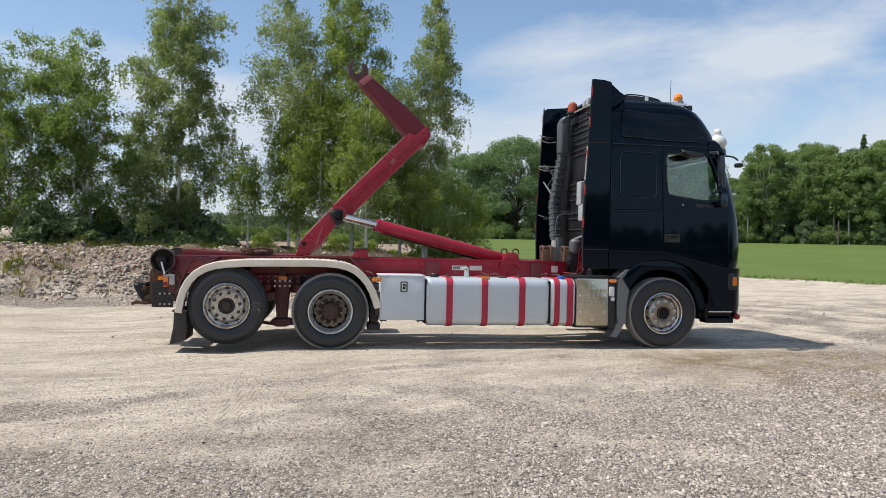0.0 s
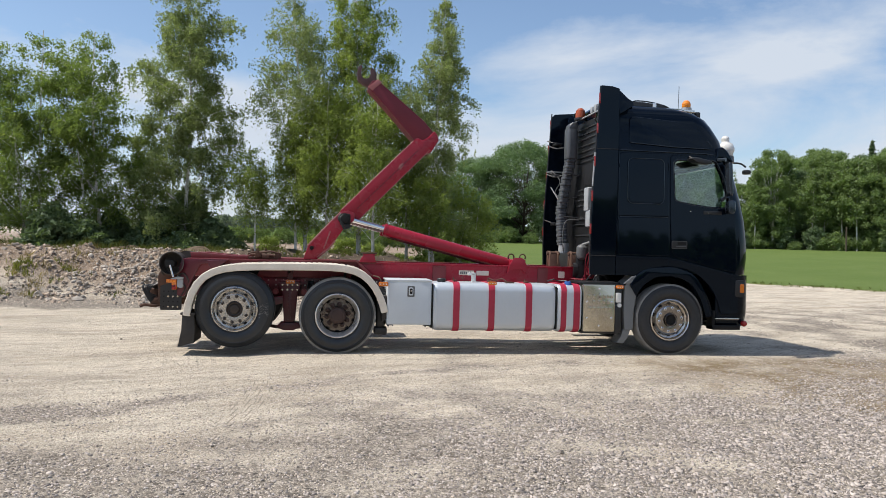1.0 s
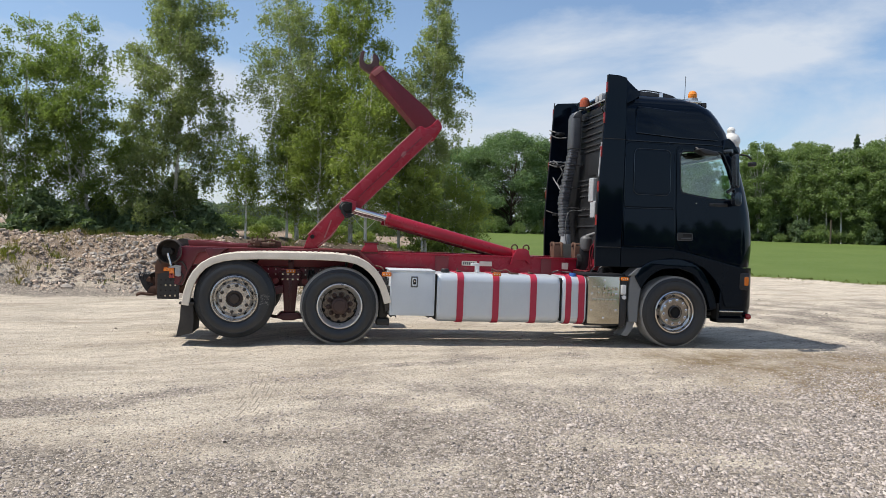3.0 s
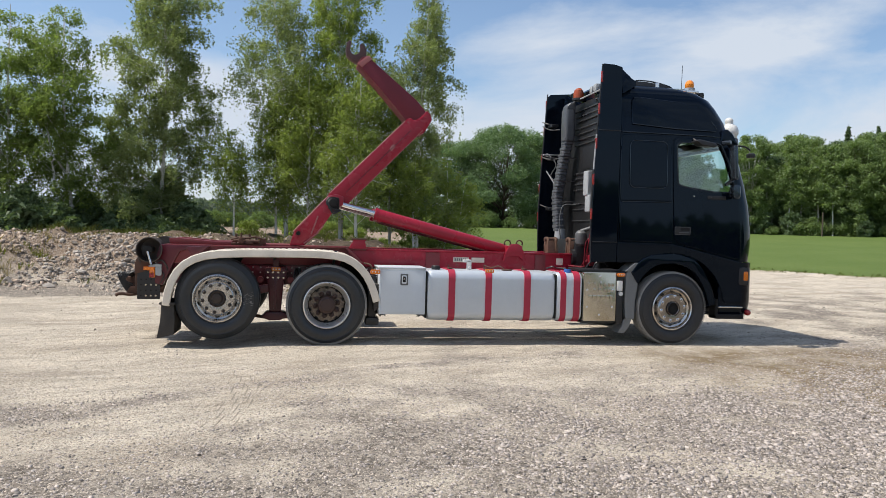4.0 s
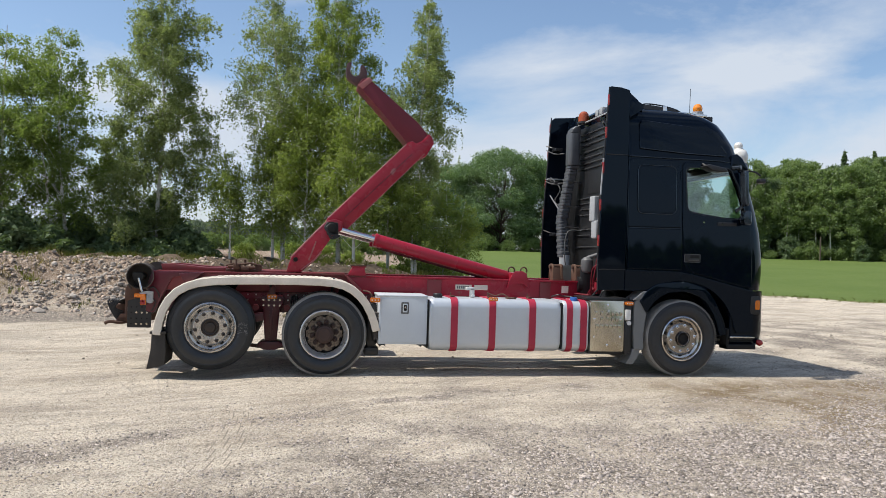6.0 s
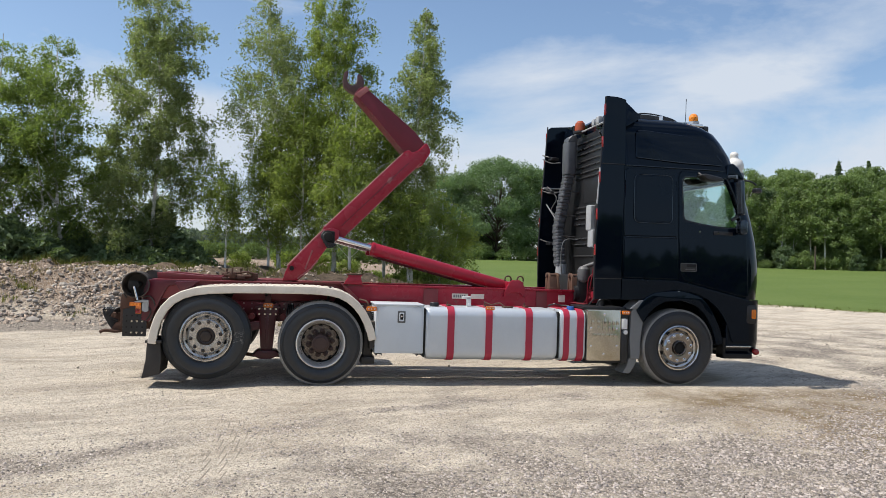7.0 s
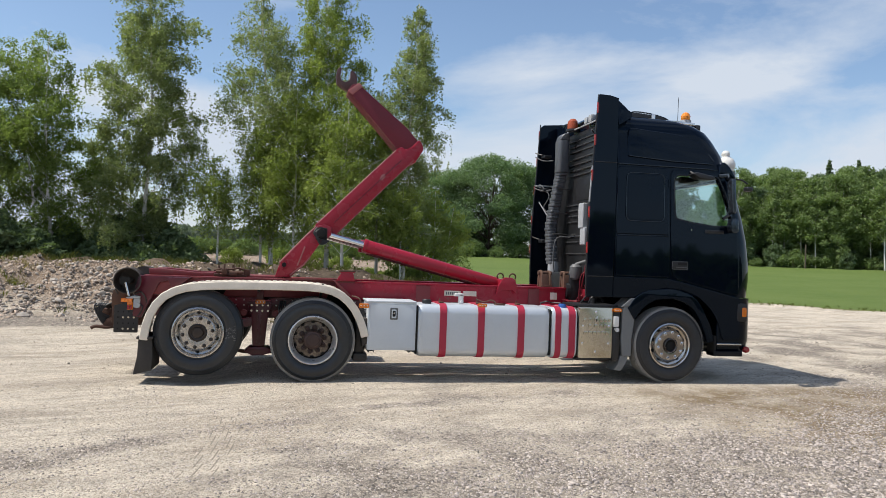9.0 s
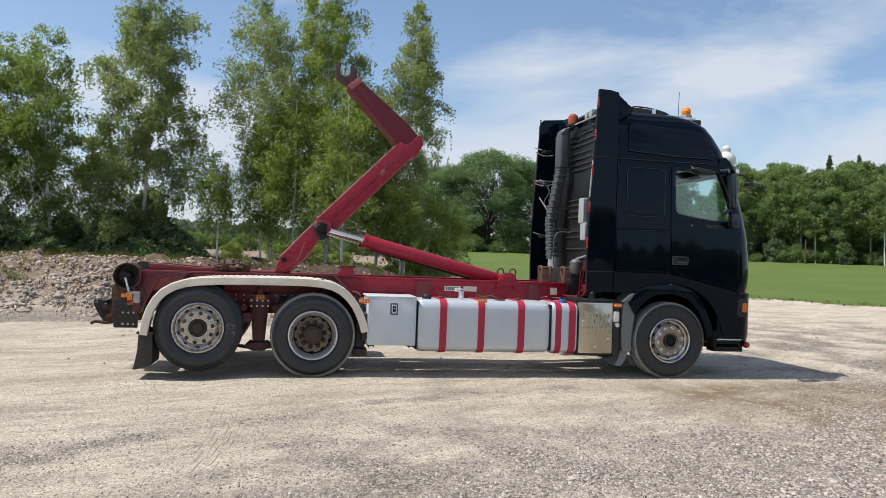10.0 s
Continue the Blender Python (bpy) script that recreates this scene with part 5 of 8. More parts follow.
# pivot and two lifting cylinders
RAISE = radians(1.8)
HINGE = Vector((-1.10, 0, 0.80))
SWING = Matrix.Translation(HINGE) @ Matrix.Rotation(-RAISE, 4, "Y") @ Matrix.Translation(-HINGE)
part("pivot_clamp", join(rod((0.11, 0.84, 1.845), (0.11, 1.66, 1.845), 0.085, r=0.01, seg=24), box(0.04, 0.20, 0.84, 0.90, 1.75, 1.92, 0.03, 3), rod((0.11, 0.80, 1.845), (0.11, 0.86, 1.845), 0.06, r=0.01)), M_HOLE, truck, "greasy black pivot clamp")
part("hose_bundle", join(*[tube(smooth_path([(0.06 + 0.03 * k, 0.84, 1.92 - 0.02 * k), (0.02 + 0.02 * k, 0.82, 1.84), (0.10, 0.82, 1.76 - 0.03 * k), (0.22, 0.86, 1.74)]), 0.013) for k in range(3)]), M_BLACKP, truck)
for y in (0.95, 1.55):
    a, b = SWING @ Vector((0.14, y, 1.845)), Vector((2.62, y, 1.265))
    d = (b - a).normalized()
    c1 = a + d * 0.58
    cyl = part("lift_cylinder", join(rod(c1, b, 0.088, r=0.010, seg=28), rod(c1, c1 + d * 0.05, 0.094, r=0.008, seg=28), rod(b - d * 0.02, b + d * 0.10, 0.07, seg=20)), M_RED, truck, "red hydraulic lift cylinder")
    part("piston_rod", rod(a, c1 + d * 0.1, 0.047, seg=20), M_CHROME, cyl, "polished steel piston rod")
    part("oil_pipe", tube([c1 + d * 0.1 + Vector((0, 0, -0.095)), b - d * 0.2 + Vector((0, 0, -0.095))], 0.010), M_REDDARK, cyl)
# the raised arm swings as one about its rear hinge
for ob in truck.children:
    if ob.name.split(".")[0] in ("lower_arm", "arm_web", "main_boom", "jib", "jib_collar", "elbow_plate", "lift_hook", "pivot_clamp", "hose_bundle"):
        ob.matrix_basis = SWING @ ob.matrix_basis
rl = random.Random(11)
for k in range(7):
    xa, top = 3.70 + 0.022 * (k % 4), 1.22 + 0.07 * k
    part("oil_line", tube(smooth_path([(xa - 0.10 * (k % 3), 0.70, 1.03 + 0.02 * (k % 3)), (xa, 0.60 + rl.uniform(-0.03, 0.03), 1.06 + rl.uniform(0, 0.06)), (xa + rl.uniform(-0.03, 0.05), 0.56, 1.18 + rl.uniform(-0.04, 0.05)),
         (xa + 0.04 + rl.uniform(-0.03, 0.03), 0.53, top - 0.08), (xa + 0.10, 0.50, top)]), 0.0065, 6), M_REDHOSE, truck, "thin red oil line behind the cab")
part("red_valve", join(box(3.76, 3.92, 0.45, 0.62, 1.08, 1.24, 0.02), rod((3.80, 0.42, 1.2), (3.80, 0.5, 1.3), 0.03)), M_REDHOSE, truck)

# --- cab


def section(xr, xf, y0, rf, rr, z, n=8):
    """Rounded plan outline at one height."""
    y1 = WIDE - y0
    pts = []
    for cx, cy, r, a0 in ((xr + rr, y0 + rr, rr, 180), (xf - rf, y0 + rf, rf, 270), (xf - rf, y1 - rf, rf, 0), (xr + rr, y1 - rr, rr, 90)):
        # a short straight run on each side of the corner keeps the long panels flat
        c0, s0, c1, s1 = math.cos(radians(a0)), math.sin(radians(a0)), math.cos(radians(a0 + 90)), math.sin(radians(a0 + 90))
        pts.append((cx + r * c0 + 0.02 * s0, cy + r * s0 - 0.02 * c0, z))
        pts += [(cx + r * math.cos(radians(a0 + 90 * i / n)), cy + r * math.sin(radians(a0 + 90 * i / n)), z) for i in range(n + 1)]
        pts.append((cx + r * c1 - 0.02 * s1, cy + r * s1 + 0.02 * c1, z))
    return pts


def loft(sections):
    bm = bmesh.new()
    rings = [[bm.verts.new(p) for p in s] for s in sections]
    n = len(rings[0])
    for a, b in zip(rings, rings[1:]):
        for i in range(n):
            bm.faces.new((a[i], a[(i + 1) % n], b[(i + 1) % n], b[i]))
    bm.faces.new(rings[0][::-1])
    bm.faces.new(rings[-1])
    bmesh.ops.recalc_face_normals(bm, faces=bm.faces)
    return bm


LEAN = 0.026                                   # inward lean of the cab's side, per metre of height


def side_y(z):
    return 0.022 + LEAN * (z - 1.43)


CAB_FRONT = ((1.20, 6.13), (1.45, 6.16), (1.70, 6.155), (2.00, 6.12), (2.30, 6.05), (2.60, 5.955), (2.85, 5.86), (2.97, 5.80))
cab_secs = [section(3.99, xf, side_y(z), 0.30, 0.04, z) for z, xf in CAB_FRONT]
roof = ((2.955, 5.80, 0.066, 0.28), (3.00, 5.80, 0.068, 0.28), (3.04, 5.76, 0.075, 0.28), (3.20, 5.715, 0.098, 0.30), (3.40, 5.615, 0.128, 0.35), (3.52, 5.53, 0.152, 0.37), (3.60, 5.42, 0.185, 0.40), (3.66, 5.25, 0.245, 0.42), (3.70, 5.00, 0.34, 0.44), (3.715, 4.82, 0.45, 0.46))
roof_secs = [section(3.99, xf, y0, rf, 0.05, z) for z, xf, y0, rf in roof]
inner = [section(4.06, xf - 0.07, side_y(z) + 0.06, 0.26, 0.04, z) for z, xf in CAB_FRONT]
inner[0] = [(x, y, 1.28) for x, y, z in inner[0]]

DOOR_WIN = [(4.862, 2.815), (4.905, 2.862), (5.44, 2.878), (5.52, 2.855), (5.62, 2.66), (5.70, 2.42), (5.735, 2.26), (5.70, 2.20), (5.45, 2.200), (5.15, 2.235), (4.96, 2.265), (4.905, 2.285), (4.888, 2.33)]


def hidden_cutter(bm, name):
    return new(name, mesh_of(bm, name, M_BLACKP, 0))


shell = loft(cab_secs)
cab = part("cab", shell, M_BLACK, truck, "glossy black high-roof sleeper cab", smooth=35)
cutters = [hidden_cutter(loft(inner), "c0"), hidden_cutter(prism(DOOR_WIN, -0.5, 3.0), "c1"),
           hidden_cutter(join(box(5.55, 7.0, 0.22, WIDE - 0.22, 2.02, 2.86, 0.0)), "c2")]
for c in cutters:
    mod = cab.modifiers.new("cut", "BOOLEAN")
    mod.operation = "DIFFERENCE"
    mod.solver = "EXACT"
    mod.object = c
apply_modifiers(cab)
for c in cutters:
    bpy.data.objects.remove(c)
cab.data.polygons.foreach_set("use_smooth", [True] * len(cab.data.polygons))
cab.data.set_sharp_from_angle(angle=radians(16))

part("high_roof", loft(roof_secs), M_BLACK, cab, "glossy black high roof", smooth=40)


def side_panel(name, outline, proud, mat, parent, label="", depth=0.03, r=0.012, far=True, lean=LEAN, z_ref=1.43, base=0.022):
    """A panel lying on the cab's side, and its twin on the far side."""
    for k in range(2 if far else 1):
        bm = prism(outline, base - proud, base - proud + depth, r, 2, lean, z_ref)
        if k:
            mirror_y(bm)
        part(name, bm, mat, parent, label, smooth=12)


def inset(pts, d):
    """The outline drawn in by d metres towards its middle."""
    cx, cz = sum(p[0] for p in pts) / len(pts), sum(p[1] for p in pts) / len(pts)
    return [(x + (cx - x) * d / math.hypot(cx - x, cz - z), z + (cz - z) * d / math.hypot(cx - x, cz - z)) for x, z in pts]


# door with its pressed edges, and the sleeper panels behind it
def ring_outline_panel(name, outer, hole_pts, proud, mat, parent, label=""):
    """A door leaf with its window cut out: a frame of quads between two outlines of equal length."""
    for k in range(2):
        bm = bmesh.new()
        rows = []
        for pts, off in ((outer, 0.024), (outer, 0.008), (inset(outer, 0.004), 0.002), (inset(outer, 0.012), 0.0), (inset(hole_pts, -0.012), 0.0), (hole_pts, 0.006), (hole_pts, 0.04)):
            rows.append([bm.verts.new((x, side_y(z) - proud + off, z)) for x, z in pts])
        n = len(outer)
        for a, b in zip(rows, rows[1:]):
            for i in range(n):
                bm.faces.new((a[i], a[(i + 1) % n], b[(i + 1) % n], b[i]))
        bmesh.ops.recalc_face_normals(bm, faces=bm.faces)
        if k:
            mirror_y(bm)
        part(name, bm, mat, parent, label, smooth=12)


def radial(pts, centre, n=72):
    """Where n rays from a point meet an outline."""
    res = []
    for k in range(n):
        a = 2 * math.pi * k / n
        d = (math.cos(a), math.sin(a))
        best = None
        for p, q in zip(pts, pts[1:] + pts[:1]):
            ex, ez = q[0] - p[0], q[1] - p[1]
            det = d[0] * -ez + ex * d[1]
            if abs(det) < 1e-9:
                continue
            wx, wz = p[0] - centre[0], p[1] - centre[1]
            t = (wx * -ez + ex * wz) / det
            s = (d[0] * wz - d[1] * wx) / det
            if t > 0 and -1e-6 <= s <= 1 + 1e-6 and (best is None or t < best):
                best = t
        res.append((centre[0] + best * d[0], centre[1] + best * d[1]))
    return res


DOOR = [(4.800, 2.93), (4.83, 2.945), (5.50, 2.945), (5.60, 2.925), (5.70, 2.72), (5.79, 2.42), (5.835, 2.15), (5.86, 1.70), (5.87, 1.215), (4.95, 1.425), (4.838, 1.47), (4.812, 2.0)]
win_c = (5.28, 2.5)
ring_outline_panel("door", radial(DOOR, win_c), radial(DOOR_WIN, win_c), 0.014, M_BLACK, cab, "glossy black cab door")
door = [o for o in cab.children if o.name.startswith("door")][0]
side_panel("sleeper_panel", [(4.012, 2.022), (4.788, 2.032), (4.772, 2.93), (4.75, 2.96), (4.05, 2.955), (4.012, 2.92)], 0.014, M_BLACK, cab)
side_panel("locker_panel", [(4.012, 1.455), (4.812, 1.45), (4.795, 2.016), (4.012, 2.006)], 0.014, M_BLACK, cab)
side_panel("blind_window", rounded(4.145, 4.70, 2.215, 2.87, 0.075, 6), 0.024, M_BLACK, cab, "black blanked sleeper window", 0.02, 0.009)
side_panel("window_frame", rounded(4.165, 4.68, 2.235, 2.85, 0.06, 6), 0.027, M_BLACK, cab, "", 0.01, 0.004)
# roof side panel, pressed in relief
for k in range(2):
    bm = prism([(4.17, 3.10), (4.175, 3.44), (4.21, 3.49), (4.30, 3.495), (4.90, 3.455), (5.16, 3.40), (5.29, 3.32), (5.46, 3.095), (5.44, 3.055), (4.85, 3.06)], 0.050, 0.090, 0.016, 3, 0.15, 3.0)
    if k:
        mirror_y(bm)
    part("roof_panel", bm, M_BLACK, cab)
part("drip_rail", tube([(4.02, 0.055, 2.985), (5.35, 0.055, 2.985), (5.62, 0.075, 2.965)], 0.008, 8), M_EDGE, cab)


# thin raised tubes in lightened black that draw the panels' edge highlights
def bead(name, pts, y_of, r, parent, closed=True):
    line = [(x, y_of(z), z) for x, z in pts]
    if closed:
        line = line + line[:2]
    for k in range(2):
        bm = tube(line, r, 8)
        if k:
            mirror_y(bm)
        part(name, bm, M_EDGE, parent, smooth=60)


bead("window_bead", rounded(4.142, 4.703, 2.212, 2.873, 0.078, 8), lambda z: side_y(z) - 0.023, 0.0055, cab)
bead("roof_bead", [(4.18, 3.105), (4.85, 3.065), (5.44, 3.058), (5.46, 3.095), (5.38, 3.20)], lambda z: 0.051 + 0.15 * (z - 3.0), 0.006, cab, False)
bead("door_bead", inset(DOOR_WIN, -0.02), lambda z: side_y(z) - 0.014, 0.006, cab)
bead("waist_bead", [(4.03, 2.011), (4.79, 2.022)], lambda z: side_y(z) - 0.010, 0.005, cab, False)

# glass
for k in range(2):
    bm = prism(DOOR_WIN, 0.04, 0.046, 0.0, 2, LEAN, 1.43)
    if k:
        mirror_y(bm)
    g = part("door_glass", bm, M_GLASS, cab, "lightly tinted side window", smooth=0)
    g.visible_shadow = False
bm = bmesh.new()
vs = [bm.verts.new(p) for p in ((6.075, 0.20, 2.0), (6.075, WIDE - 0.20, 2.0), (5.83, WIDE - 0.20, 2.88), (5.83, 0.20, 2.88))]
bm.faces.new(vs)
bmesh.ops.solidify(bm, geom=bm.faces[:], thickness=0.006)
g = part("windscreen", bm, M_GLASS, cab, "clear windscreen", smooth=0)
g.visible_shadow = False
# fittings inside
for y in (0.62, 1.88):
    seat = part("driver_seat", join(box(4.75, 5.25, y - 0.24, y + 0.24, 1.62, 1.80, 0.06, 3), prism([(4.72, 1.75), (4.88, 1.75), (4.78, 2.45), (4.62, 2.45)], y - 0.23, y + 0.23, 0.05, 3), box(4.62, 4.74, y - 0.13, y + 0.13, 2.46, 2.66, 0.04, 3)), M_SEAT, cab, "dark cloth driver seat")
part("dashboard", prism([(5.55, 1.5), (5.50, 1.95), (5.62, 2.10), (5.98, 2.02), (6.02, 1.5)], 0.12, WIDE - 0.12, 0.03), M_GREYP, cab, "dark grey dashboard")
part("steering_wheel", join(tube([(5.38 + 0.10 * math.sin(a), 1.88 + 0.22 * math.cos(a), 2.10 + 0.19 * math.sin(a)) for a in np.linspace(0, 2 * math.pi, 25)], 0.016), rod((5.38, 1.88, 2.1), (5.6, 1.88, 1.95), 0.03), box(5.36, 5.39, 1.70, 2.06, 2.08, 2.12, 0.01)), M_BLACKP, cab)
part("bunk", box(4.08, 4.62, 0.15, WIDE - 0.15, 1.55, 1.85, 0.05), M_SEAT, cab)
# handle
for k in range(2):
    bm = join(prism(rounded(4.835, 5.075, 1.565, 1.68, 0.014, 3), 0.004, 0.024, 0.005))
    if k:
        mirror_y(bm)
    h = part("door_handle", bm, M_BLACKP, cab, "black recessed door handle")
    bm = join(prism(rounded(4.925, 5.06, 1.625, 1.665, 0.008, 3), 0.001, 0.006, 0.002))
    if k:
        mirror_y(bm)
    part("grip", bm, M_HOLE, h)
    bm = tube([(p[0], 0.003, p[1]) for p in rounded(4.838, 5.072, 1.568, 1.677, 0.014, 3)] + [(5.072, 0.003, 1.663)], 0.0035, 5)
    if k:
        mirror_y(bm)
    part("handle_trim", bm, M_GREYP, h)
    bm = tube([(4.90, 0.0, 1.595), (5.05, 0.0, 1.60)], 0.006, 6)
    if k:
        mirror_y(bm)
    part("pull_bar", bm, M_GREYP, h)
part("key_lock", join(rod((5.40, 0.03, 2.115), (5.40, 0.015, 2.115), 0.012), rod((5.12, 0.03, 2.12), (5.12, 0.018, 2.12), 0.010)), M_CHROME, cab)
part("window_sill", box(5.33, 5.62, 0.015, 0.045, 2.085, 2.135, 0.008), M_BLACKP, cab)

# wheel arch, lower side and bumper
for k in range(2):
    lip_in = smooth_path([(4.30, 0, 0.86), (4.42, 0, 1.02), (4.58, 0, 1.125), (4.74, 0, 1.15), (4.92, 0, 1.145), (5.15, 0, 1.045), (5.31, 0, 0.82), (5.40, 0, 0.56)])
    lip_out = smooth_path([(4.20, 0, 1.02), (4.31, 0, 1.17), (4.48, 0, 1.262), (4.70, 0, 1.290), (4.92, 0, 1.285), (5.19, 0, 1.18), (5.37, 0, 0.94), (5.50, 0, 0.58)])
    bm = prism([(p.x, p.z) for p in lip_in] + [(p.x, p.z) for p in lip_out[::-1]], -0.012, 0.30, 0.014, 3)
    if k:
        mirror_y(bm)
    part("wheel_arch", bm, M_BLACK, cab, "black wheel arch lip", smooth=35)
    bm = prism(arc(4.86, 0.52, 0.775, 10, 96, 16) + [(4.80, 1.425), (4.95, 1.405), (5.90, 1.19), (5.92, 0.62), (5.66, 0.60)], 0.012, 0.26, 0.010)
    if k:
        mirror_y(bm)
    part("front_side_panel", bm, M_BLACK, cab, smooth=12)
    bm = prism([(3.985, 1.155), (4.30, 1.165), (4.42, 1.21)] + arc(4.86, 0.52, 0.79, 118, 92, 8) + [(4.83, 1.432), (3.985, 1.44)], 0.014, 0.24, 0.008)
    if k:
        mirror_y(bm)
    part("side_skirt", bm, M_BLACK, cab, smooth=12)
    # mud guard in front of the step, grey plastic
    bm = join(prism([(4.14, 0.36), (4.27, 0.36), (4.275, 0.62), (4.31, 0.86), (4.36, 1.03), (4.44, 1.13), (4.40, 1.17), (4.22, 1.12), (4.13, 1.00), (4.12, 0.62)], 0.01, 0.30, 0.014),
              prism([(4.10, 1.03), (4.30, 1.05), (4.40, 1.17), (4.24, 1.15)], -0.004, 0.28, 0.01))
    if k:
        mirror_y(bm)
    part("front_mudguard", bm, M_GUARD, truck, "dusty grey plastic mudguard", smooth=12)
    bm = prism([(4.13, 0.37), (4.245, 0.36), (4.20, 0.24), (4.14, 0.16), (4.04, 0.17), (4.10, 0.26)], 0.04, 0.30, 0.008)
    if k:
        mirror_y(bm)
    part("front_mudflap", bm, M_GUARD, truck)
part("wheel_well", prism(arc(4.86, 0.52, 0.69, -10, 190, 22), 0.74, 0.76, 0.0), M_HOLE, truck)
part("wheel_housing", prism(arc(4.86, 0.52, 0.66, 0, 180, 20) + arc(4.86, 0.52, 0.70, 180, 0, 20), 0.10, 0.75, 0.0), M_HOLE, truck)
bump = loft([section(5.58, 6.10, 0.10, 0.22, 0.03, 0.40), section(5.56, 6.15, 0.05, 0.25, 0.03, 0.48), section(5.56, 6.17, 0.03, 0.27, 0.03, 0.62), section(5.56, 6.17, 0.022, 0.28, 0.03, 1.19)])
bumper = part("front_bumper", bump, M_BLACK, truck, "black front bumper", smooth=40)
part("front_grille", box(6.13, 6.19, 0.45, WIDE - 0.45, 1.15, 1.85, 0.02), M_BLACKP, cab, "black front grille")
for i in range(5):
    part("grille_slat", box(6.17, 6.21, 0.50, WIDE - 0.50, 1.24 + 0.12 * i, 1.29 + 0.12 * i, 0.01), M_BLACKP, cab)
for y, s in ((0.02, 1), (WIDE - 0.02, -1)):
    hl = part("headlight", prism([(5.85, 0.88), (5.98, 0.90), (5.99, 1.12), (5.86, 1.125)], min(y - s * 0.012, y + s * 0.2), max(y - s * 0.012, y + s * 0.2), 0.02), M_BLACKP, bumper)
    part("turn_lamp", prism(rounded(5.93, 6.005, 0.93, 1.065, 0.02, 3), min(y - s * 0.014, y + s * 0.10), max(y - s * 0.014, y + s * 0.10), 0.01), M_AMBER, bumper, "orange front turn lamp")
    part("lamp_rim", prism(rounded(5.86, 6.015, 0.865, 1.12, 0.03, 3), min(y - s * 0.010, y + s * 0.1), max(y - s * 0.010, y + s * 0.1), 0.01), M_BLACKP, bumper)
    part("marker_ball", join(lathe([(0.001, -0.05), (0.03, -0.042), (0.045, -0.015), (0.045, 0.015), (0.03, 0.042), (0.001, 0.05)], (6.03, y + s * 0.02, 0.47), 16)), M_REDLENS, bumper, "red round marker lamp")
part("cab_step", join(box(5.54, 5.92, 0.005, 0.24, 0.515, 0.545, 0.008), box(5.52, 5.96, 0.01, 0.22, 0.375, 0.44, 0.015), box(5.52, 5.56, 0.03, 0.2, 0.38, 0.66, 0.01)), M_HOLE, truck, "grey boarding step")
part("step_edge", box(5.55, 5.93, -0.002, 0.03, 0.535, 0.555, 0.004), M_CHROME, truck)

# air deflectors behind the cab
DEFL = [(3.705, 3.905), (3.86, 3.90), (3.97, 3.875), (3.985, 3.86), (3.985, 3.62), (3.985, 2.96), (3.985, 1.16), (3.615, 1.155), (3.605, 1.50), (3.602, 1.96), (3.625, 2.50), (3.652, 2.95)]
for k in range(2):
    lo = DEFL if not k else [(3.70, 3.80), (3.715, 3.865), (3.76, 3.90), (4.10, 3.93), (4.16, 3.90)] + DEFL[4:]
    bm = prism(lo, 0.024, 0.052, 0.008)
    if k:
        mirror_y(bm)
    dfl = part("side_deflector", bm, M_BLACK, truck, "black air deflector panel", smooth=12)
    for xa, za in ((3.66, 2.985), (3.61, 1.435)):
        bm = tube([(xa, 0.02, za), (3.985, 0.02, za + 0.004)], 0.006, 6)
        if k:
            mirror_y(bm)
        part("panel_seam", bm, M_BLACKP, dfl)
    edge = [(3.705, 3.90), (3.652, 2.95), (3.625, 2.5), (3.602, 1.96), (3.605, 1.5), (3.615, 1.16)]
    bm = tube([(x - 0.006, 0.05, z) for x, z in edge], 0.012, 6)
    if k:
        mirror_y(bm)
    part("edge_trim", bm, M_BLACKP, dfl)
    if not k:
        part("pale_edge", tube([(x - 0.008, 0.048, z) for x, z in ((3.651, 2.93), (3.640, 2.75), (3.622, 2.44))], 0.0125, 6), M_GREYTANK, dfl, "pale rubbed edge strip")
    for z in (3.72, 3.28, 2.80, 2.30, 1.82):
        xx = np.interp(z, [e[1] for e in edge][::-1], [e[0] for e in edge][::-1])
        bm = box(xx - 0.018, xx + 0.002, 0.022, 0.056, z - 0.075, z + 0.075, 0.006)
        if k:
            mirror_y(bm)
        part("marker_lamp", bm, M_REDLENS, dfl, "red edge marker lamp")
    for z in (3.40, 2.85, 2.0):
        bm = join(tube([(3.62, 0.06, z + 0.02), (3.70, 0.16, z - 0.02), (3.80, 0.2, z - 0.03)], 0.010, 6), box(3.72, 3.84, 0.06, 0.26, z - 0.07, z - 0.03, 0.006))
        if k:
            mirror_y(bm)
        part("deflector_stay", bm, M_BLACKP, dfl)
# the lip that carries the deflectors on over the roof's edge
for k in range(2):
    bm = prism([(3.988, 3.50), (3.988, 3.868), (4.02, 3.85), (4.12, 3.755), (4.21, 3.64), (4.12, 3.58)], 0.030, 0.45, 0.012, 2, 0.22, 3.58)
    if k:
        mirror_y(bm)
    part("roof_lip", bm, M_BLACK, truck, "black deflector lip over the roof", smooth=20)
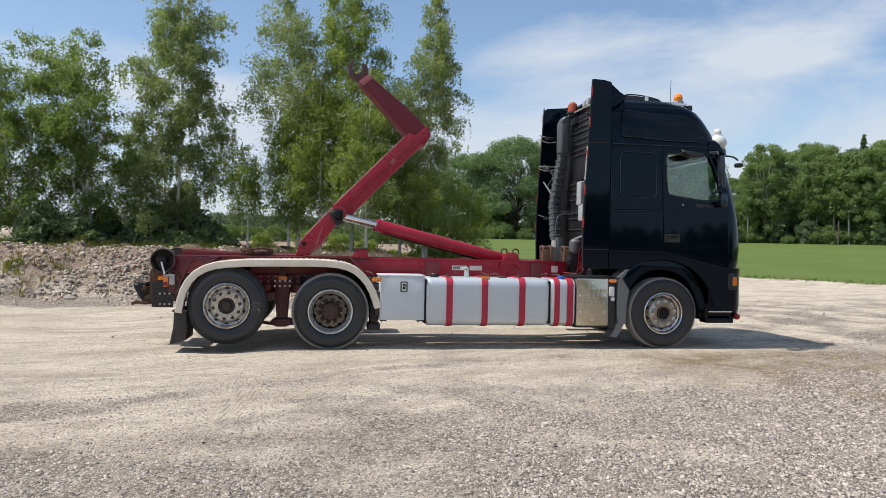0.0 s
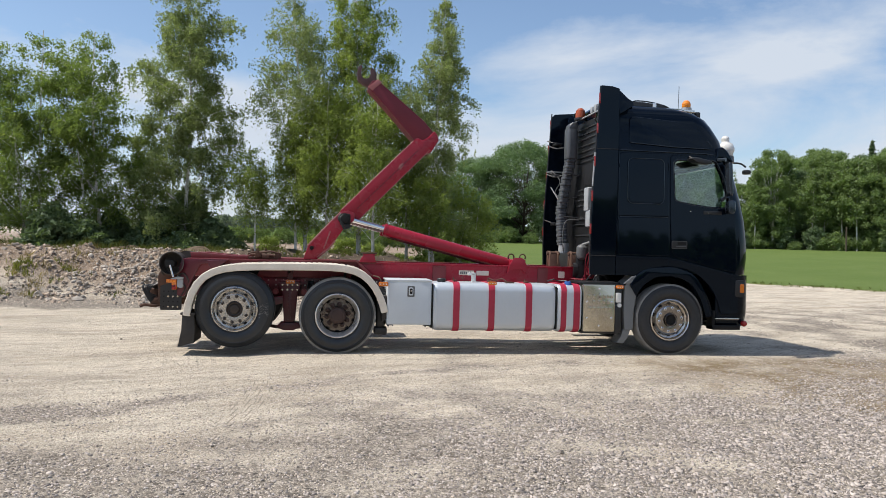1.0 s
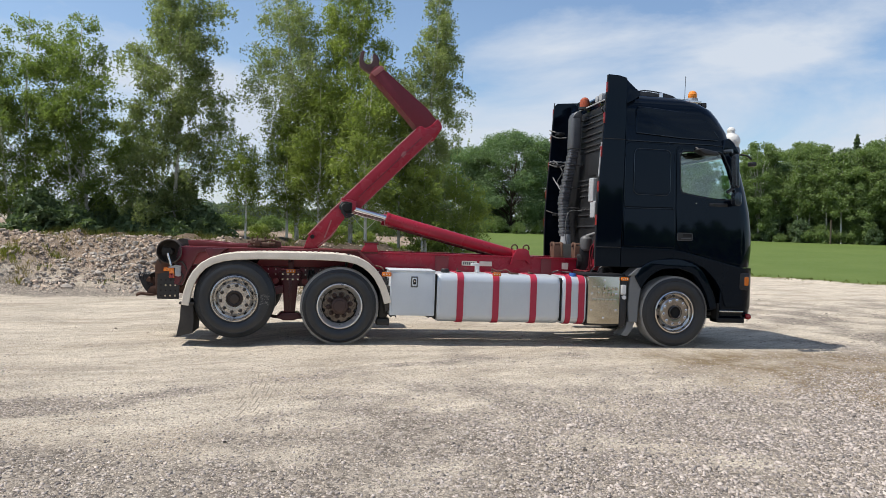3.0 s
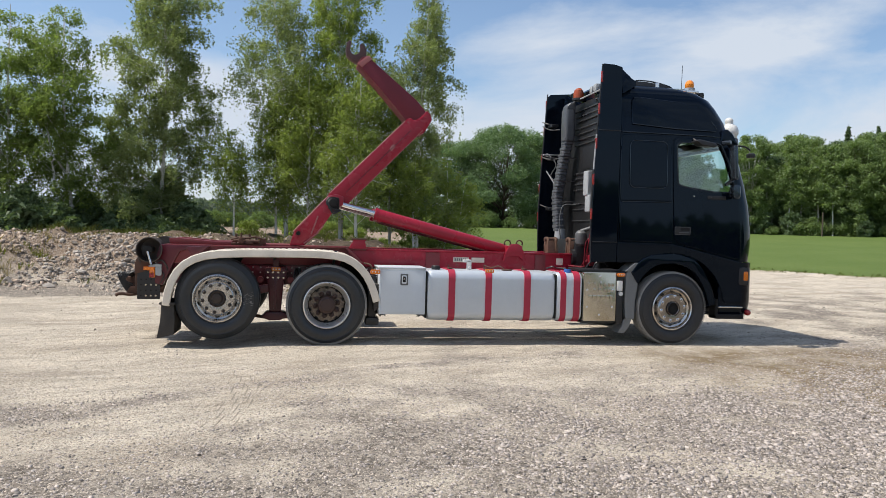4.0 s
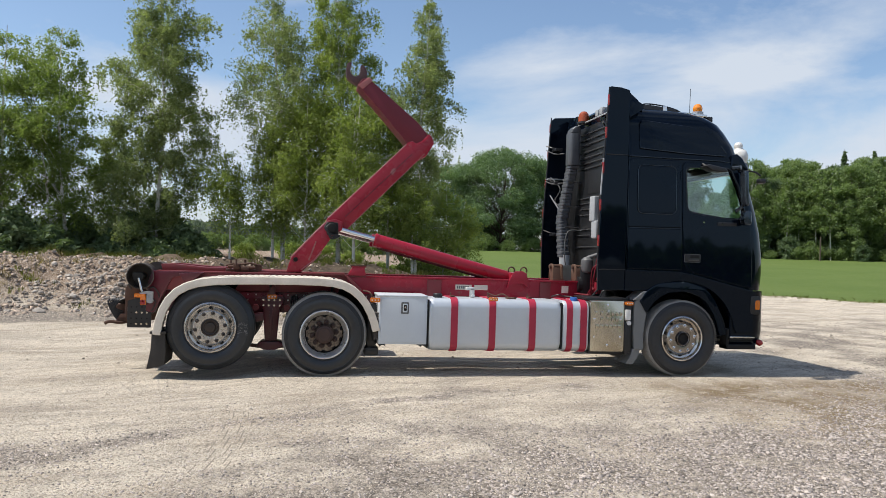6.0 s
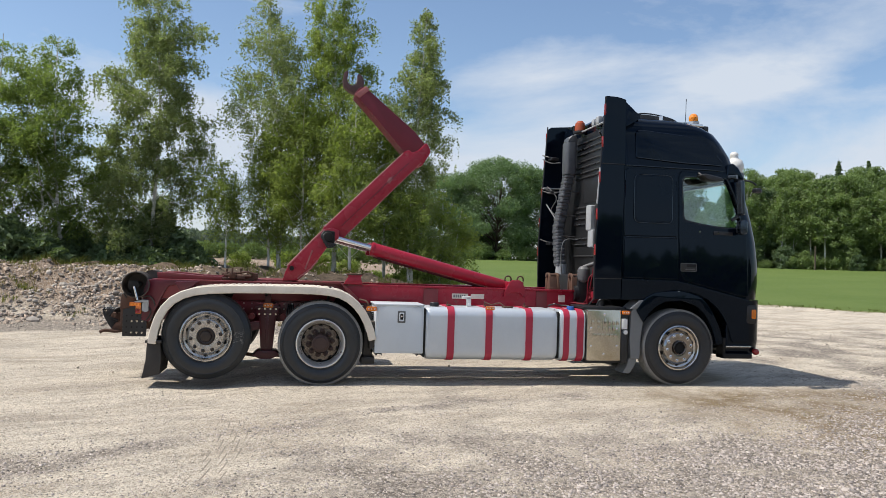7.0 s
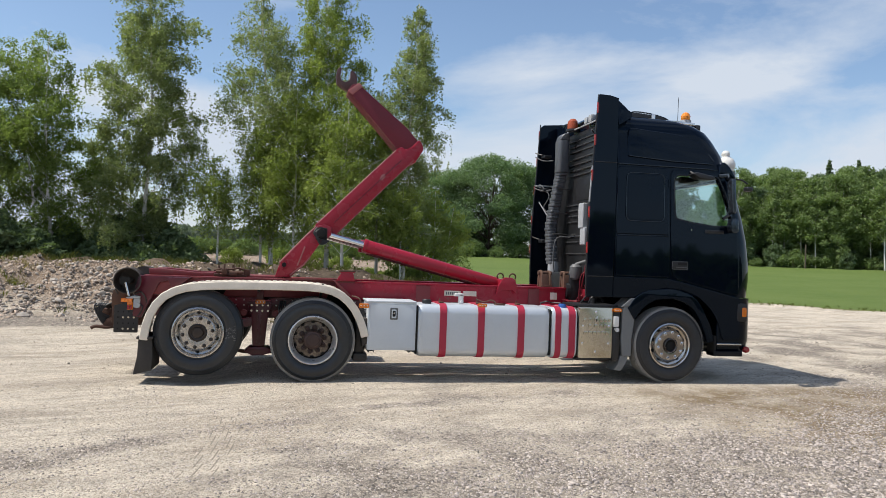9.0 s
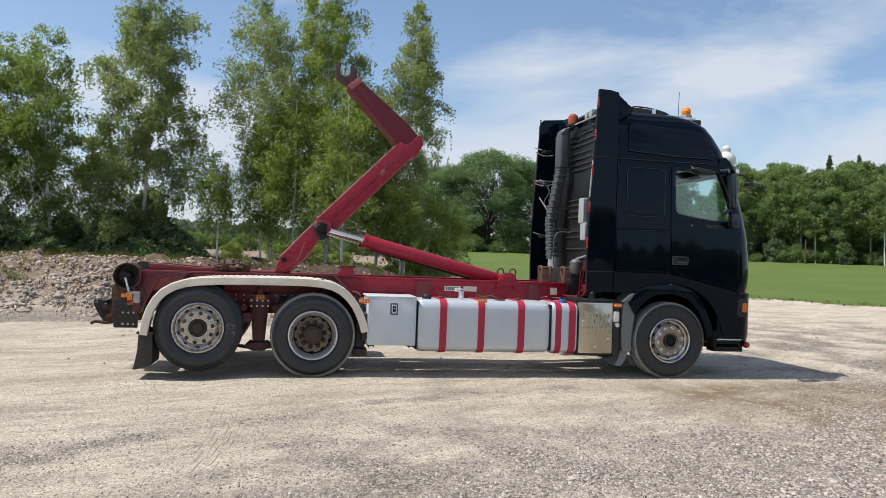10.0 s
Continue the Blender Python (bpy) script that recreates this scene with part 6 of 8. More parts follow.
# roof deflector lip and roof fittings
part("roof_deflector", prism([(4.0, 3.60), (4.0, 3.78), (4.03, 3.82), (4.10, 3.825), (4.27, 3.725), (4.27, 3.66)], 0.20, WIDE - 0.20, 0.012), M_BLACK, truck, "black roof air deflector")
part("roof_hatch", prism([(4.28, 3.68), (4.32, 3.78), (4.50, 3.785), (4.80, 3.76), (4.95, 3.71), (4.95, 3.66), (4.28, 3.66)], 0.42, 2.08, 0.03), M_BLACKP, cab, "dark roof hatch")
for y in (0.44, 1.25, 2.06):
    part("hatch_trim", tube(smooth_path([(4.30, y, 3.74), (4.40, y, 3.792), (4.62, y, 3.788), (4.86, y, 3.745), (4.96, y, 3.70)]), 0.010, 6), M_EDGE, cab)
part("hatch_bracket", join(box(4.66, 4.72, 0.40, 0.46, 3.68, 3.775, 0.008), box(4.64, 4.84, 0.40, 0.47, 3.685, 3.70, 0.006), tube([(4.84, 0.43, 3.70), (5.12, 0.43, 3.70)], 0.010)), M_CHROME, cab, "bright roof bracket")
part("lamp_bar", join(tube([(5.16, 0.42, 3.70), (5.16, WIDE - 0.42, 3.70)], 0.022), box(5.10, 5.36, 0.42, 0.62, 3.66, 3.70, 0.01)), M_CHROME, cab, "grey roof lamp bar")
for y in (0.53, WIDE - 0.53):
    bm = lathe([(0.001, 3.868), (0.030, 3.862), (0.054, 3.842), (0.068, 3.806), (0.066, 3.772), (0.055, 3.748), (0.001, 3.748)], (5.265, y, 0), 24, "z")
    bc = part("beacon", bm, M_ORANGE, cab, "orange rotating beacon")
    part("beacon_base", lathe([(0.001, 3.746), (0.08, 3.746), (0.082, 3.70), (0.06, 3.68), (0.001, 3.68)], (5.265, y, 0), 24, "z"), M_GREYTANK, bc)
part("air_horn", join(rod((5.32, 0.72, 3.68), (5.52, 0.72, 3.66), 0.03, 0.07), box(5.38, 5.46, 0.44, 0.56, 3.58, 3.68, 0.02)), M_BLACKP, cab)
part("antenna", tube([(5.10, 0.46, 3.69), (5.105, 0.46, 4.06)], 0.004, 6), M_BLACKP, cab, "thin whip antenna")
rb = part("rear_beacon", lathe([(0.001, 3.85), (0.04, 3.84), (0.072, 3.805), (0.082, 3.75), (0.082, 3.68), (0.001, 3.68)], (3.90, 1.50, 0), 24, "z"), M_FADED, cab, "faded orange beacon")
part("beacon_base", lathe([(0.001, 3.681), (0.10, 3.681), (0.10, 3.65), (0.001, 3.65)], (3.90, 1.50, 0), 24, "z"), M_BLACKP, rb)
part("rear_work_lamp", join(box(3.90, 3.99, 0.78, 0.90, 3.68, 3.79, 0.02), box(3.90, 3.99, 0.95, 1.05, 3.68, 3.78, 0.02), tube([(3.9, 0.4, 3.66), (3.9, 1.7, 3.66)], 0.012)), M_GREYTANK, truck, "grey rear work lamps")

# back wall of the cab with pressed ribs
# ribs coloured paler than the wall for their highlight lines
for z in (3.50, 3.41, 3.33, 3.22, 3.13, 3.04, 2.96, 2.50, 2.42, 2.33, 2.24, 2.02, 1.93, 1.75):
    part("wall_rib", box(3.955, 3.992, 0.20, 1.78, z - 0.011, z + 0.011, 0.008, 3), M_RIB, cab)
part("wall_panel", prism_z([(3.965, 0.34), (3.992, 0.34), (3.992, 1.42), (3.965, 1.42)], 2.56, 2.90, 0.008), M_BLACKP, cab)
part("wall_skin", box(3.975, 3.995, 0.10, WIDE - 0.10, 1.3, 3.62, 0.01), M_WALL, cab, "dark painted cab back wall")
# intake snorkel: smooth head over a ribbed bellows
def rounded_duct(x0, x1, y0, y1, z0, z1, r=0.05):
    return prism_z(rounded(x0, x1, y0, y1, r, 5), z0, z1, 0.012)


def hose_y(z):
    """Sideways bend of the bellows."""
    return float(np.interp(z, [1.3, 1.5, 2.2, 2.8, 3.1], [0.06, 0.09, 0.24, 0.10, 0.0]))


def hose_x(z):
    """The bellows lean back towards their foot."""
    return float(np.interp(z, [1.5, 2.2, 3.05], [-0.075, -0.07, 0.0]))


sn = part("intake_snorkel", join(rounded_duct(3.72, 3.90, 1.57, 1.80, 3.02, 3.52, 0.055), prism([(3.735, 3.515), (3.90, 3.515), (3.90, 3.60), (3.86, 3.64), (3.80, 3.63), (3.75, 3.58)], 1.575, 1.795, 0.03, 3)), M_SNORKEL, truck, "dusty grey intake snorkel behind the cab")
z = 3.02
k = 0
while z > 1.62:
    h = 0.048
    grow = 0.0 if k % 2 else 0.008
    oy = hose_y(z)
    part("bellows_rib", rounded_duct(3.745 + hose_x(z) - grow, 3.885 + hose_x(z) + grow, 1.585 + oy - grow, 1.785 + oy + grow, z - h, z, 0.04), M_SNORKEL, sn)
    z -= h
    k += 1
part("snorkel_foot", lathe([(0.085, 1.62), (0.09, 1.5), (0.07, 1.28), (0.07, 1.1), (0.001, 1.1)], (3.76, 1.77, 0), 20, "z"), M_GREYTANK, sn)
# canister and hoses
part("washer_canister", join(box(3.69, 3.77, 0.46, 0.64, 2.10, 2.46, 0.025, 3), box(3.70, 3.78, 0.40, 0.58, 1.86, 2.11, 0.025, 3), box(3.76, 3.98, 0.5, 0.58, 2.2, 2.3, 0.01)), M_GREYTANK, truck, "grey plastic canister")
part("filter_bowl", join(lathe([(0.001, 1.60), (0.05, 1.59), (0.085, 1.55), (0.09, 1.46), (0.07, 1.39), (0.03, 1.36), (0.001, 1.36)], (3.70, 0.68, 0), 20, "z"), rod((3.70, 0.68, 1.58), (3.90, 0.60, 1.66), 0.03)), M_GREYBOWL, truck, "grey filter bowl")
cable = [[(3.93, 2.2, 1.3), (3.86, 2.15, 1.9), (3.82, 2.1, 2.5), (3.90, 2.2, 3.1)], [(3.92, 2.05, 1.4), (3.75, 1.98, 1.7), (3.75, 1.98, 2.3), (3.92, 2.05, 2.55)],
         [(3.70, 2.40, 2.9), (3.80, 2.2, 2.7), (3.75, 2.3, 2.5), (3.85, 2.1, 2.35)], [(3.92, 1.52, 1.35), (3.68, 1.50, 1.45), (3.68, 1.50, 1.95), (3.92, 1.52, 2.0)],
         [(3.88, 0.50, 1.9), (3.80, 0.45, 1.7), (3.86, 0.50, 1.5), (3.80, 0.48, 1.35)], [(3.62, 2.42, 3.35), (3.72, 2.30, 3.28), (3.85, 2.2, 3.28)], [(3.62, 2.42, 2.83), (3.72, 2.28, 2.78), (3.85, 2.2, 2.80)]]
for pts in cable:
    part("cable", tube(smooth_path(pts), 0.009, 6), M_GREYP if pts[0][1] > 1 else M_BLACKP, truck)
part("cross_brace", box(3.64, 3.96, 2.36, 2.44, 2.862, 2.880, 0.004), M_GREYTANK, truck)
part("brace_rod", tube([(3.70, 2.40, 2.6), (3.86, 2.1, 2.2)], 0.008), M_GREYTANK, truck)
for z in (2.75, 2.38, 2.05):
    part("bellows_clip", tube([(3.95, 1.50 + hose_y(z), z), (3.76, 1.56 + hose_y(z), z + 0.01), (3.75, 1.82 + hose_y(z), z + 0.03), (3.93, 1.86 + hose_y(z), z)], 0.010, 6), M_BLACKP, truck)

# mirrors, visor and ornament
for k in range(2):
    bm = join(prism([(5.655, 2.38), (5.68, 2.36), (5.715, 2.38), (5.690, 2.83), (5.66, 2.86), (5.62, 2.84)], -0.14, 0.0, 0.03, 3), tube([(5.55, 0.05, 2.90), (5.62, -0.05, 2.90)], 0.03), tube([(5.62, 0.05, 2.30), (5.66, -0.05, 2.36)], 0.025))
    if k:
        mirror_y(bm)
    part("side_mirror", bm, M_EDGE, cab, "black side mirror", smooth=35)
    bm = join(prism(rounded(5.645, 5.755, 2.10, 2.30, 0.045, 4), -0.13, -0.01, 0.02, 3))
    if k:
        mirror_y(bm)
    part("lower_mirror", bm, M_EDGE, cab, "", smooth=35)
    bm = join(prism([(5.00, 2.875), (5.06, 2.90), (5.30, 2.86), (5.345, 2.815), (5.26, 2.80), (5.10, 2.815)], -0.20, -0.03, 0.02, 3), tube([(5.10, 0.05, 2.93), (5.12, -0.06, 2.87)], 0.016))
    if k:
        mirror_y(bm)
    part("kerb_mirror", bm, M_BLACKP, cab, "dark kerb mirror over the door", smooth=35)
    bm = prism([(5.52, 2.90), (5.70, 2.84), (5.80, 2.88), (5.70, 3.04), (5.62, 3.10), (5.54, 3.08)], 0.04, 0.30, 0.025, 3)
    if k:
        mirror_y(bm)
    part("visor_end", bm, M_BLACK, cab, "", smooth=35)
part("sun_visor", loft([section(5.6, 5.98, 0.12, 0.30, 0.05, 2.90), section(5.58, 5.98, 0.14, 0.30, 0.05, 3.00)]), M_BLACKP, cab, "dark sun visor")
part("front_mirror", join(tube(smooth_path([(5.92, 0.45, 2.92), (6.06, 0.32, 2.90), (6.14, 0.28, 2.84)]), 0.014), box(6.10, 6.20, 0.22, 0.34, 2.73, 2.80, 0.032, 3)), M_BLACKP, cab, "black front mirror on a stalk")
orn = tagged(new("roof_ornament", mesh_of(join(
    lathe([(0.001, 0.0), (0.07, 0.0), (0.10, 0.03), (0.098, 0.07), (0.12, 0.10), (0.125, 0.15), (0.112, 0.19), (0.10, 0.22), (0.06, 0.25), (0.055, 0.27), (0.062, 0.295), (0.05, 0.33), (0.025, 0.348), (0.001, 0.352)], (0, 0, 0), 20, "z")),
    "roof_ornament", M_WHITE, 50)), "white plastic roof ornament above the windscreen", "ornament")
orn.matrix_basis = Matrix.Translation((5.93, 0.48, 2.985)) @ Matrix.Rotation(-0.10, 4, "Y") @ Matrix.Scale(1.02, 4)

# ---------------------------------------------------------------- trees


def leaf_quads(pts, size, rng, hang=0.0, long=1.5, face=None):
    """Pointed leaf blades at the given places; face turns their upper sides roughly one way each."""
    n = len(pts)
    d = rng.normal(size=(n, 3))
    d[:, 2] = d[:, 2] * (1 - hang) - hang * 1.2
    d /= np.linalg.norm(d, axis=1, keepdims=True)
    u = np.cross(d, rng.normal(size=(n, 3)) if face is None else face + rng.normal(size=(n, 3)) * 0.45)
    u /= np.linalg.norm(u, axis=1, keepdims=True) + 1e-9
    s = size * rng.uniform(0.6, 1.35, (n, 1))
    verts = np.stack([pts + d * s * long * 0.62, pts - d * s * long * 0.38 + u * s * 0.5, pts - d * s * long * 0.38 - u * s * 0.5], 1).reshape(-1, 3)
    faces = np.arange(3 * n).reshape(-1, 3)
    return verts, faces


def limb_mesh(lines):
    """Tapered limbs: each a list of (point, radius)."""
    bms = [tube([p for p, r in ln], [r for p, r in ln], 6) for ln in lines]
    return join(*bms)


def curve_points(p0, direction, length, droop, rng, n=7, wiggle=0.08):
    pts, p, d = [], np.array(p0, float), np.array(direction, float)
    d /= np.linalg.norm(d)
    for i in range(n + 1):
        pts.append(p.copy())
        p = p + d * length / n
        d = d + np.array([0, 0, -droop]) + rng.normal(size=3) * wiggle
        d /= np.linalg.norm(d)
    return np.array(pts)


def birch_meshes(height, profile, seed, leaves, mat, stems=1, low=0.10, leaf=0.05, hang=0.35, lean=0.0, clump=1.0, bark=None, skirt=0.3):
    """Trunk and crown of a birch: rising limbs set with leafy clumps and hanging twigs. profile: (height share, reach) pairs of the crown."""
    rng = np.random.default_rng(seed)
    limbs, clumps = [], []
    fs, rs = [p[0] for p in profile], [p[1] for p in profile]
    for s in range(stems):
        a = rng.uniform(0, 6.28)
        h = height * (1 if s == 0 else rng.uniform(0.72, 0.92))
        base = np.array([0.30 * s * math.cos(a), 0.30 * s * math.sin(a), -0.15])
        tr = curve_points(base, (lean + 0.12 * math.cos(a) * (s > 0), 0.10 * math.sin(a) * (s > 0) + 0.03 * rng.normal(), 1), h, -0.01, rng, 12, 0.035)
        drift = tr[-1] - (base + np.array([lean * h + 0.12 * h * math.cos(a) * (s > 0), 0.0, tr[-1][2] - base[2]]))
        tr = tr - np.linspace(0, 1, 13)[:, None] ** 1.3 * drift
        r0 = 0.0070 * h + 0.010
        limbs.append([(Vector(p), r0 * (1 - 0.93 * i / 12) + 0.006) for i, p in enumerate(tr)])

        def on_trunk(f):
            k = min(max(f, 0.0), 0.999) * 12
            return tr[int(k)] + (tr[int(k) + 1] - tr[int(k)]) * (k - int(k))

        nb = int(h * 6.0 / stems ** 0.5)
        # a few boughs reach out past the rest, others fall short, so the outline is ragged
        for b in range(nb):
            f = low + (0.985 - low) * (b + rng.uniform(0, 1)) / nb
            az = b * 2.399 + rng.uniform(-0.6, 0.6)
            reach = float(np.interp(f, fs, rs)) * (rng.uniform(0.45, 0.95) if rng.uniform() < 0.8 else rng.uniform(0.95, 1.22))
            out = np.array([math.cos(az), math.sin(az), 0.0])
            p0 = on_trunk(max(low * 0.6, f - reach * rng.uniform(0.4, 0.9) / h))
            tip = on_trunk(f) + out * reach
            mid = (p0 + tip) / 2 + np.array([0, 0, 0.16 * reach])
            line = [p0, (p0 + 2 * mid) / 3 + rng.normal(size=3) * 0.03, mid, (mid + tip) / 2 + np.array([0, 0, 0.07 * reach]), tip + np.array([0, 0, -0.1 * hang])]
            limbs.append([(Vector(q), max(0.004, r0 * 0.30 * (1 - f * 0.7) * (1 - j / 4.6))) for j, q in enumerate(line)])
            line = np.array(line)
            for c in range(3 + int(reach * 8)):
                g = rng.uniform(0.30, 1.0) ** 0.7 * 3.999
                q = line[int(g)] + (line[int(g) + 1] - line[int(g)]) * (g - int(g))
                q = q + rng.normal(size=3) * (0.07 + 0.13 * reach) * np.array([1, 1, 0.7])
                clumps.append((*q, rng.uniform(0.10, 0.27) * clump * (0.75 if f > 0.85 else 1.0)))
                if c % 4 == 0:
                    limbs.append([(Vector(line[int(g)]), 0.006), (Vector(q), 0.003)])
    clumps = np.array(clumps)
    c, r = clumps[:, :3], clumps[:, 3]
    w = r ** 1.8 * rng.uniform(0.4, 1.6, len(r)) * np.clip(skirt + 1.2 * c[:, 2] / height, skirt, 1.0)
    pick = rng.choice(len(r), leaves, p=w / w.sum())
    off = rng.normal(size=(leaves, 3))
    off *= np.minimum(1.0, 1.55 / np.linalg.norm(off, axis=1, keepdims=True))
    pts = c[pick] + off * r[pick, None] * np.array([0.66, 0.66, 0.56])
    # the hanging twigs: some strands below each clump
    strands = 6
    sx = rng.normal(size=(len(r), strands, 2)) * r[:, None, None] * 0.75
    sl = hang * rng.uniform(0.35, 1.6, (len(r), strands))
    hung = rng.uniform(0, 1, leaves) < 0.48 * min(1.0, hang / 0.3)
    k = rng.integers(0, strands, leaves)
    depth = rng.uniform(0, 1, leaves) * sl[pick, k]
    down = np.stack([c[pick, 0] + sx[pick, k, 0], c[pick, 1] + sx[pick, k, 1], c[pick, 2] - depth], 1) + rng.normal(size=(leaves, 3)) * 0.028
    pts = np.where(hung[:, None], down, pts)
    face = off + np.array([0, 0, 0.5])
    v, f = leaf_quads(pts, leaf, rng, hang=0.55, long=1.4, face=face)
    return mesh_of(limb_mesh(limbs), "trunk", bark or M_BARK, 60), mesh_from_arrays("crown", v, f, mat)


def round_tree_meshes(height, width, seed, leaves=9000, leaf=0.34, mat=None, clear=0.12, bark=None, lumps=46):
    """A broad-crowned tree: limbs that end in many leafy clumps."""
    rng = np.random.default_rng(seed)
    limbs, cl = [], []
    tr = curve_points((0, 0, -0.3), (0.02, 0.02, 1), height * 0.72, 0.0, rng, 8, 0.04)
    r0 = (0.022 if height < 14.19 and width > 10 else 0.013) * height
    limbs.append([(Vector(p), r0 * (1 - 0.85 * i / 8) + 0.02) for i, p in enumerate(tr)])
    for b in range(lumps):
        f = rng.uniform(0.0, 1.0)
        az = b * 2.399 + rng.uniform(-0.4, 0.4)
        zc = height * (clear + (0.95 - clear) * f)
        prof = math.sqrt(max(0.05, 1 - (abs(f - 0.42) / 0.62) ** 2.2))
        rad = width * 0.5 * prof * rng.uniform(0.45, 1.0)
        c = np.array([rad * math.cos(az), rad * math.sin(az), zc])
        cl.append((c, rng.uniform(0.9, 1.7) * width * 0.10 * (46 / lumps) ** 0.25 * (0.7 + 0.3 * prof)))
        k = min(7, int(8 * max(0.05, f * 0.75)))
        p0 = tr[k]
        mid = (p0 + c) / 2 + np.array([0, 0, 0.04 * height])
        if lumps > 150 and (b % 4 or f < 0.45):
            continue
        limbs.append([(Vector(p0), r0 * 0.22), (Vector(mid), r0 * 0.12), (Vector(c), 0.015)])
    pts, face = [], []
    per = leaves // len(cl)
    for c, r in cl:
        d = rng.normal(size=(per, 3))
        d /= np.linalg.norm(d, axis=1, keepdims=True)
        rr = r * rng.uniform(0.45, 1.08, (per, 1)) ** 0.6
        pts.append(c + d * rr * np.array([1.0, 1.0, 0.72]))
        face.append(d)
    pts, face = np.concatenate(pts), np.concatenate(face)
    pts += rng.normal(size=pts.shape) * leaf * 0.8
    v, f = leaf_quads(pts, leaf, rng, hang=0.1, long=1.3, face=face + np.array([0, 0, 0.3]))
    return mesh_of(limb_mesh(limbs), "trunk", bark or M_BARKD, 60), mesh_from_arrays("crown", v, f, mat or L_OAK)


def spruce_meshes(height, width, seed, leaves=7000, leaf=0.16):
    """A spruce: whorls of drooping boughs set with needled sprays."""
    rng = np.random.default_rng(seed)
    limbs = [[(Vector((0, 0, -0.2)), 0.02 * height), (Vector((0, 0, height * 0.5)), 0.012 * height), (Vector((0, 0, height)), 0.01)]]
    pts = []
    nb = int(26 + 6 * height)
    for b in range(nb):
        f = (b + rng.uniform(0, 1)) / nb
        z = height * (0.03 + 0.95 * f)
        ln = width * 0.5 * (1 - f) ** 0.85 * rng.uniform(0.75, 1.15) + 0.08
        az = b * 2.399 + rng.uniform(-0.4, 0.4)
        br = curve_points((0, 0, z), (math.cos(az), math.sin(az), 0.12), ln, 0.07, rng, 5, 0.05)
        limbs.append([(Vector(q), 0.012 * (1 - j / 6) + 0.004) for j, q in enumerate(br)])
        m = max(10, int(leaves / nb * (1.7 * (1 - f) + 0.15)))
        g = rng.uniform(0.1, 1, m) * 4.99
        j = g.astype(int)
        q = br[j] + (br[j + 1] - br[j]) * (g - j)[:, None]
        side = rng.normal(size=(m, 3)) * np.array([0.16, 0.16, 0.07]) * (0.4 + ln * 0.5)
        side[:, 2] -= np.abs(rng.normal(size=m)) * 0.10
        pts.append(q + side)
    pts = np.concatenate(pts)
    v, f = leaf_quads(pts, leaf, rng, hang=0.3, long=2.2)
    return mesh_of(limb_mesh(limbs), "trunk", M_BARKD, 60), mesh_from_arrays("crown", v, f, L_SPRUCE)


def plant(name, meshes, x, y, label, category, group, turn=0.0, scale=1.0, z=None):
    """Sets a tree, as trunk and crown, on the ground."""
    zz = float(ground_height(x, y)) if z is None else z
    ob = thing(name, label, category, group)
    ob.matrix_basis = Matrix.Translation((x, y, zz)) @ Matrix.Rotation(turn, 4, "Z") @ Matrix.Scale(scale, 4)
    for nm, me in zip(("trunk", "crown"), meshes):
        p = new(nm, me)
        p.parent = ob
    return ob


def bearing(az, d):
    """A place by its bearing from the yard's open corner, degrees right of straight ahead."""
    return -0.30 + d * math.sin(radians(az)), -9.40 + d * math.cos(radians(az))


# trees along the bank: bearing, distance, height, crown's profile, leaves, leaf, stems, lowest bough, hang, lean, clump
FULL = ((0.05, 0.8), (0.25, 1.3), (0.5, 1.5), (0.75, 1.35), (0.9, 0.9), (1.0, 0.3))
TALL = ((0.1, 1.5), (0.3, 1.5), (0.5, 1.6), (0.70, 1.75), (0.82, 1.45), (0.93, 0.95), (1.0, 0.35))
SLIM = ((0.2, 0.9), (0.45, 1.35), (0.65, 1.75), (0.80, 1.25), (0.9, 0.65), (1.0, 0.18))
SPIRE = ((0.1, 1.4), (0.35, 1.8), (0.55, 1.65), (0.72, 1.15), (0.9, 0.85), (1.0, 0.3))
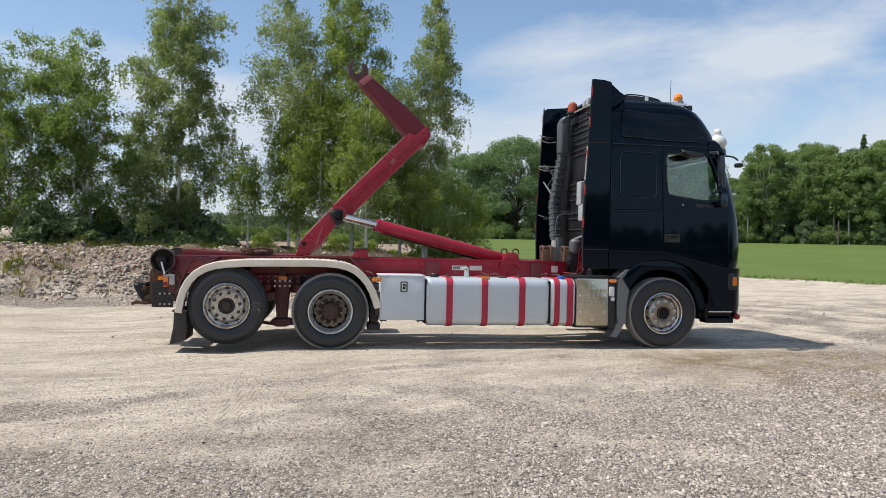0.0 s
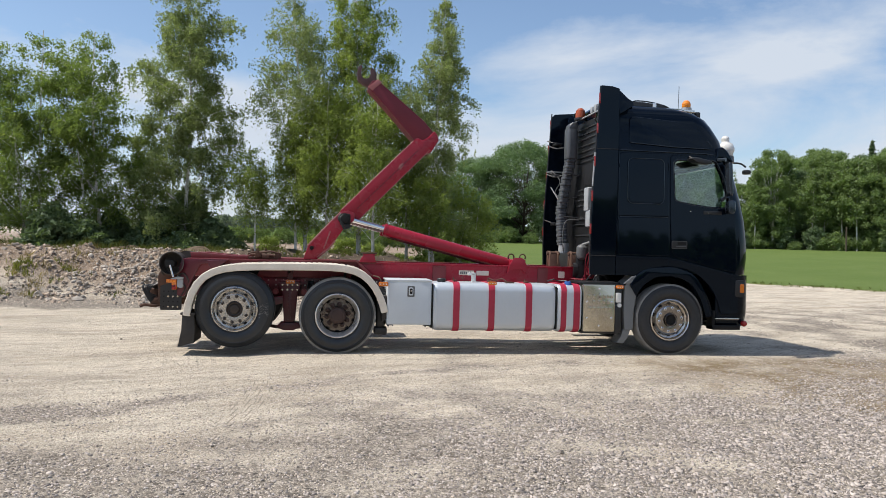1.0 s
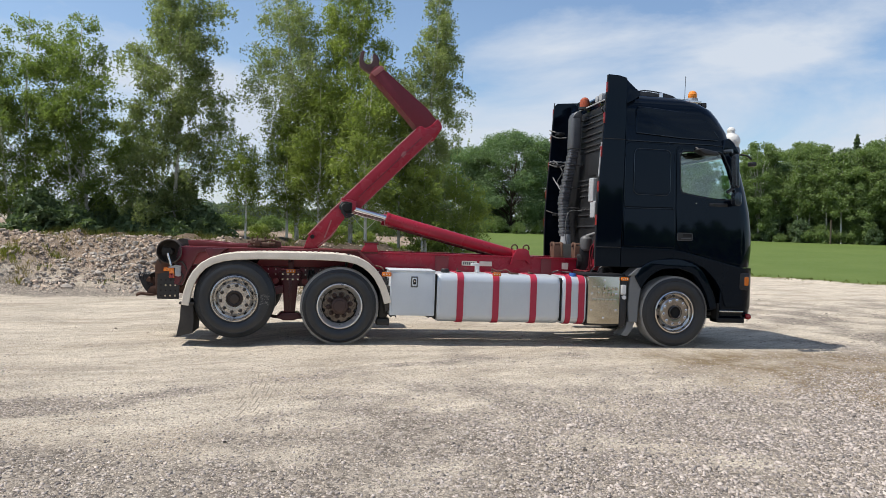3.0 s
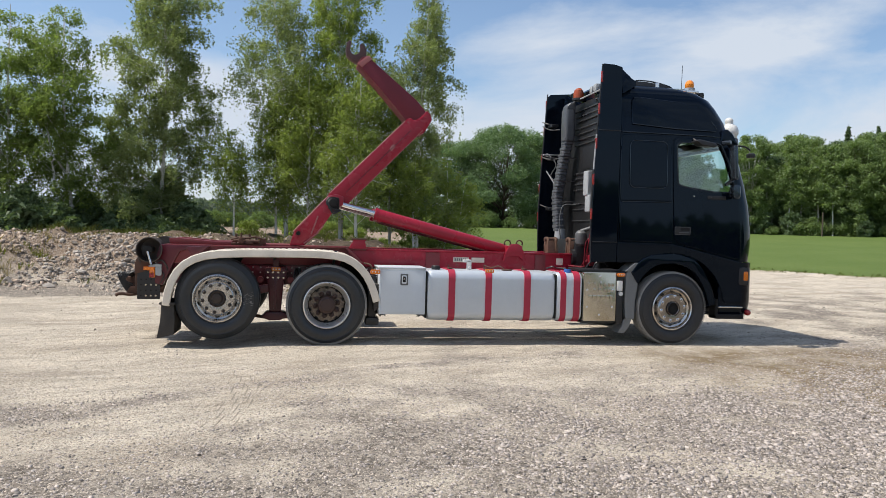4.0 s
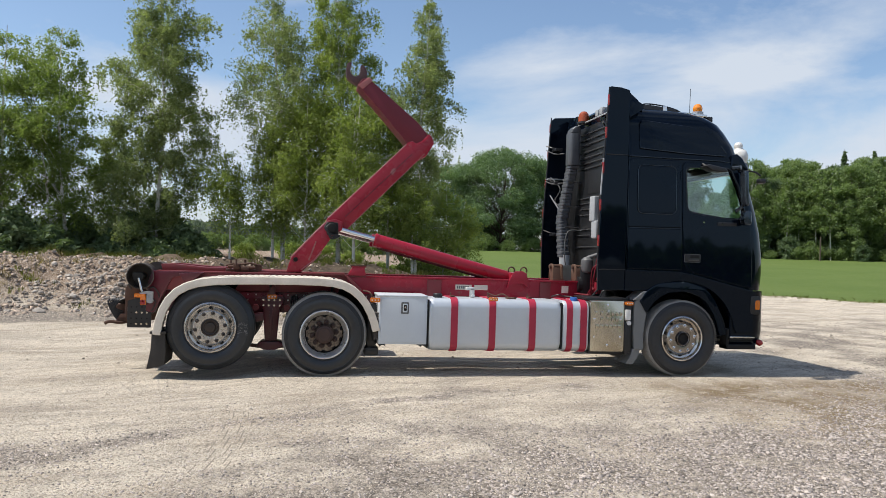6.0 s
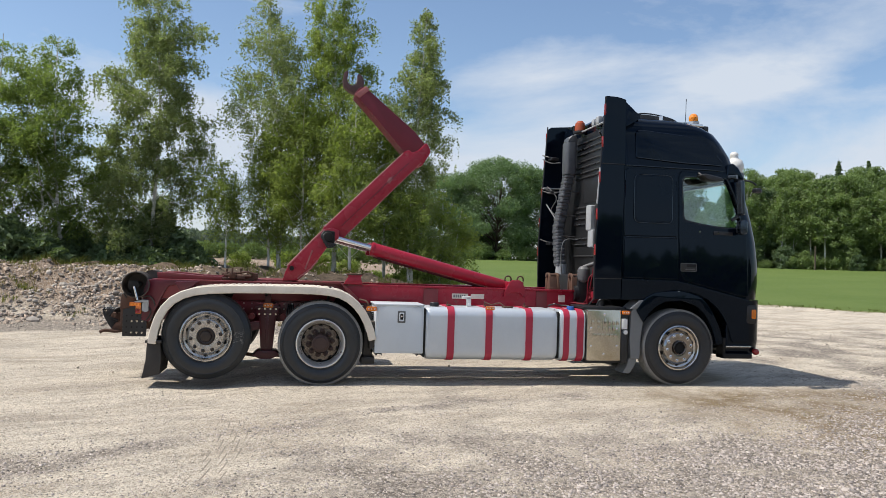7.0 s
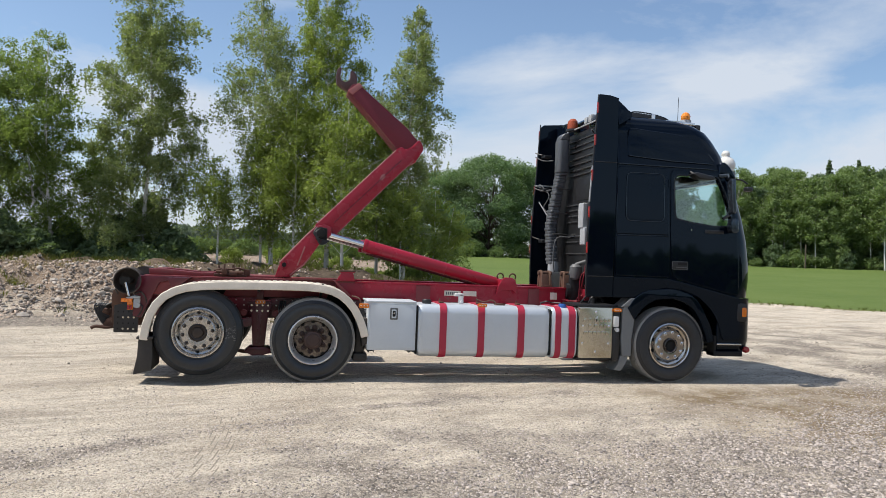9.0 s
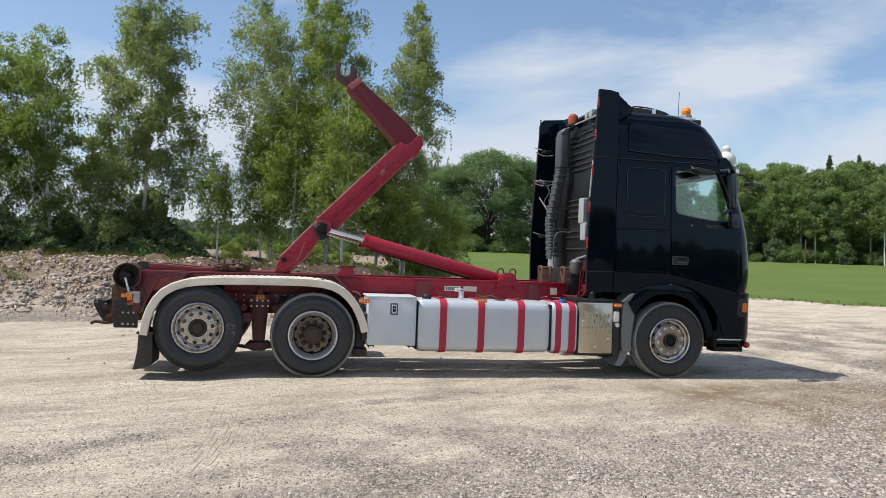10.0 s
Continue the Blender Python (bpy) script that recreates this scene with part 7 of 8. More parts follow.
BANK_TREES = [
    (-24.0, 29.0, 7.8, FULL, 44000, L_ALDER, 1, 0.10, 0.25, 0.0, 1.25),
    (-20.4, 27.6, 7.4, FULL, 60000, L_ALDER, 2, 0.10, 0.25, 0.01, 1.2),
    (-16.3, 27.0, 7.4, FULL, 64000, L_ALDER, 2, 0.16, 0.25, -0.045, 1.15),
    (-13.4, 28.4, 4.9, ((0.1, 0.7), (0.5, 0.9), (0.8, 0.7), (1.0, 0.2)), 24000, L_BIRCHG, 1, 0.18, 0.35, 0.0, 1.0),
    (-10.6, 26.6, 10.0, TALL, 128000, L_BIRCHG, 1, 0.06, 0.45, -0.012, 1.1),
    (-1.5, 26.6, 10.2, SLIM, 52000, L_BIRCHG, 1, 0.28, 0.75, -0.07, 0.95),
    (-2.3, 25.8, 5.0, ((0.1, 0.7), (0.4, 0.95), (0.75, 0.8), (1.0, 0.3)), 26000, L_BIRCH, 2, 0.22, 0.5, -0.03, 1.0),
    (-5.4, 25.2, 3.7, ((0.3, 0.5), (0.6, 0.75), (0.85, 0.65), (1.0, 0.3)), 12000, L_BIRCH, 1, 0.42, 0.85, -0.06, 0.9),
    (2.6, 26.0, 10.9, SPIRE, 84000, L_BIRCH, 1, 0.17, 0.45, -0.025, 1.1),
    (0.2, 25.2, 6.2, ((0.1, 1.1), (0.4, 1.5), (0.75, 1.2), (1.0, 0.3)), 37000, L_BIRCH, 1, 0.2, 0.45, -0.02, 1.15),
    (3.8, 24.6, 6.6, ((0.1, 1.1), (0.4, 1.5), (0.75, 1.2), (1.0, 0.3)), 37000, L_BIRCH, 2, 0.22, 0.45, 0.0, 1.15),
    (6.4, 26.2, 6.9, ((0.1, 1.1), (0.4, 1.4), (0.75, 1.1), (1.0, 0.3)), 36000, L_BIRCH, 1, 0.16, 0.45, 0.0, 1.1),
    (8.45, 25.4, 9.9, ((0.1, 1.0), (0.35, 1.15), (0.6, 1.2), (0.78, 1.0), (0.9, 0.6), (1.0, 0.2)), 58000, L_BIRCHG, 1, 0.12, 0.4, 0.025, 0.95),
    (10.6, 26.2, 3.8, ((0.05, 0.8), (0.4, 1.0), (0.8, 0.7), (1.0, 0.2)), 24000, L_BIRCH, 2, 0.08, 0.3, 0.02, 1.1),
    (8.3, 24.6, 3.4, ((0.05, 0.7), (0.4, 0.9), (0.8, 0.7), (1.0, 0.2)), 17000, L_BIRCH, 1, 0.2, 0.35, 0.0, 1.0),
]
for i, (az, d, h, prof, lv, mat, st, low, hang, ln, cl) in enumerate(BANK_TREES):
    x, y = bearing(az, d)
    label = "dense dark green alder with pale grey stems" if mat == L_ALDER else "slender birch with pale bark and hanging grey-green twigs" if mat == L_BIRCHG else "leafy yellow-green birch with pale bark"
    plant("alder_tree" if mat == L_ALDER else "birch_tree", birch_meshes(h, prof, 1000 + round(az * 10), int(lv * 0.62), mat, st, low, 0.052, hang, ln, cl, skirt=0.85 if prof == TALL else 0.3), x, y, label, "tree", "trees on the bank")
for az, d, h, w, sd in ((-10.2, 27.4, 2.4, 2.4, 1), (-12.0, 27.0, 1.4, 2.2, 2), (-8.6, 26.0, 1.1, 2.2, 3), (-19.4, 26.0, 1.5, 2.0, 5), (-15.6, 27.4, 1.3, 1.6, 6), (-13.2, 26.0, 0.9, 1.7, 7), (-10.8, 25.2, 0.7, 1.8, 8), (-7.6, 25.6, 0.7, 1.5, 9), (-17.4, 25.8, 0.9, 1.8, 10)):
    x, y = bearing(az, d)
    plant("spruce", spruce_meshes(h, w, 200 + sd, 14000, 0.085), x, y, "low dark green spruce under the birches", "tree", "young spruces")
shrub = round_tree_meshes(1.3, 2.2, 300, 3200, 0.10, L_BIRCH, 0.02, lumps=40)
for i, (az, d, s) in enumerate(((-9.2, 25.4, 0.28), (8.6, 26.4, 0.6), (10.0, 27.5, 0.8), (-11.4, 25.0, 0.22), (-4.4, 29.0, 0.4), (5.6, 29.2, 0.4), (-14.6, 28.8, 0.4), (-1.0, 29.6, 0.5), (1.6, 30.0, 0.55), (3.6, 29.4, 0.5), (7.2, 29.8, 0.5))):
    x, y = bearing(az, d)
    plant("shrub", shrub, x, y, "leafy green shrub at the foot of the birches", "bush", "shrubs on the bank", i * 1.3, s)

# broad trees across the field
big = [round_tree_meshes(14.2, 15.5, 400 + k, 66000, 0.175, L_OAK, 0.05, lumps=130) for k in range(2)]
for i, (az, d, k, s) in enumerate(((15.0, 104, 0, 1.0), (11.6, 107, 1, 0.84), (18.6, 108, 1, 0.90), (8.0, 114, 0, 0.66))):
    x, y = bearing(az, d)
    plant("oak_tree", big[k], x, y, "broad round-crowned green tree behind the field", "tree", "broad trees across the field", i * 2.1, s)
# the wood on the right and behind the yard
kinds = [round_tree_meshes(13.5, 7.8, 500, 22000, 0.170, L_WOOD, 0.08, lumps=190), round_tree_meshes(12.6, 6.6, 501, 20000, 0.170, L_WOODB, 0.15, M_BARK, 180), round_tree_meshes(14.2, 7.0, 502, 21000, 0.170, L_WOOD, 0.13, M_BARK, 190)]
fir = spruce_meshes(15.5, 4.2, 510, 15000, 0.17)
rng = np.random.default_rng(7)
for row, (d, n, a0, a1) in enumerate(((103, 10, 30.5, 48), (108, 10, 29, 48.5), (114, 8, 29.5, 49))):
    for i in range(n):
        az = a0 + (a1 - a0) * (i + rng.uniform(-0.35, 0.35)) / (n - 1)
        if abs(az - 30.5) < 1.8:      # a gap in the wood
            az = 30.5 + math.copysign(1.8, az - 30.5)
        x, y = bearing(az, d + rng.uniform(-2.5, 2.5))
        k = int(rng.integers(0, 3))
        s = rng.uniform(0.86, 1.04) * (0.88 + 0.07 * row) * (0.965 + 0.005 * (az - 24))
        plant("wood_tree", kinds[k], x, y, "tall green woodland tree at the field's edge", "tree", "trees of the wood", rng.uniform(0, 6.28), s)
for i, az in enumerate((22.6, 24.0, 25.4, 26.8, 28.2)):
    x, y = bearing(az, 105 + 2 * (i % 2))
    plant("wood_tree", kinds[i % 3], x, y, "tall green woodland tree at the field's edge", "tree", "trees of the wood", 1.7 * i, 0.9)
for az, d, s in ((38.9, 116, 0.98), (40.7, 116, 0.97), (43.0, 120, 0.90), (33.6, 116, 0.83), (41.6, 118, 0.90), (47, 118, 0.95)):
    x, y = bearing(az, d)
    plant("fir_tree", fir, x, y, "dark pointed fir rising over the wood", "tree", "firs in the wood", az, s)
slim = birch_meshes(11.0, ((0.3, 1.2), (0.6, 1.9), (0.85, 1.2), (1.0, 0.3)), 530, 6500, L_WOOD, 1, 0.34, 0.18, 0.5, 0.0, 1.6)
for i in range(12):
    az = 32.2 + 15.8 * (i + rng.uniform(-0.48, 0.48)) / 12
    x, y = bearing(az, 99.6 + rng.uniform(-1, 1))
    plant("birch_tree", slim, x, y, "slim pale-stemmed birch at the wood's edge", "tree", "birches at the wood's edge", rng.uniform(0, 6.28), rng.uniform(0.8, 1.05))
hedge = round_tree_meshes(2.6, 4.6, 520, 5200, 0.17, L_WOOD, 0.02, lumps=64)
thicket = round_tree_meshes(4.2, 3.6, 521, 5200, 0.19, L_WOODB, 0.02, lumps=64)
for i in range(30):
    az = 29 + 22 * (i + rng.uniform(-0.45, 0.45)) / 29
    x, y = bearing(az, 99.2 + rng.uniform(-1.2, 2.0))
    plant("hedge_bush", hedge if i % 3 else thicket, x, y, "dense green bush along the wood's edge", "bush", "bushes along the wood", rng.uniform(0, 6.28), rng.uniform(0.35, 0.9))
for i in range(9):
    az = 30.5 + 18 * (i + rng.uniform(-0.45, 0.45)) / 8
    x, y = bearing(az, 101.5 + rng.uniform(-0.8, 1.0))
    plant("wood_tree", kinds[i % 3], x, y, "young green tree at the front of the wood", "tree", "young trees of the wood", rng.uniform(0, 6.28), rng.uniform(0.36, 0.68))
for i in range(20):
    x, y = bearing(29 + 21 * (i + rng.uniform(-0.3, 0.3)) / 19, 109 + rng.uniform(-3, 5))
    plant("hedge_bush", thicket if i % 2 else hedge, x, y, "dense green undergrowth between the woodland trees", "bush", "undergrowth in the wood", rng.uniform(0, 6.28), rng.uniform(1.0, 1.5))
for i in range(9):
    az = 8 + 15 * i / 8
    x, y = bearing(az, 99 + rng.uniform(-1, 1))
    plant("hedge_bush", hedge, x, y, "dense green bush under the broad trees", "bush", "bushes under the broad trees", rng.uniform(0, 6.28), rng.uniform(0.5, 0.9))
for i in range(16):
    az = -11 + 18.5 * (i + rng.uniform(-0.3, 0.3)) / 15
    x, y = bearing(az, 74 + rng.uniform(-4, 4))
    plant("hedge_bush", hedge, x, y, "dense green bush at the far end of the yard", "bush", "bushes beyond the bank", rng.uniform(0, 6.28), rng.uniform(0.4, 0.6))
post = thing("field_post", "weathered grey wooden post at the wood's edge", "post", at=(*bearing(37.6, 96.5), float(ground_height(*bearing(37.6, 96.5)))))
part("pole", rod((0, 0, -0.2), (0, 0, 2.8), 0.09, seg=10), M_BARKD, post)

# distant wooded ridge, beyond the yard's end
def ridge_mesh(a0, a1, near, n, base, seed):
    rng = np.random.default_rng(seed)
    az = np.radians(rng.uniform(a0, a1, n))
    d = rng.uniform(near, near + 40, n)
    top = base + 2.2 * waves(np.degrees(az), az * 0, 31, 9.0) + 1.2 * waves(np.degrees(az), az * 0, 32, 1.6)
    z = 1.0 + top * rng.uniform(0, 1, n) ** 0.6
    pts = np.stack([-0.3 + d * np.sin(az), -9.4 + d * np.cos(az), z], 1)
    return leaf_quads(pts, 1.5, rng, 0.0, 1.3)


# ridge beyond the yard, its leaves tinted for haze
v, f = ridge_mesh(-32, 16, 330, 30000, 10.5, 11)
tagged(new("far_wood", mesh_from_arrays("far_wood", v, f, L_FAR)), "distant wooded ridge, grey-green with haze put into its colour", "wood", kind="stuff")
v, f = ridge_mesh(115, 245, 150, 60000, 11.5, 12)
tagged(new("far_wood", mesh_from_arrays("far_wood", v, f, L_WOOD)), "distant wood on the yard's open side", "wood", kind="stuff")

# ---------------------------------------------------------------- stones and grass
# ridges of a tyre's tread left in the dust
track = bmesh.new()
for k in range(6):
    off = 0.045 * k
    pts = [(-0.92 + off - 0.10 * ((y + 2.6) / 1.4) ** 2, y, float(ground_height(-0.9 + off, y)) - 0.0072 + 0.0026 * math.sin(9 * y + 2.3 * k) + 0.0012 * math.sin(31 * y + k)) for y in np.linspace(-4.0, -2.0, 26)]
    track = join(track, tube(pts, 0.0085, 6))
M_DUST = material("packed_dust", (0.30, 0.26, 0.205), 0.95, dark=(0.21, 0.18, 0.145), scale=9, fine=60, amount=0.8, bump=0.4)
tagged(new("tyre_track", mesh_of(track, "tyre_track", M_DUST)), "faint tyre tread track pressed into the gravel", "track", kind="stuff")



def stone_cloud(name, pts, size, rng, mat, flat=0.6):
    """Many angular stones in one mesh."""
    bv = np.array([(a, b, c) for c in (-0.5, 0.5) for b in (-0.5, 0.5) for a in (-0.5, 0.5)]) * 0.8
    bf = np.array([(4, 5, 7), (4, 7, 6), (0, 1, 5), (0, 5, 4), (1, 3, 7), (1, 7, 5), (3, 2, 6), (3, 6, 7), (2, 0, 4), (2, 4, 6)])
    # broken lumps: corners pushed about, then squashed and turned
    n, k = len(pts), len(bv)
    verts = bv[None] + rng.uniform(-0.24, 0.24, (n, k, 3))
    sc = np.stack([rng.uniform(0.75, 1.3, n), rng.uniform(0.6, 1.0, n), rng.uniform(0.45, 0.8, n) * flat / 0.6], 1)
    verts = verts * sc[:, None, :]
    a, b = rng.uniform(0, 6.28, n), rng.normal(size=n) * 0.5
    ca, sa, cb, sb = np.cos(a), np.sin(a), np.cos(b), np.sin(b)
    x, y, z = verts[..., 0], verts[..., 1], verts[..., 2]
    y, z = y * cb[:, None] - z * sb[:, None], y * sb[:, None] + z * cb[:, None]
    x, y = x * ca[:, None] - y * sa[:, None], x * sa[:, None] + y * ca[:, None]
    verts = np.stack([x, y, z], -1) * size[:, None, None] + pts[:, None, :]
    faces = (bf[None] + (np.arange(n) * k)[:, None, None]).reshape(-1, 3)
    return mesh_from_arrays(name, verts.reshape(-1, 3), faces, mat)


def scatter(n, x0, x1, y0, y1, keep, rng):
    x, y = rng.uniform(x0, x1, n), rng.uniform(y0, y1, n)
    ok = rng.uniform(0, 1, n) < keep(x, y)
    return x[ok], y[ok]


def chip_cloud(name, pts, size, rng, mat):
    """Many small ridged chips in one mesh."""
    bv = np.array([(-0.5, -0.4, 0), (0.5, -0.4, 0), (0.5, 0.4, 0), (-0.5, 0.4, 0), (-0.2, 0, 0.42), (0.22, 0, 0.42)])
    bf = np.array([(0, 1, 5), (0, 5, 4), (1, 2, 5), (2, 3, 4), (2, 4, 5), (3, 0, 4)])
    n, k = len(pts), len(bv)
    verts = (bv[None] + rng.uniform(-0.16, 0.16, (n, k, 3))) * np.stack([rng.uniform(0.8, 1.4, n), rng.uniform(0.6, 1.1, n), rng.uniform(0.6, 1.3, n)], 1)[:, None, :]
    a = rng.uniform(0, 6.28, n)
    ca, sa = np.cos(a)[:, None], np.sin(a)[:, None]
    verts = np.stack([verts[..., 0] * ca - verts[..., 1] * sa, verts[..., 0] * sa + verts[..., 1] * ca, verts[..., 2]], -1)
    verts = verts * size[:, None, None] + pts[:, None, :]
    return mesh_from_arrays(name, verts.reshape(-1, 3), (bf[None] + (np.arange(n) * k)[:, None, None]).reshape(-1, 3), mat)


def cobble_cloud(name, pts, size, rng, mat):
    """Many rounded, knocked-about cobbles in one mesh."""
    bm = bmesh.new()
    bmesh.ops.create_icosphere(bm, subdivisions=1, radius=0.5)
    bv = np.array([v.co[:] for v in bm.verts])
    bf = np.array([[v.index for v in f.verts] for f in bm.faces])
    bm.free()
    n, k = len(pts), len(bv)
    verts = bv[None] * (1 + rng.uniform(-0.36, 0.24, (n, k, 1)))
    verts = verts * np.stack([rng.uniform(0.8, 1.4, n), rng.uniform(0.7, 1.1, n), rng.uniform(0.5, 0.85, n)], 1)[:, None, :]
    a, b = rng.uniform(0, 6.28, n)[:, None], (rng.normal(size=n) * 0.5)[:, None]
    x, y, z = verts[..., 0], verts[..., 1], verts[..., 2]
    y, z = y * np.cos(b) - z * np.sin(b), y * np.sin(b) + z * np.cos(b)
    verts = np.stack([x * np.cos(a) - y * np.sin(a), x * np.sin(a) + y * np.cos(a), z], -1) * size[:, None, None] + pts[:, None, :]
    return mesh_from_arrays(name, verts.reshape(-1, 3), (bf[None] + (np.arange(n) * k)[:, None, None]).reshape(-1, 3), mat)


rng = np.random.default_rng(5)


def in_view(x, y):
    """The wedge of the yard before the truck that the eye takes in."""
    return (x > -0.9 - 0.46 * (y + 9.4)) & (x < 0.3 + 0.97 * (y + 9.4))


def loose_mask(x, y):
    """Where the coarse stone lies loose on top rather than pressed in."""
    return coarse_mask(x, y) * (0.48 + 0.52 * smoothstep(-0.2, 2.4, x - 0.30 * (y + 4.5) + 0.5 * waves(x, y, 19, 1.6)))


# crushed stone, thick where it lies loose, thin on the packed yard; the rest is in the ground's surface
x, y = scatter(190000, -5.5, 9, -6.5, 1.0, lambda x, y: (0.025 + 0.95 * loose_mask(x, y) ** 1.2) * (1 - 0.6 * smoothstep(-4, 1, y)) * in_view(x, y), rng)
size = 0.010 + 0.009 * rng.uniform(0, 1, len(x)) + (0.004 + 0.018 * loose_mask(x, y)) * rng.uniform(0, 1, len(x)) ** 3.5
pts = np.stack([x, y, ground_height(x, y) + size * 0.06], 1)
tagged(new("gravel", stone_cloud("gravel", pts, size, rng, M_LOOSE, 0.5)), "loose grey crushed stone on the yard", "gravel", kind="stuff")
x, y = scatter(420000, -5.5, 9, -6.5, 0.6, lambda x, y: (0.08 + 0.55 * coarse_mask(x, y) + 0.16 * smoothstep(0.0, 0.8, waves(x * 0.6, y, 18, 0.8))) * (1 - 0.45 * smoothstep(-4, 0, y)) * in_view(x, y), rng)
size = 0.0062 + 0.0065 * rng.uniform(0, 1, len(x)) ** 1.6 + 0.012 * (rng.uniform(0, 1, len(x)) > 0.988)
pts = np.stack([x, y, ground_height(x, y) - size * 0.04], 1)
tagged(new("grit", chip_cloud("grit", pts, size, rng, M_STONE)), "fine pale stone chips strewn over packed gravel", "gravel", kind="stuff")
x, y = scatter(42000, -16, 22, 0.5, 9.5, lambda x, y: 0.05 + 0.6 * coarse_mask(x, y) + 0.5 * smoothstep(6.5, 8.5, y) * (1 - smoothstep(-1, 3, x)), rng)
size = 0.014 + 0.026 * rng.uniform(0, 1, len(x)) ** 3
pts = np.stack([x, y, ground_height(x, y) + size * 0.1], 1)
tagged(new("gravel", stone_cloud("gravel", pts, size, rng, M_STONE)), "scattered grey stones on packed gravel", "gravel", kind="stuff")


def heap_mask(x, y):
    """The part of the bank where grey cobbles lie thick."""
    return smoothstep(-7.6, -6.2, x + 0.5 * (y - 9) * -0.6 + 0.5 * waves(x, y, 44, 2.0)) * (1 - smoothstep(-1.5, 0.5, x)) * (1 - 0.75 * smoothstep(10.9, 11.7, y))


# the bank: rubble of all sizes, and cobbles where they were tipped
x, y = scatter(60000, -16, 4.5, 7.6, 13.5, lambda x, y: (0.22 + 0.45 * smoothstep(-0.1, 0.7, waves(x, y, 41, 2.4)) + 0.2 * heap_mask(x, y)) * smoothstep(-0.03, 0.12, ground_height(x, y)) * (1 - smoothstep(0, 4.5, x)) * (1 - 0.6 * smoothstep(11, 13, y)) * (1 - 0.8 * peat_mask(x, y)), rng)
size = 0.022 + 0.085 * rng.uniform(0, 1, len(x)) ** 6
pts = np.stack([x, y, ground_height(x, y) + size * 0.12], 1)
tagged(new("rubble", stone_cloud("rubble", pts, size, rng, M_RUBBLE, 0.75)), "brown and grey rubble covering the bank", "rubble", kind="stuff")
x, y = scatter(11000, -16, 3.0, 7.7, 13.2, lambda x, y: (0.020 + 0.75 * heap_mask(x, y)) * smoothstep(0.0, 0.15, ground_height(x, y)) * (1 - 0.8 * peat_mask(x, y)), rng)
size = 0.042 + 0.05 * rng.uniform(0, 1, len(x)) + 0.10 * rng.uniform(0, 1, len(x)) ** 4
pts = np.stack([x, y, ground_height(x, y) + size * 0.16], 1)
tagged(new("cobbles", cobble_cloud("cobbles", pts, size, rng, M_COBBLE)), "grey rounded cobbles tipped on the bank", "rubble", kind="stuff")


def blades(n, x0, x1, y0, y1, keep, height, width, rng, name, mat, label):
    """Tufts of grass as thin bent blades."""
    x, y = scatter(n, x0, x1, y0, y1, keep, rng)
    per = 7
    x, y = np.repeat(x, per) + rng.normal(size=len(x) * per) * 0.035, np.repeat(y, per) + rng.normal(size=len(y) * per) * 0.035
    z = ground_height(x, y) - 0.01
    h = height * rng.uniform(0.4, 1.2, len(x))
    a = rng.uniform(0, 6.28, len(x))
    dx, dy = np.cos(a), np.sin(a)
    tx, ty = rng.normal(size=len(x)) * 0.4 * h, rng.normal(size=len(x)) * 0.4 * h
    base = np.stack([x, y, z], 1)
    w = np.stack([dx, dy, dx * 0], 1) * width
    mid = base + np.stack([tx * 0.35, ty * 0.35, h * 0.6], 1)
    tip = base + np.stack([tx, ty, h], 1)
    v = np.stack([base - w, base + w, mid + w * 0.7, tip, mid - w * 0.7], 1).reshape(-1, 3)
    f = np.arange(len(v)).reshape(-1, 5)
    return tagged(new(name, mesh_from_arrays(name, v, f, mat)), label, "grass", kind="stuff")


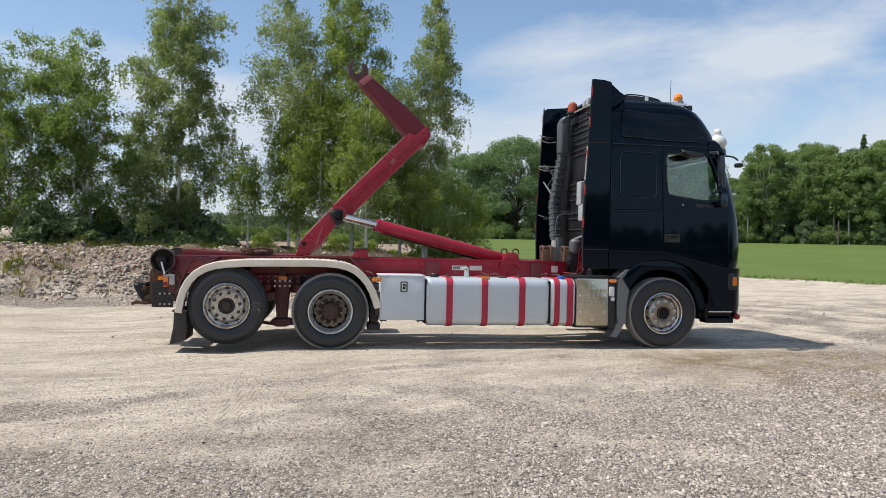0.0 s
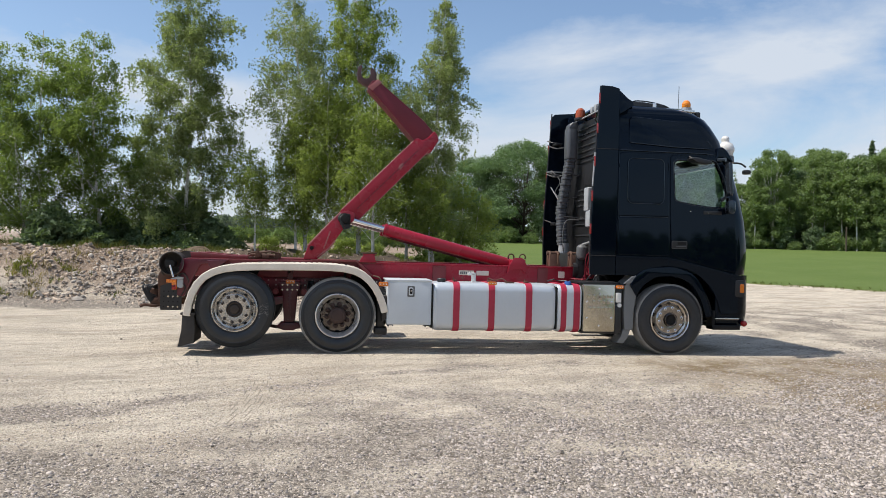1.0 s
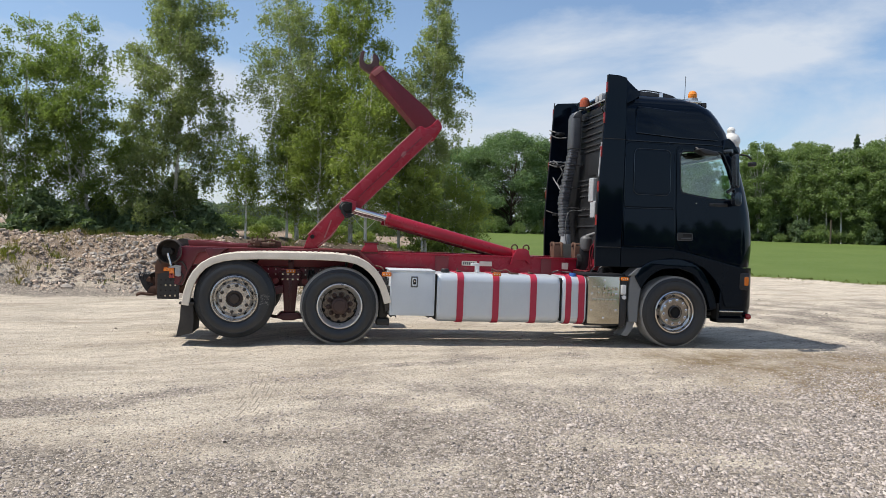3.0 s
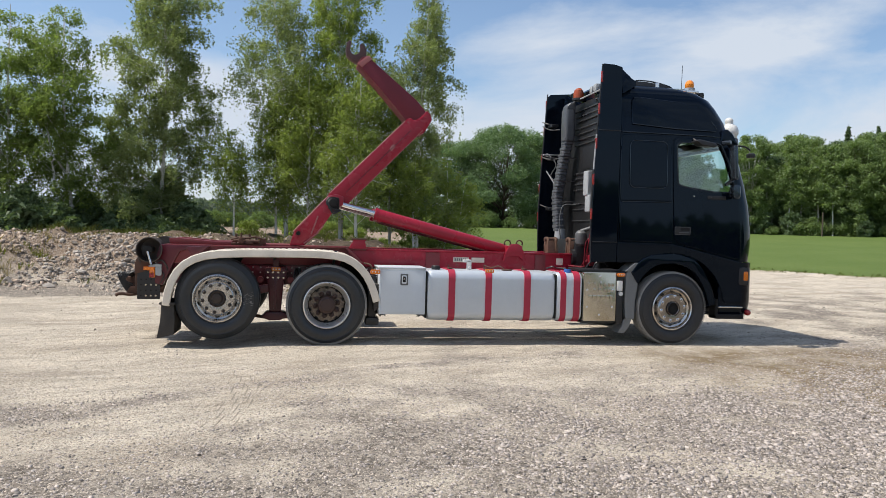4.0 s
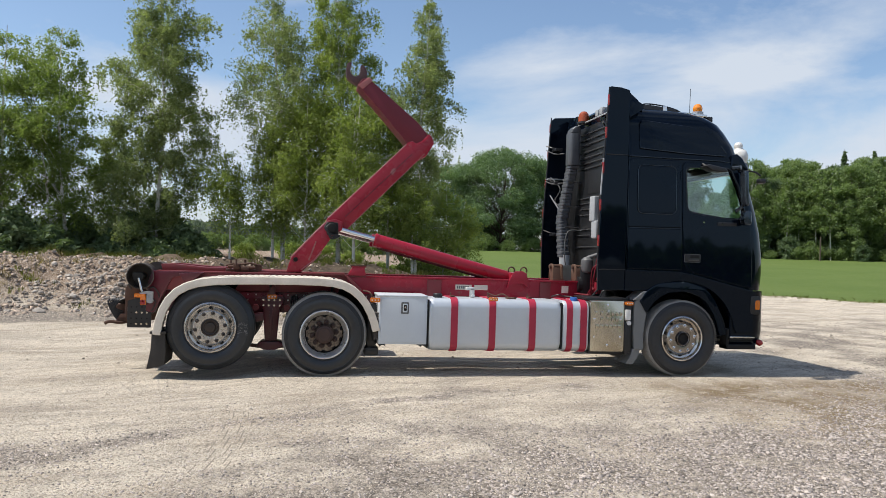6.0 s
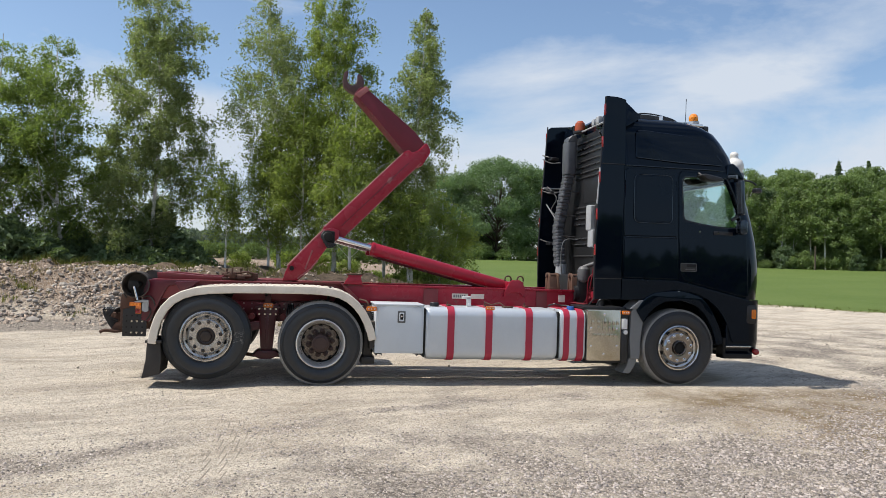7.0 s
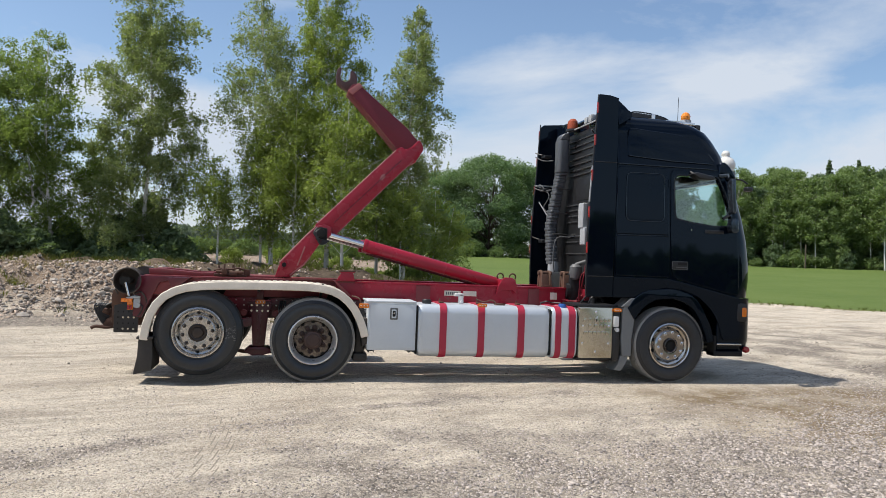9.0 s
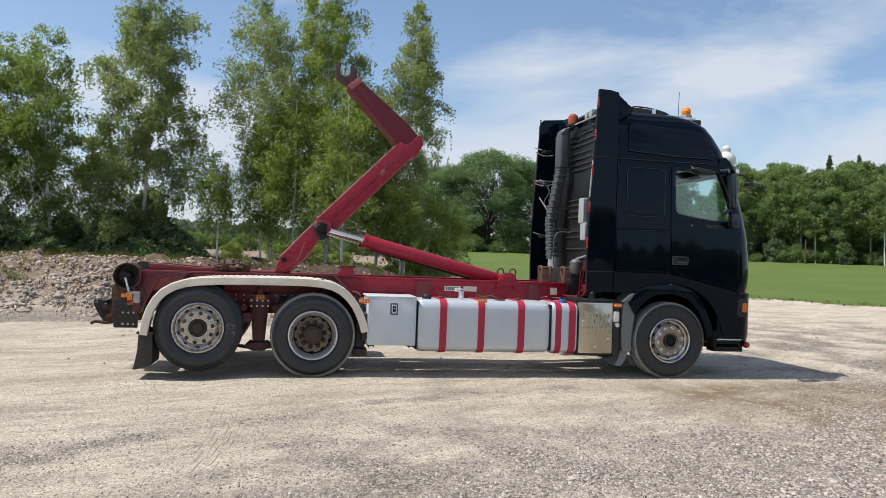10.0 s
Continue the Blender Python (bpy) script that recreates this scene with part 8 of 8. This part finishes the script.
blades(9000, -16, 6, 8.8, 15, lambda x, y: smoothstep(0.1, 0.8, waves(x, y, 43, 1.8)) * (0.08 + 0.92 * smoothstep(11.0, 12.0, y)) * (1 - smoothstep(3, 6, x)), 0.20, 0.006, rng, "grass", L_GRASS, "wispy green grass and weeds on the bank")
blades(4200, -16, -5.6, 7.6, 10.2, lambda x, y: smoothstep(0.2, 0.8, waves(x, y, 48, 1.3)) * (1 - heap_mask(x, y)) * smoothstep(0.0, 0.15, ground_height(x, y)), 0.17, 0.008, rng, "weeds", L_WEED, "yellow-green weeds at the foot of the bank")
blades(3400, -16, 0, 8.0, 12, lambda x, y: smoothstep(0.0, 0.8, waves(x, y, 47, 1.5)) * (1 - heap_mask(x, y)) * 0.8, 0.17, 0.006, rng, "dry_grass", L_DRY, "dry brown grass on the bank")
blades(7000, 1.5, 9, -5.6, -0.3, lambda x, y: dry_mask(x, y) * 0.8, 0.026, 0.0018, rng, "dry_grass", L_DRY, "short dry grass growing through the gravel")
blades(5000, 8, 34, 12, 44, lambda x, y: (np.abs(field_edge(x, y) - 0.4) < 0.9) * 0.9, 0.12, 0.008, rng, "verge_grass", L_GRASS, "rough grass verge along the field")

# single rocks on the bank, each its own piece
rocks = []
for k in range(6):
    bm = bmesh.new()
    bmesh.ops.create_icosphere(bm, subdivisions=2, radius=0.5)
    for v in bm.verts:
        d = noise.noise(v.co * 2.1 + Vector((k * 7.3, 1, 2))) * 0.55 + noise.noise(v.co * 5 + Vector((k, 3, 1))) * 0.12
        v.co = v.co * (1 + d)
        v.co.z *= 0.68
    rocks.append(mesh_of(bm, "rock", M_ROCK, 25))
x, y = scatter(420, -14, 3.5, 8.2, 12.6, lambda x, y: (0.35 + 0.6 * heap_mask(x, y)) * (1 - smoothstep(0, 3.5, x)) * (1 - 0.8 * peat_mask(x, y)), rng)
for i in range(min(280, len(x))):
    s = 0.09 + 0.18 * rng.uniform() ** 4
    ob = new("rock", rocks[i % 6])
    ob.parent = ground
    ob.matrix_basis = Matrix.Translation((x[i], y[i], float(ground_height(x[i], y[i])) + 0.12 * s)) @ Matrix.Rotation(rng.uniform(0, 6.28), 4, "Z") @ Matrix.Scale(s, 4)
